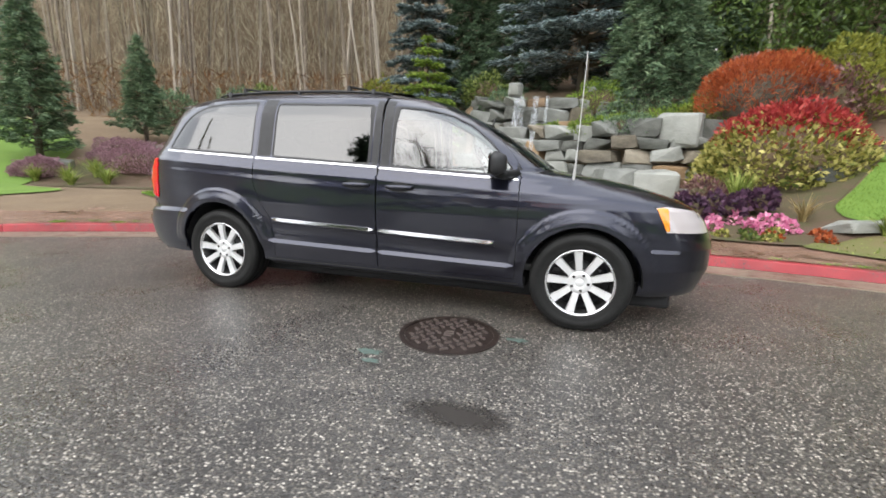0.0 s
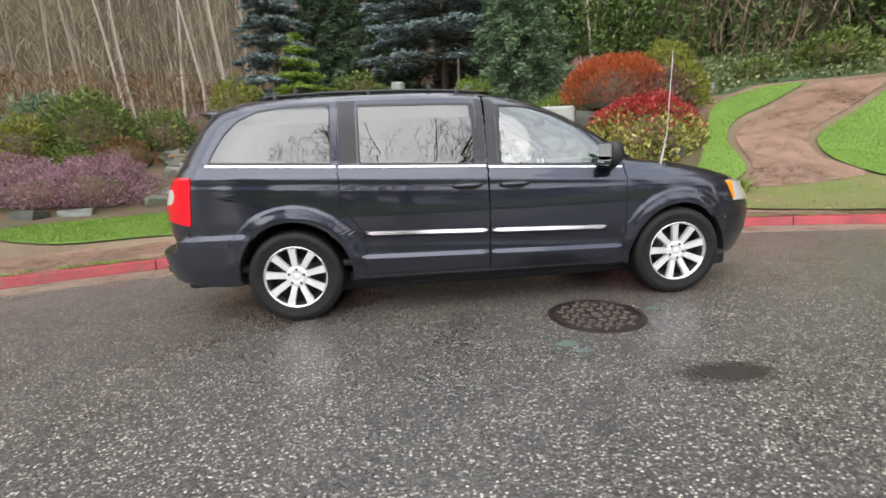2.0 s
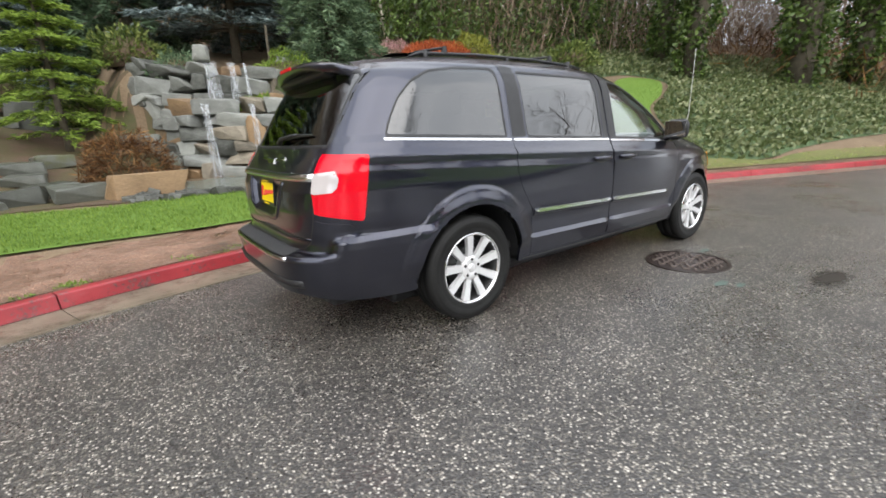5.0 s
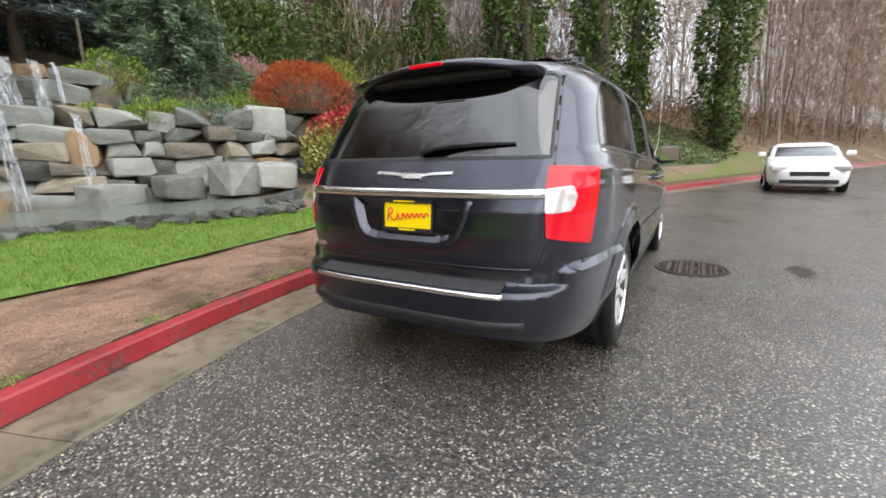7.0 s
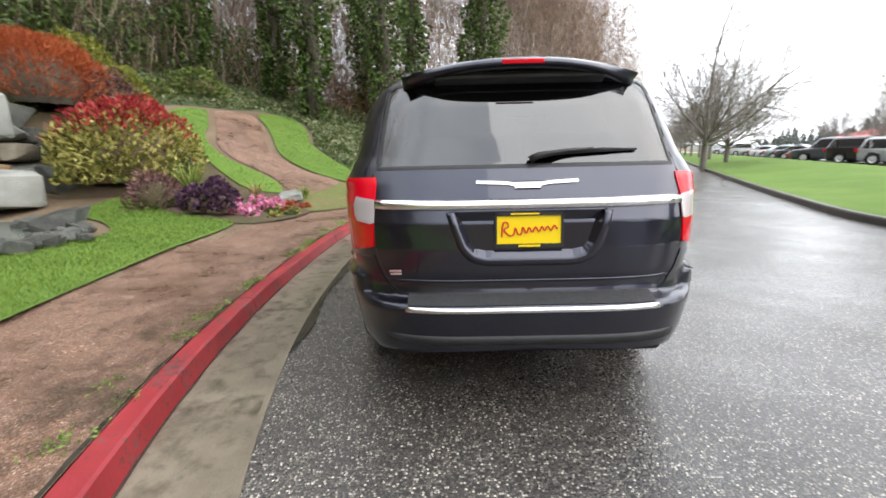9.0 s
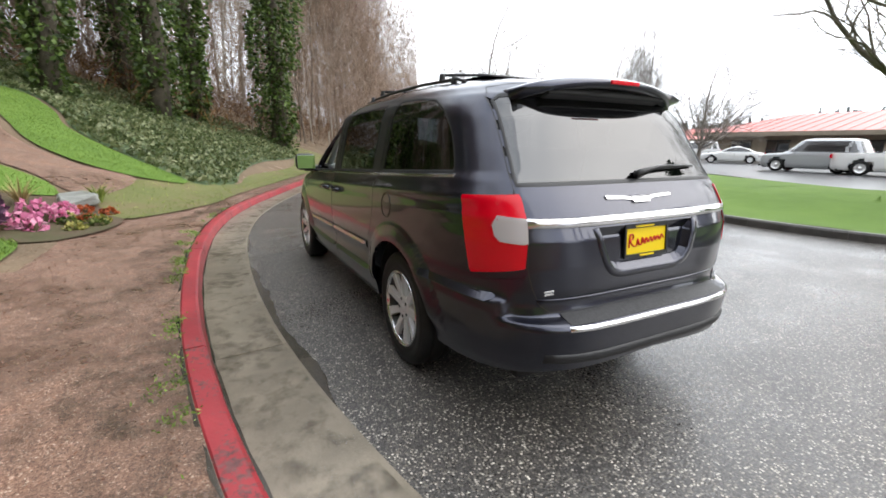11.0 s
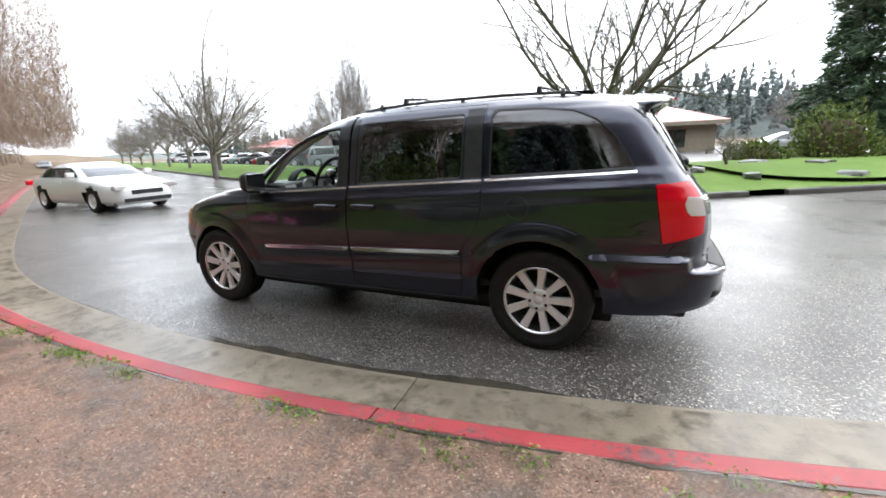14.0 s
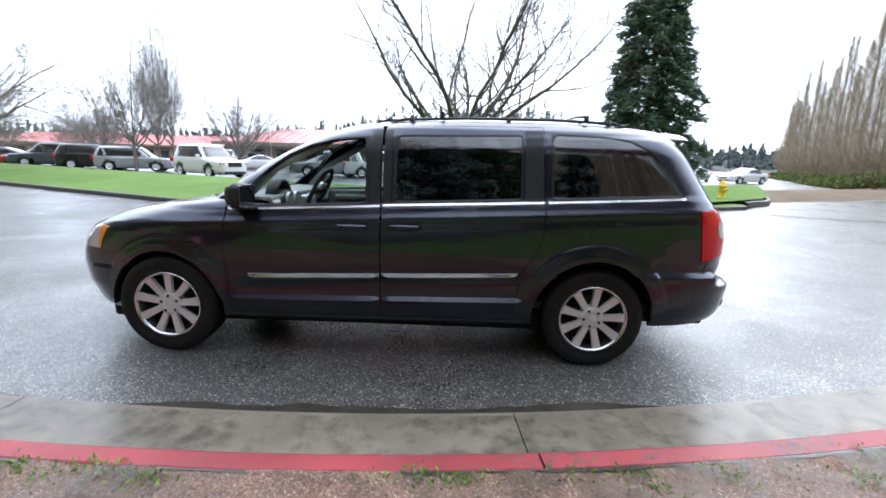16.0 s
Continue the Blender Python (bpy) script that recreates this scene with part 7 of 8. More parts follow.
conifer("lawn_conifer", 3.9, 1.15, FIR_MID, "small dark green conifer on the lawn", on_land(-14.0, 9.0, -0.1), 110, 60, 0.1, 0.1, 0.2, 12, 0.85, 0.25)
conifer("dark_fir", 11.0, 2.7, FIR_DARK, "tall dark fir at the edge of the wood", on_land(7.0, 19.5, -0.3), 150, 65, 0.4, 0.02, 0.4, 13, 0.7)
conifer("dark_fir", 12.0, 2.8, FIR_DARK, "tall dark fir at the edge of the wood", on_land(4.0, 22.0, -0.3), 150, 65, 0.4, 0.02, 0.4, 14, 0.7)

# garden lamp, pipe, sign and the small pavilion roof
lamp = thing("garden_lamp", "small white-faced garden floodlight on a post", "lamp", on_land(5.9, 14.4))
lz = 5.35 - land_at(5.9, 14.4)
part("post", tube([V(0, 0, -0.2), V(0, 0, lz)], 0.03, 8), BARK, lamp)
part("head", boxed((0, -0.05, lz), (0.2, 0.14, 0.2), 0.04), BLACK_TRIM, lamp)
part("lens", moved(revolve([(0.0, 0.0), (0.07, 0.0), (0.075, 0.02)], 16), pose(0, -0.13, lz, 0, 0, 180)), CLEAR_LENS, lamp)
tagged(new("post", mesh_of("post", *tube([V(1.65, 13.4, 2.6), V(1.67, 13.4, 5.0)], 0.045, 8), BARK)), "thin grey post beside the waterfall", "post")
sign = thing("garden_sign", "small pale sign board between the bushes", "sign", pose(8.27, 13.0, land_at(8.27, 13.0)))
sz = max(0.5, 3.6 - land_at(8.27, 13.0))
part("board", boxed((0, 0, sz), (0.55, 0.05, 0.32), 0.015, pose(0, 0, 0, -14, 0, 12)), plain("pale_board", (0.55, 0.56, 0.55), 0.6), sign)
part("post", tube([V(0, 0.05, -0.1), V(0, 0.05, sz - 0.1)], 0.04, 6), BARK, sign)
shrub("pink_weeping_shrub", "soft pink leafless weeping shrub above the bank", on_land(6.9, 13.6, -0.1), 1.5, 1.2, 4.95 - land_at(6.9, 13.6), leafy("dusty_pink_twigs", (0.2, 0.09, 0.09), (0.4, 0.21, 0.2), (0.6, 0.38, 0.36)), 5200, 0.16, 131, 0.25, width=0.12)
for k, (x, y, r, h, mt) in enumerate(((1.9, 10.7, 0.9, 0.55, FIR_GREEN), (3.0, 10.2, 1.0, 0.6, FIR_MID), (4.2, 10.9, 1.1, 0.8, FIR_GREEN), (5.4, 10.3, 0.9, 0.8, RHODO), (3.9, 12.4, 1.4, 1.1, FIR_MID), (5.4, 12.0, 1.2, 1.0, FIR_GREEN), (2.4, 11.9, 1.0, 0.7, FIR_MID),
                                         (0.6, 11.3, 0.6, 0.4, FIR_GREEN), (-1.2, 12.9, 0.9, 0.8, FIR_MID), (7.6, 12.4, 1.3, 0.9, RHODO))):
    shrub("bank_juniper", "low green spreading shrub on the bank above the wall", on_land(x, y, -0.1), r, r * 0.8, h, mt, 1900, 0.15, 140 + k, 0.3, width=0.2)["group"] = "shrubs on the bank"

for k, (x, y, r, h) in enumerate(((-9.6, 13.6, 1.3, 1.5), (-12.8, 11.2, 1.2, 1.3), (-7.4, 12.6, 0.8, 0.9), (-13.6, 13.5, 1.5, 1.8), (-3.6, 14.6, 1.0, 1.1), (-6.6, 9.6, 0.5, 0.5), (-10.8, 10.2, 0.8, 0.8), (-16.5, 12.5, 1.4, 1.5), (-2.2, 14.8, 1.1, 1.2))):
    shrub("bank_bush", "green broad-leaved bush on the bank", on_land(x, y, -0.1), r, r * 0.85, h, (RHODO, YEW_GOLD, RHODO, FIR_MID)[k % 4], 2400, 0.15, 160 + k, 0.3, width=0.42)["group"] = "bushes on the bank"

# ---- woods ----
def garden_place(q, smin, smax, xmin, xmax):
    for _ in range(80):
        x, y = q.uniform(xmin, xmax), q.uniform(-45, 60)
        s = float(beyond_kerb(x, y)[0])
        if smin < s < smax:
            return x, y, s
    return None


q = np.random.default_rng(77)
kinds = []
for k in range(7):
    a, b_ = branching(15 + 4 * q.random(), 0.34, 300 + k, depth=4, fork=0.62, trunk_r=0.06 + 0.035 * q.random(), kids=4, up=0.75, gnarl=0.16, seg=6)
    t = thing("alder_tree", "bare pale-barked alder in the winter wood", "tree", pose(0, 0, -300 - k * 20), group="bare wood")
    part("trunk", a, PALE_BARK, t, smooth=True)
    part("crown", b_, TWIG, t)
    kinds.append(t)
first = {}
count = 0
for smin, smax, x0, x1, n in ((18, 27, -32, -4, 90), (26, 40, -45, 0, 55), (15, 24, 7, 24, 34), (22, 34, 2, 34, 40), (6.5, 14, 26, 70, 40), (13, 24, 24, 75, 40), (2.8, 9, 27, 95, 50)):
    for _ in range(n):
        g = garden_place(q, smin, smax, x0, x1)
        if not g:
            continue
        x, y, s = g
        k = int(q.integers(0, len(kinds)))
        m_ = pose(x, y, land_at(x, y) - 0.1, q.normal() * 3, q.normal() * 3, q.uniform(0, 360)) @ Matrix.Scale(q.uniform(0.75, 1.15), 4)
        if k not in first:
            first[k] = True
            kinds[k].matrix_basis = m_
        else:
            c = copy_thing(kinds[k], m_)
            c.scale = m_.to_scale()
        count += 1

# undergrowth and the haze of twigs between the trunks
def haze(name, label, n, smin, smax, x0, x1, zlow, zhigh, L, w, material, seed, updir=1.2):
    q = np.random.default_rng(seed)
    X = q.uniform(x0, x1, n * 6)
    Y = q.uniform(-50, 55, n * 6)
    s = beyond_kerb(X, Y)
    m = (s > smin) & (s < smax)
    X, Y = X[m][:n], Y[m][:n]
    Z = land(X, Y) + zlow + (zhigh - zlow) * q.random(len(X)) ** 1.15
    d = q.normal(size=(len(X), 3)) * 0.5 + np.array([0, 0, updir])
    me = leaf_mesh(name, [blades(np.c_[X, Y, Z], d, L * (0.5 + q.random(len(X))), w, r=q)], material)
    tagged(new(name, me), label, "undergrowth", kind="stuff")


HAZE_TWIG = leafy("wood_haze_twigs", (0.22, 0.185, 0.12), (0.4, 0.35, 0.24), (0.58, 0.52, 0.38), 0.9)
HAZE_RED = leafy("wood_haze_reddish", (0.12, 0.078, 0.055), (0.235, 0.163, 0.118), (0.38, 0.295, 0.225), 0.9)
haze("brushwood", "tangle of bare brown twigs between the trunks", 110000, 19, 44, -60, 1, 0, 21, 1.2, 0.026, HAZE_TWIG, 1, 1.3)
haze("brushwood", "tangle of bare reddish twigs between the trunks", 80000, 18, 44, 0, 38, 0, 20, 1.2, 0.034, HAZE_RED, 2, 1.2)
haze("brushwood", "tangle of bare reddish twigs along the road", 120000, 3.6, 28, 23, 120, 0, 17, 1.2, 0.034, HAZE_RED, 3, 0.5)
haze("brushwood", "brown dead bracken and brush on the bank", 7000, 5.5, 16, 20, 60, 0, 1.6, 0.7, 0.05, BROWN_FERN, 4, 0.5)
haze("brushwood", "tangle of bare reddish twigs behind the ivy-clad trees", 45000, 13, 30, 12, 42, 0, 18, 1.7, 0.042, HAZE_RED, 7, 1.6)
haze("brushwood", "bare reddish crowns that reach over the far road", 90000, -3.6, 8, 30, 150, 3.4, 17, 1.2, 0.034, HAZE_RED, 8, 0.8)
haze("ferns", "green ferns and salal under the trees", 42000, 13.5, 24, 4, 24, 0, 3.2, 0.26, 0.1, IVY, 5, 0.3)
haze("brushwood", "brown brush at the edge of the wood", 9000, 15.5, 22, -34, -8, 0, 2.5, 0.8, 0.04, BROWN_FERN, 6, 0.6)


def ivy_tree(x, y, h, r, seed, lean=0.0, leaves=5200):
    q = np.random.default_rng(seed)
    ob = thing("ivy_tree", "tree trunk thickly clad in dark green ivy", "tree", on_land(x, y, -0.2), group="ivy-clad trees")
    pts = [V(lean * k + 0.15 * math.sin(k + seed), 0.1 * math.cos(2 * k), h * k / 6) for k in range(7)]
    part("trunk", tube(pts, [r * 0.32 * (1 - 0.09 * k) for k in range(7)], 8), BARK, ob, smooth=True)
    t = q.random(leaves) ** 0.9
    a = q.random(leaves) * 6.28
    lump = np.array([0.72 + 0.75 * noise.noise(V(math.cos(b) * 1.2, math.sin(b) * 1.2, u * 5 + 3 * seed)) + 0.5 * noise.noise(V(math.cos(b) * 2.5, math.sin(b) * 2.5, u * 14 + seed)) for u, b in zip(t, a)])
    lump = np.clip(lump, 0.12, 1.6)
    keep_ = lump > 0.42
    t, a, lump = t[keep_], a[keep_], lump[keep_]
    leaves = len(t)
    rr = r * lump * (0.5 + 0.5 * q.random(leaves) ** 0.5) * (0.65 + 0.9 * t * (1.25 - t))
    cx = np.interp(t * 6, range(7), [p.x for p in pts])
    cy = np.interp(t * 6, range(7), [p.y for p in pts])
    P = np.c_[cx + rr * np.cos(a), cy + rr * np.sin(a), t * h]
    d = np.c_[np.cos(a), np.sin(a), 0 * a] + q.normal(size=(leaves, 3)) * 0.6 + np.array([0, 0, -0.3])
    part("ivy", leaf_mesh("ivy", [blades(P, d, 0.16 + 0.14 * q.random(leaves), 0.15, r=q)], IVY), None, ob)
    up_, tw = branching(h * 0.7, 0.4, seed, depth=4, fork=0.4, trunk_r=0.1, kids=3, up=0.4)
    part("crown", moved(joined([up_, tw]), pose(pts[-1].x, pts[-1].y, h * 0.82)), TWIG, ob)
    return ob


ivy_tree(23.6, -1.9, 11.5, 1.45, 1, leaves=7500)
ivy_tree(20.4, 3.6, 12.0, 1.5, 2, 0.05)
ivy_tree(22.8, 2.2, 11.0, 1.0, 3)
ivy_tree(17.6, 6.6, 11.0, 1.3, 4)
ivy_tree(19.5, 9.0, 12.0, 1.1, 5)
ivy_tree(16.6, 11.8, 11.0, 1.2, 6)
ivy_tree(13.6, 15.6, 11.0, 1.1, 7)
ivy_tree(10.4, 17.6, 11.0, 1.2, 8)
ivy_tree(26.5, 5.5, 12.0, 1.4, 9)
pole = thing("verge_post", "thin pale post with a low bench beside the road", "post", on_land(22.3, -4.4))
part("pole", tube([V(0, 0, -0.1), V(0, 0, 1.9)], 0.045, 6), PALE_BARK, pole)
bench = thing("bench", "low pale wooden bench on the verge", "bench", on_land(23.4, -4.9, 0, -20))
part("seat", boxed((0, 0, 0.45), (1.5, 0.4, 0.06), 0.01), PALE_BARK, bench)
for x in (-0.6, 0.6):
    part("leg", boxed((x, 0, 0.2), (0.1, 0.35, 0.44), 0.01), PALE_BARK, bench)

# ---- across the road: parking, buildings, street trees, cars ----
lot = loop_through([(-9, -18.6), (-4, -17.9), (2, -17.5), (8, -18.2), (16, -21), (30, -26.8), (60, -39.3), (110, -61), (110, -90), (20, -75), (-14, -60), (-16, -34), (-11.5, -22)], 1.0)
us, vs = np.arange(-18, 114, 1.2), np.arange(-92, -15, 1.2)
tagged(new("parking_lot", draped("parking_lot", us, vs, lot, LOT_ASPHALT, 0.07)), "wet dark asphalt parking lot", "parking lot", kind="structure")
side_road = loop_through([(-10.4, -9.9), (-11.6, -12.5), (-12.7, -14.0), (-13.2, -17.8), (-16.5, -26), (-22, -38), (-36, -66), (-56, -108), (-76, -108), (-50, -66), (-33, -38), (-27, -24), (-23, -14), (-17, -8.6)], 1.0)
us, vs = np.arange(-95, -10, 0.8), np.arange(-112, -6, 0.8)
p_, q_ = trimmed_grid(us, vs, side_road)
tagged(new("side_road", mesh_of("side_road", np.c_[p_, 0.012 + 0 * p_[:, 0]], q_, ASPHALT, True)), "wet grey side road that leads away", "road", kind="structure")
island = loop_through([(-11.8, -13.0), (-8.5, -10.9), (-6, -10.2), (-4, -11), (-3.5, -14), (-7, -17), (-9, -18.2), (-11, -21.5), (-15.5, -24.2), (-18.3, -23.8), (-15.8, -18.6), (-14.2, -15.9), (-13.2, -14.2)], 0.4)
us, vs = np.arange(-20, -2, 0.4), np.arange(-26, -9, 0.4)
tagged(new("lawn_island", draped("lawn_island", us, vs, island, LAWN, 0.11)), "bright green lawn round the big conifer", "lawn", kind="structure")
corner_line = curve_through([(-11.2, -12.2), (-12.5, -13.1), (-13.4, -14.2), (-14.4, -15.9), (-16.0, -18.6), (-18.6, -24)], 0.2)
kv, kf = [], []
for i, (x, y) in enumerate(corner_line):
    t = corner_line[min(i + 1, len(corner_line) - 1)] - corner_line[max(i - 1, 0)]
    t = t / np.linalg.norm(t)
    for o, z in ((0.0, -0.05), (0.02, 0.15), (0.14, 0.16), (0.16, -0.05)):
        kv.append((x - t[1] * o, y + t[0] * o, z + 0.06))
for i in range(len(corner_line) - 1):
    kf += [(i * 4 + j, i * 4 + j + 1, i * 4 + 5 + j, i * 4 + 4 + j) for j in range(3)]
part("kerb_stone", rounded_bm((kv, kf)), GREY_KERB, far_kerb)


def building(name, label, x0, x1, y0, y1, eave, ridge, base, hip=4.0, over=0.9):
    ob = thing(name, label, "building")
    wall_m = bpy.data.materials.get("tan_wall") or mottled("tan_wall", [(0.3, (0.2, 0.165, 0.12)), (0.7, (0.3, 0.255, 0.195))], 2.0, 0.85, 30.0, 0.2)
    roof_m = bpy.data.materials.get("red_metal_roof") or mottled("red_metal_roof", [(0.3, (0.42, 0.07, 0.05)), (0.7, (0.55, 0.11, 0.085))], 1.0, 0.32, 12.0, 0.1)
    part("wall", boxed(((x0 + x1) / 2, (y0 + y1) / 2, (base + eave) / 2), (x1 - x0, y1 - y0, eave - base)), wall_m, ob)
    ym = (y0 + y1) / 2
    a, b_, c, d = x0 - over, x1 + over, y0 - over, y1 + over
    v = [V(a, d, eave), V(b_, d, eave), V(b_, c, eave), V(a, c, eave), V(x0 + hip, ym, ridge), V(x1 - hip, ym, ridge)]
    v += [w - V(0, 0, 0.3) for w in v[:4]]
    f = [(0, 4, 5, 1), (1, 5, 2), (2, 5, 4, 3), (3, 4, 0), (0, 1, 7, 6), (1, 2, 8, 7), (2, 3, 9, 8), (3, 0, 6, 9), (6, 7, 8, 9)]
    roof = part("roof", rounded_bm((v, f)), roof_m, ob, "red standing-seam metal roof")
    n = int((x1 - x0) / 0.9)
    for k in range(n + 1):
        x = a + (b_ - a) * k / n
        t = min(1.0, (x - a) / (hip + over), (b_ - x) / (hip + over))
        part("roof_seam", tube([V(x, d, eave + 0.02), V(x, d + (ym - d) * t, eave + (ridge - eave) * t + 0.02)], 0.03, 3, False), roof_m, roof)
    part("fascia", boxed(((x0 + x1) / 2, y1 + over + 0.02, eave - 0.18), (x1 - x0 + 2 * over, 0.06, 0.36)), wall_m, ob)
    k = 0
    x = x0 + 2.4
    while x < x1 - 2.5:
        w = part("window", boxed((x + 0.9, y1 + 0.01, base + 1.35), (1.8, 0.08, 1.5)), CAR_GLASS, ob)
        part("window_frame", boxed((x + 0.9, y1 + 0.03, base + 2.12), (1.95, 0.1, 0.08)), BLACK_TRIM, w)
        part("mullion", boxed((x + 0.9, y1 + 0.04, base + 1.35), (0.06, 0.1, 1.5)), BLACK_TRIM, w)
        x += 3.1
        k += 1
    return ob


building("office_building", "low tan office building with a red metal roof", -7.5, 24, -58, -43, 2.65, 4.5, -0.25)
building("office_building", "long low building with a red metal roof beyond the lot", 30, 90, -94, -80, 2.6, 4.7, -0.6)
building("office_building", "long low building with a red metal roof beyond the lot", -4, 24, -96, -82, 2.6, 4.9, -0.6)
ware = thing("warehouse", "pale grey warehouse wall behind the bare poplars", "building")
part("wall", boxed((-78, -48, 4), (16, 30, 9)), mottled("grey_cladding", [(0.3, (0.35, 0.36, 0.38)), (0.7, (0.48, 0.49, 0.5))], 1.0, 0.7, 20.0), ware)

# street trees
a_, b_ = limbed_tree(1008, 1.7, 0.22, 9, 6.4, (14, 66), least=0.0055)
maple = thing("street_tree", "big bare maple with mossy spreading limbs on the verge", "tree", on_land(-0.65, -12.6, -0.05, 200))
part("trunk", a_, DARK_TWIG, maple, smooth=True)
part("crown", b_, DARK_TWIG, maple)
a_, b_ = limbed_tree(1101, 2.2, 0.17, 13, 5.8, (22, 82), leader=True, least=0.006, sides=(13, 9, 5), rise=0.05)
st = thing("street_tree", "bare grey-brown street tree on the far verge", "tree", on_land(21.0, -14.4, -0.05, 40), group="street trees")
part("trunk", a_, GREY_TWIG, st, smooth=True)
part("crown", b_, GREY_TWIG, st)
for k, x in enumerate((31.0, 40.5, 50, 60, 70, 81, 93)):
    i = int(np.argmin(np.abs(KERB[:, 0] - x)))
    p = KERB[i] - KERB_SIDE[i] * (ROAD + 1.9)
    copy_thing(st, on_land(p[0], p[1], -0.05, 67 * k)).scale = (0.86 - 0.06 * (k % 3), 0.86 - 0.06 * (k % 3), 0.68 + 0.09 * (k % 4))
for k, (x, y, w, h) in enumerate(((15.3, -28.4, 0.78, 0.82), (21.9, -26.8, 0.6, 1.1), (21.8, -29.2, 0.4, 1.35), (21.2, -30.0, 0.36, 1.4), (30, -34, 0.7, 0.8), (44, -52, 0.75, 0.95), (52, -56, 0.7, 0.9),
                                  (12, -62, 0.75, 0.95), (-26, -62, 0.8, 1.0), (66, -60, 0.75, 0.95), (-20, -70, 0.75, 0.95))):
    copy_thing(st, on_land(x, y, -0.1, 50 * k + 20)).scale = (w, w, h)
# poplars in a row beside the side road
pop = thing("poplar", "tall bare brown poplar in a close row", "tree", on_land(-72, -95, -0.1), group="row of poplars")
part("trunk", tube([V(0, 0, -0.2), V(0.1, 0, 5), V(0, 0.1, 10), V(0, 0, 15)], [0.16, 0.12, 0.07, 0.02], 6), GREY_TWIG, pop, smooth=True)
q = np.random.default_rng(1201)
tt, aa = q.random(3000) ** 1.5, q.random(3000) * 6.28
rr = (0.1 + 2.5 * (1 - tt) ** 1.25 * np.clip(tt * 6, 0.3, 1)) * q.random(3000) ** 0.6
part("crown", leaf_mesh("crown", [blades(np.c_[rr * np.cos(aa), rr * np.sin(aa), 1.2 + 14.2 * tt], np.c_[0.55 * np.cos(aa), 0.55 * np.sin(aa), 1 + 0 * aa] + q.normal(size=(3000, 3)) * 0.3, 1.2, 0.016, r=q)], leafy("poplar_twigs", (0.12, 0.1, 0.06), (0.23, 0.19, 0.125), (0.36, 0.305, 0.22), 0.9)), None, pop)
for k in range(34):
    t = k / 33
    c = copy_thing(pop, on_land(-70 + 38 * t + 1.2 * math.sin(3 * k), -92 + 67 * t, -0.1, 80 * k))
    c.scale = (1.2, 1.2, 0.92 + 0.2 * math.sin(5 * k) + 0.12 * t)
hq = np.random.default_rng(5)
for k in range(12):
    shrub("hedge_bush", "clipped green hedge bush beside the side road", on_land(-29 - 1.55 * k, -27 - 3.0 * k), 1.35, 0.9, 1.0, RHODO, 700, 0.22, 700 + k)["group"] = "hedge bushes"
conifer("big_conifer", 14.0, 3.5, FIR_DARK, "big dense dark green conifer on the lawn island", on_land(-11.6, -22.8, -0.2), 190, 95, 0.35, 0.1, 0.5, 15, 0.62)
shrub("lawn_rhododendron", "open yellow-green rhododendron on the lawn island", on_land(-8.0, -16.2), 1.3, 1.2, 1.9, RHODO, 2600, 0.16, 710, 0.3)
shrub("lawn_shrub", "low green shrub among the stones", on_land(-5.6, -15.2), 1.0, 0.8, 0.8, RHODO, 1300, 0.14, 711, 0.3)
bare_tree("small_maple", "small gnarled bare maple on the lawn", on_land(-4.4, -12.2), 2.2, 0.6, 1303, DARK_TWIG, GREY_TWIG, depth=5, fork=0.3, trunk_r=0.06, kids=3, up=0.1, gnarl=0.5)
q = np.random.default_rng(88)
for k in range(16):
    x, y = -1.5 - 6.0 * q.random(), -10.3 - 1.2 * q.random() - (2.5 if k % 2 else 0)
    s = q.uniform(0.35, 0.95)
    tagged(rock_at(x, y, land_at(x, y) + s * 0.08, s, s * 0.7, s * 0.35, q.uniform(0, 180), k, name="boulder"), "flat grey stone set in the lawn", "boulder", group="lawn stones")
tuft("grass_tuft", "dry brown grass tuft by the lawn stones", on_land(-2.6, -10.3), 60, 0.5, DEAD_GRASS, 31, 0.01, 0.8)

# wooded hills far off, greyed in colour for the haze of distance
hills = []
q = np.random.default_rng(91)
for k in range(1100):
    t = q.random()
    x = -230 + 480 * t
    row = q.random()
    y = -165 - 60 * row
    high = math.exp(-(((x + 10) / 62) ** 2))
    z = -0.5 + 22 * row * (0.28 + 0.72 * high) + 1.5 * q.random()
    h = (5 + 11 * q.random() ** 2.0) * (0.55 + 0.45 * high)
    r = h * q.uniform(0.16, 0.26)
    n = 60
    tt = q.random(n)
    aa = q.random(n) * 6.28
    rr = r * (1 - tt) * (0.6 + 0.5 * q.random(n))
    P = np.c_[x + rr * np.cos(aa), y + rr * np.sin(aa), z + tt * h]
    d = np.c_[np.cos(aa), np.sin(aa), -0.6 + 0 * aa]
    hills.append(blades(P, d, 2.2 * (1 - 0.6 * tt), 1.3, r=q))
tagged(new("hill_trees", leaf_mesh("hill_trees", hills, FAR_TREES)), "misty wooded hillside of conifers far off", "trees", kind="stuff")
hx, hy = np.linspace(-420, 420, 60), np.linspace(-300, -140, 12)
HX, HY = np.meshgrid(hx, hy, indexing="ij")
HZ = -2 + 22 * ease(-160, -228, HY) * (0.28 + 0.72 * np.exp(-(((HX + 10) / 62) ** 2)))
hi, hj = np.meshgrid(np.arange(59), np.arange(11), indexing="ij")
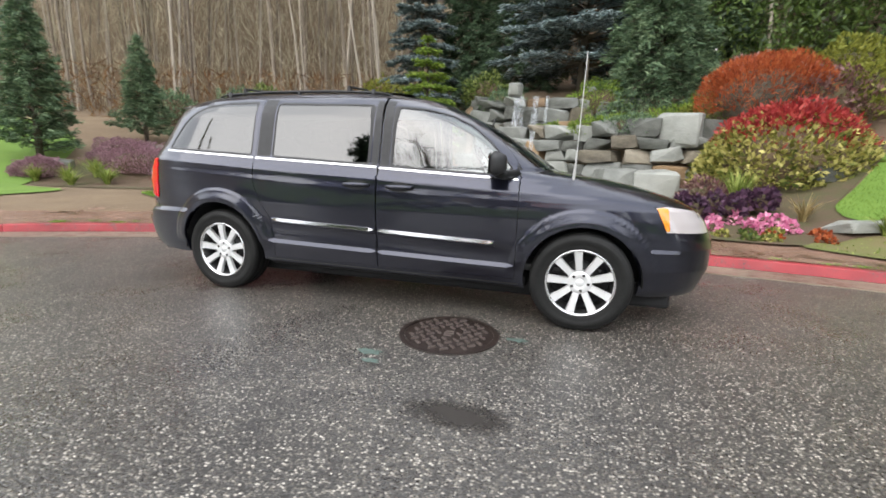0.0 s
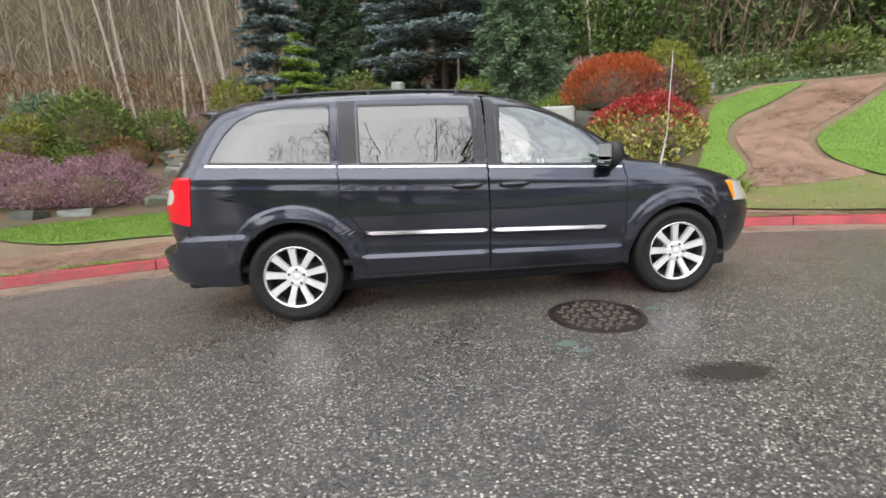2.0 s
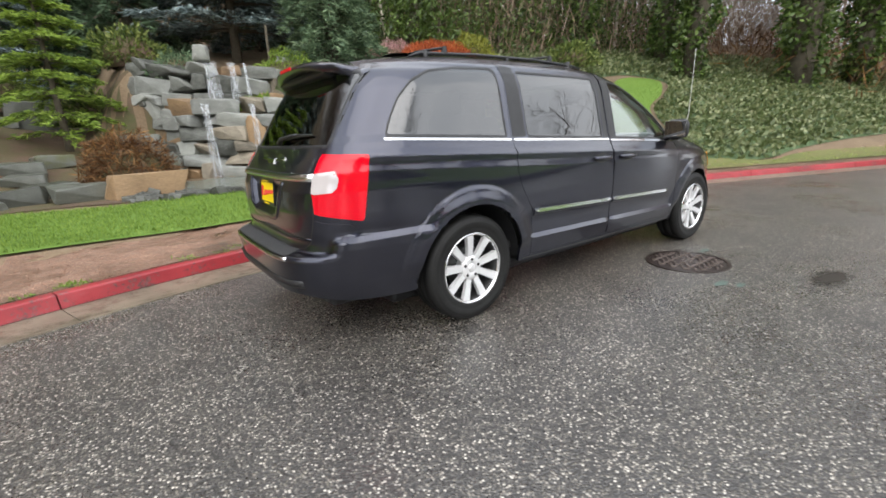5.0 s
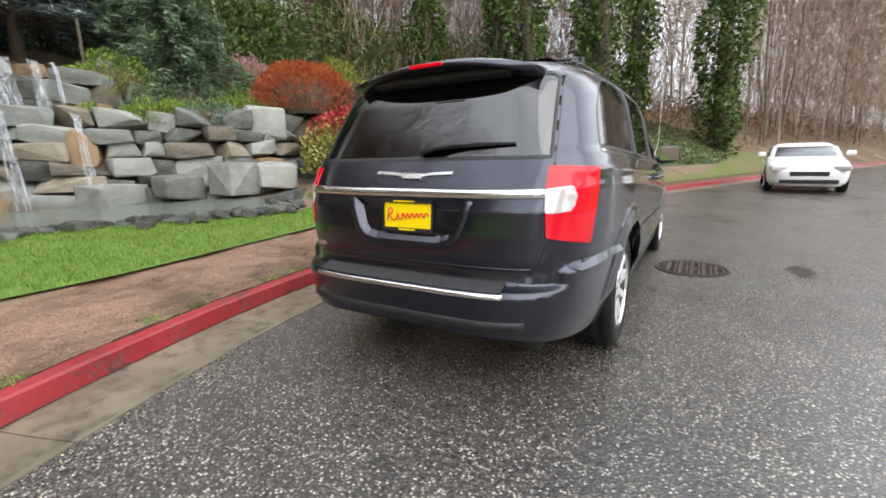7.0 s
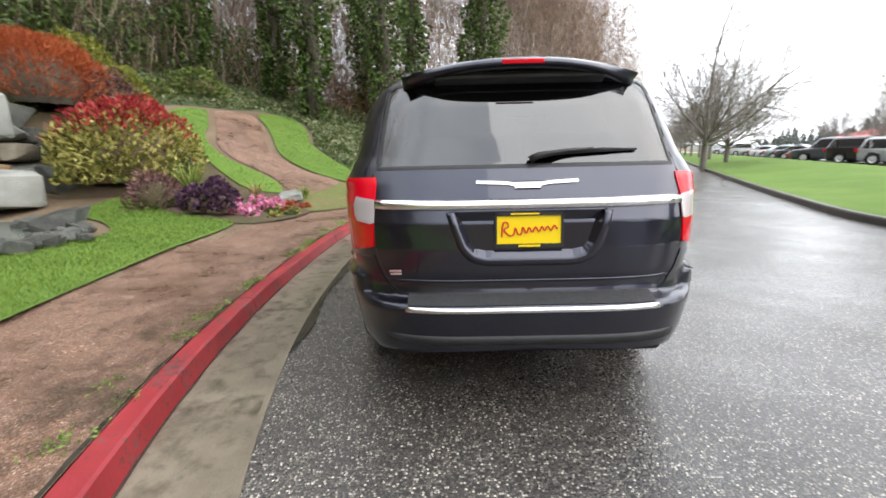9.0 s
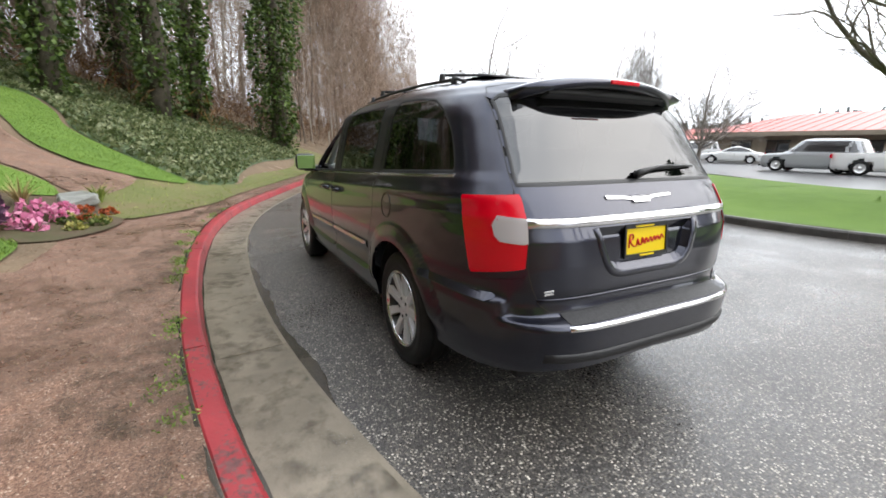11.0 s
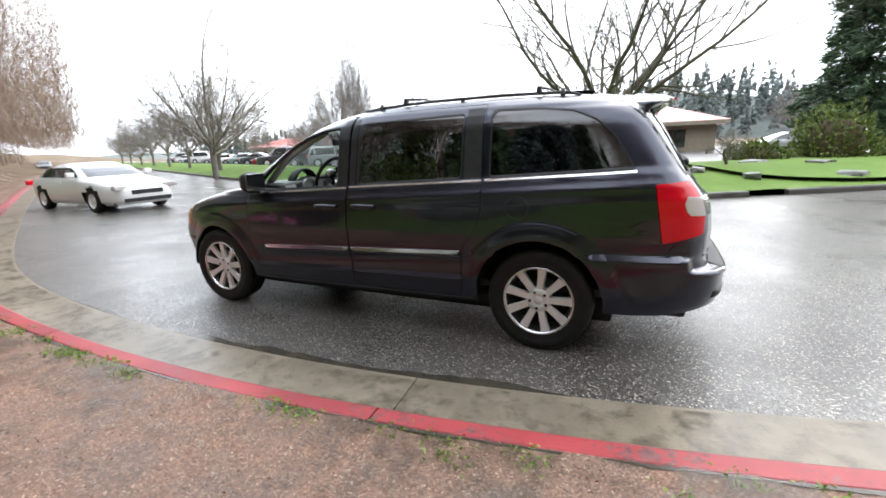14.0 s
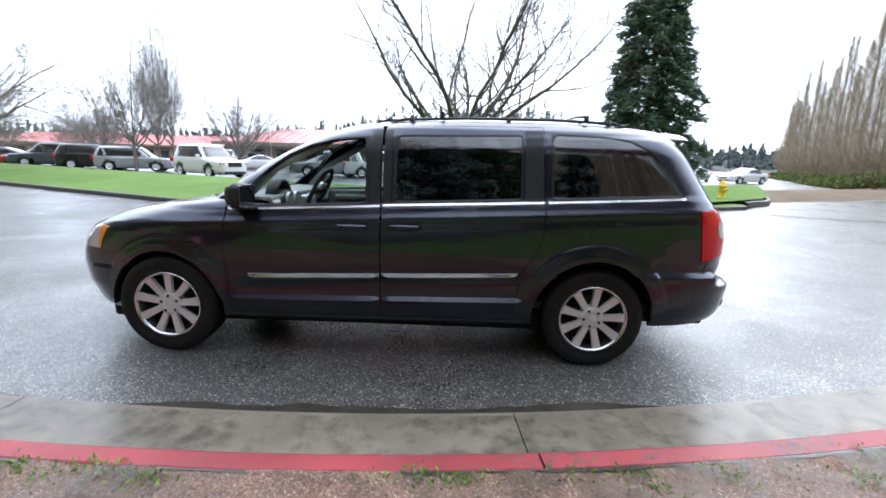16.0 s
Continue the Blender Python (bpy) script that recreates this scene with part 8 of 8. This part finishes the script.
tagged(new("far_hill", mesh_of("far_hill", np.c_[HX.ravel(), HY.ravel(), HZ.ravel()], np.stack([hi * 12 + hj, (hi + 1) * 12 + hj, (hi + 1) * 12 + hj + 1, hi * 12 + hj + 1], -1).reshape(-1, 4), mottled("haze_tinted_hill", [(0.3, (0.1, 0.12, 0.11)), (0.7, (0.16, 0.18, 0.17))], 0.1, 0.95, 0.8, 0.0), True)), "misty wooded hill on the skyline", "hill", kind="structure")

# hydrant
hyd = thing("fire_hydrant", "yellow fire hydrant on the lawn corner", "fire hydrant", on_land(-10.6, -12.9))
part("barrel", revolve([(0.0, 0), (0.17, 0), (0.17, 0.05), (0.12, 0.06), (0.115, 0.5), (0.15, 0.52), (0.15, 0.56), (0.12, 0.58), (0.1, 0.68), (0.05, 0.74), (0.0, 0.75)], 24, "z"), HYDRANT_YELLOW, hyd, smooth=True)
part("top_nut", moved(revolve([(0, 0.72), (0.03, 0.72), (0.028, 0.8), (0, 0.8)], 6, "z"), pose(0, 0, 0)), HYDRANT_YELLOW, hyd)
for a in (0, 90, 180):
    part("nozzle", moved(revolve([(0.0, 0.19), (0.055, 0.19), (0.06, 0.15), (0.05, 0.08), (0.05, 0.0)], 14), pose(0, 0, 0.4, 0, 0, a)), HYDRANT_YELLOW, hyd, smooth=True)


# ---- cars ----
def car(name, label, at, paint, L=4.7, W=1.82, H=1.45, kind="sedan", category="car"):
    """A car by horizontal slices: body, windows, wheels, lamps. Front towards +x."""
    a = L / 2
    if kind == "sedan":
        zs = [0.2, 0.3, 0.45, 0.6, 0.72, 0.8, 0.86, 0.9, 0.94, 1.05, 1.2, H - 0.12, H - 0.05, H - 0.01]
        xf = [a - 0.1, a - 0.02, a, a - 0.02, a - 0.12, a - 0.4, a - 0.95, a - 1.25, a - 1.4, a - 1.62, a - 1.98, a - 2.35, a - 2.55, a - 2.8]
        xr = [-a + 0.12, -a + 0.04, -a, -a, -a + 0.03, -a + 0.08, -a + 0.14, -a + 0.22, -a + 0.6, -a + 0.85, -a + 1.15, -a + 1.55, -a + 1.75, -a + 2.0]
        belt_z = 0.92
    else:
        hood = 1.05 if kind != "van" else 0.98
        zs = [0.25, 0.35, 0.5, 0.7, 0.88, 0.98, hood, hood + 0.06, hood + 0.1, hood + 0.25, hood + 0.45, H - 0.14, H - 0.06, H - 0.01]
        xf = [a - 0.1, a - 0.02, a, a - 0.01, a - 0.06, a - 0.3, a - 1.1, a - 1.25, a - 1.35, a - 1.5, a - 1.72, a - 1.92, a - 2.1, a - 2.35]
        if kind == "pickup":
            xr = [-a + 0.1, -a + 0.02, -a, -a, -a, -a, -a, -a + 0.02, -a + 1.9, -a + 1.95, -a + 2.0, -a + 2.08, -a + 2.16, -a + 2.3]
        else:
            xr = [-a + 0.1, -a + 0.02, -a, -a, -a + 0.01, -a + 0.02, -a + 0.03, -a + 0.05, -a + 0.07, -a + 0.14, -a + 0.24, -a + 0.34, -a + 0.45, -a + 0.7]
        belt_z = hood + 0.05
    w = [W / 2 * k for k in (0.9, 0.96, 0.99, 1.0, 1.0, 0.985, 0.97, 0.955, 0.94, 0.9, 0.85, 0.79, 0.7, 0.5)]
    zz = np.unique(np.r_[np.linspace(zs[0], zs[-1], 20), zs])
    F, R, Wd = np.interp(zz, zs, xf), np.interp(zz, zs, xr), np.interp(zz, zs, w)
    n = 72
    th = 2 * np.pi * np.arange(n) / n
    pw = np.sign(np.cos(th)) * np.abs(np.cos(th)) ** (2 / 5.5)
    ps = np.sign(np.sin(th)) * np.abs(np.sin(th)) ** (2 / 5.5)
    vs = [((F[i] + R[i]) / 2 + (F[i] - R[i]) / 2 * pw[j], Wd[i] * ps[j], zz[i]) for i in range(len(zz)) for j in range(n)]
    wb = L * 0.29
    tyre_r = 0.32 if kind == "sedan" else 0.37
    fb, fw = [], []
    for i in range(len(zz) - 1):
        zc = (zz[i] + zz[i + 1]) / 2
        for j in range(n):
            f = (i * n + j, i * n + (j + 1) % n, (i + 1) * n + (j + 1) % n, (i + 1) * n + j)
            x = sum(vs[k][0] for k in f) / 4
            y = sum(vs[k][1] for k in f) / 4
            if abs(abs(x - (a - 0.52 * a - 0.35 if False else 0)) - wb) < 1e-9:
                continue
            if any(math.hypot(x - s * wb - 0.02, zc - tyre_r) < tyre_r + 0.07 for s in (-1, 1)) and abs(y) > 0.5 * W / 2:
                continue
            top = belt_z + 0.02 < zc < H - 0.13
            cab = F[i] - 0.1 > x > R[i] + 0.0
            pillar = any(abs(x - px) < 0.05 for px in ((F[i] + R[i]) / 2, (F[i] + R[i]) / 2 - 0.95 if kind in ("suv", "van") else 99)) and abs(y) > 0.6 * Wd[i]
            corner = 0.8 * Wd[i] < abs(y) < 0.94 * Wd[i] and (x > F[i] - 0.35 or x < R[i] + 0.3)
            (fw if top and not pillar and not corner else fb).append(f)
    fb.append(tuple((len(zz) - 1) * n + j for j in range(n)))
    ob = thing(name, label, category, at)
    part("body", (vs, fb), paint, ob, smooth=True)
    part("glazing", (vs, fw), CAR_GLASS, ob, smooth=True)
    part("underbody", boxed((0, 0, 0.33), (L * 0.9, W * 0.8, 0.24), 0.03), SHELL, ob)
    for sx in (-1, 1):
        for sy in (-1, 1):
            wl_ = part("wheel", mesh_of("tyre", *revolve([(0.0, -0.1), (tyre_r * 0.62, -0.1), (tyre_r * 0.97, -0.1), (tyre_r, -0.06), (tyre_r, 0.06), (tyre_r * 0.97, 0.1), (tyre_r * 0.64, 0.1)], 24), TYRE, True), None, ob, at=pose(sx * wb + 0.02, sy * (W / 2 - 0.12), tyre_r, 0, 0, 0 if sy > 0 else 180))
            part("rim", revolve([(tyre_r * 0.64, 0.1), (tyre_r * 0.6, 0.07), (0.06, 0.06), (0.05, 0.09), (0, 0.09)], 20), SILVER, wl_, smooth=True)
    for sy in (-1, 1):
        hl = 0.66 if kind == "sedan" else 0.82
        part("head_lamp", boxed((a - 0.1, sy * W * 0.35, hl), (0.14, 0.36, 0.13), 0.03, pose(0, 0, 0, 0, 0, -sy * 14)), CLEAR_LENS, ob)
        part("tail_lamp", boxed((-a + 0.05, sy * W * 0.42, hl + 0.12), (0.1, 0.2, 0.22 if kind != "sedan" else 0.14), 0.02), RED_LENS, ob)
        part("door_mirror", boxed((F[-1] * 0 + a - 1.75, sy * (W / 2 + 0.08), belt_z + 0.1), (0.12, 0.2, 0.13), 0.03), paint, ob)
        part("door_handle", boxed((-0.15, sy * (W / 2 - 0.004), belt_z - 0.12), (0.18, 0.03, 0.03), 0.008), paint, ob)
    part("grille", boxed((a - 0.03, 0, 0.52 if kind == "sedan" else 0.75), (0.06, 0.8, 0.12 if kind == "sedan" else 0.25), 0.01), BLACK_TRIM, ob)
    part("front_intake", boxed((a - 0.02, 0, 0.32), (0.06, 1.2, 0.1), 0.01), BLACK_TRIM, ob)
    return ob


PAINTS = {k: plain(k + "_car_paint", c, 0.3, 0.3, 1.0) for k, c in (("black", (0.012, 0.012, 0.014)), ("silver", (0.4, 0.41, 0.42)), ("red", (0.4, 0.02, 0.02)), ("slate", (0.06, 0.07, 0.085)), ("teal", (0.3, 0.42, 0.42)), ("blue", (0.05, 0.1, 0.18)))}
PAINTS["white"] = WHITE_PAINT
car("white_sedan", "white four-door sedan standing on the wet road", pose(12.7, -3.9, 0.0, 0, 0, 176), WHITE_PAINT, 5.1, 1.84, 1.34)
row = [(4.6, -28.2, 195, "pickup", "white", "white pickup truck parked facing away"), (8.6, -28.4, 5, "suv", "silver", "silver sport utility vehicle in the parking lot"), (13.6, -21.3, 150, "suv", "white", "white sport utility vehicle with door lettering, parked"),
       (22.6, -27.8, 200, "van", "silver", "silver minivan parked in the lot"), (26.6, -29.2, 205, "suv", "black", "black sport utility vehicle parked in the lot"), (30.6, -30.2, 25, "pickup", "slate", "dark pickup truck parked in the lot"),
       (33.6, -31.6, 25, "sedan", "red", "red sedan parked in the lot"), (37.0, -33.0, 205, "sedan", "slate", "grey sedan parked in the lot"), (40.5, -34.5, 205, "sedan", "teal", "pale teal sedan parked in the lot"), (44, -36, 25, "sedan", "white", "white sedan parked in the lot"),
       (48, -38, 205, "sedan", "white", "white sedan parked in the lot"), (52, -39.5, 25, "sedan", "silver", "silver sedan parked in the lot"), (57, -41.5, 205, "suv", "white", "white sport utility vehicle parked in the lot"), (62, -44, 25, "sedan", "blue", "blue sedan parked in the lot"),
       (18, -37, 30, "sedan", "white", "white sedan parked in the lot"), (12, -36, 30, "sedan", "silver", "silver sedan parked in the lot"), (24, -41, 30, "suv", "white", "white sport utility vehicle parked in the lot"), (-18.5, -34, 60, "sedan", "silver", "silver sedan parked beside the side road"),
       (-26.4, -36.5, 20, "sedan", "white", "white sedan beside the side road"), (-23.0, -38.5, 40, "sedan", "white", "white sedan beside the side road"), (-20.5, -44, 60, "suv", "slate", "grey car beside the side road"), (-16.5, -30.5, 60, "sedan", "red", "dark red sedan behind the lawn island"),
       (-14, -32, 10, "sedan", "white", "white sedan behind the lawn island"), (-10, -33, 10, "sedan", "silver", "silver sedan behind the lawn island"), (67, -46, 205, "sedan", "white", "white sedan parked in the lot"), (72, -48, 25, "suv", "silver", "silver car parked in the lot")]
dims = {"sedan": (4.7, 1.8, 1.43), "suv": (4.9, 1.95, 1.85), "van": (4.9, 1.95, 1.75), "pickup": (5.8, 2.0, 1.88)}
for x, y, turn, kind, colour, label in row:
    car({"sedan": "sedan", "suv": "suv", "van": "parked_van", "pickup": "pickup_truck"}[kind], label, pose(x, y, max(0, land_at(x, y)) * 0 + land_at(x, y) + 0.07, 0, 0, turn), PAINTS[colour], *dims[kind], kind)["group"] = "parked cars"
car("sedan", "dark sedan parked by the kerb far up the road", pose(79, -31.2, 0, 0, 0, 157), PAINTS["slate"], 4.6, 1.8, 1.45)

# manhole, street markings and small marks on the asphalt
man = thing("manhole_cover", "round rusty iron manhole cover set in the asphalt", "manhole cover", pose(0.69, -1.3, 0.003))
part("rim", revolve([(0.31, -0.02), (0.312, 0.006), (0.345, 0.006), (0.35, -0.02)], 48, "z"), IRON, man)
part("lid", revolve([(0.0, 0.002), (0.305, 0.002), (0.307, -0.02)], 48, "z"), IRON, man)
# bars coloured paler than the lid, a wet sheen put into the iron
SHEEN_IRON = plain("wet_sheen_iron", (0.13, 0.105, 0.095), 0.3, 0.4)
bar_me = mesh_of("tread_bar", [V(u * (0.027 - 0.003 * w), v * (0.0095 - 0.002 * w), 0.012 * w) for u in (-1, 1) for v in (-1, 1) for w in (0, 1)], [(0, 2, 3, 1), (4, 5, 7, 6), (0, 1, 5, 4), (2, 6, 7, 3), (1, 3, 7, 5)], SHEEN_IRON)
for i in range(-5, 6):
    for j in range(-5, 6):
        x, y = (i + (0.5 if j % 2 else 0)) * 0.078, j * 0.053
        if math.hypot(x, y) < 0.275 and not (abs(x) < 0.07 and abs(y) < 0.06):
            part("tread_bar", bar_me, None, man, at=pose(x, y, 0.002, 0, 0, 45 if j % 2 else -45))
for k, w in enumerate((1.1, 1.35, 1.1)):
    part("letter_bar", bar_me, None, man, at=pose(0, 0.035 - 0.035 * k, 0.002) @ Matrix.Diagonal((w, 0.9, 0.8, 1)))
q = np.random.default_rng(3)
for k, (x, y, s) in enumerate(((0.3, -1.74, 0.06), (0.36, -1.86, 0.04), (1.16, -1.25, 0.05), (2.6, -3.0, 0.035))):
    n = 14
    vs = [(x + s * (0.6 + 0.6 * q.random()) * math.cos(6.28 * i / n) * 1.5, y + s * (0.4 + 0.5 * q.random()) * math.sin(6.28 * i / n), 0.003) for i in range(n)] + [(x, y, 0.003)]
    tagged(new("paint_mark", mesh_of("paint_mark", vs, [(i, (i + 1) % n, n) for i in range(n)], GREEN_PAINT)), "faded green survey paint mark on the asphalt", "paint mark", group="survey marks")

m, nt, b = principled("oily_stain")
vec = coords(nt)
ball = nt.nodes.new("ShaderNodeTexGradient")
ball.gradient_type = "SPHERICAL"
nt.links.new(coords(nt, (2.4, 5.5, 1.0)), ball.inputs["Vector"])
b.inputs["Base Color"].default_value, b.inputs["Roughness"].default_value = (0.035, 0.03, 0.026, 1), 0.3
nt.links.new(ramp_of(nt, mix(nt, 0.5, ball.outputs["Fac"], noise_of(nt, vec, 9.0, 5.0, 0.7)), [(0.38, (0, 0, 0)), (0.6, (0.8, 0.8, 0.8))]), b.inputs["Alpha"])
stain_ob = tagged(new("oil_stain", mesh_of("oil_stain", [(-0.5, -0.3, 0), (0.5, -0.3, 0), (0.5, 0.3, 0), (-0.5, 0.3, 0)], [(0, 1, 2, 3)], m)), "dark wet stain on the asphalt", "stain", kind="structure")
stain_ob.location = (1.0, -2.25, 0.002)
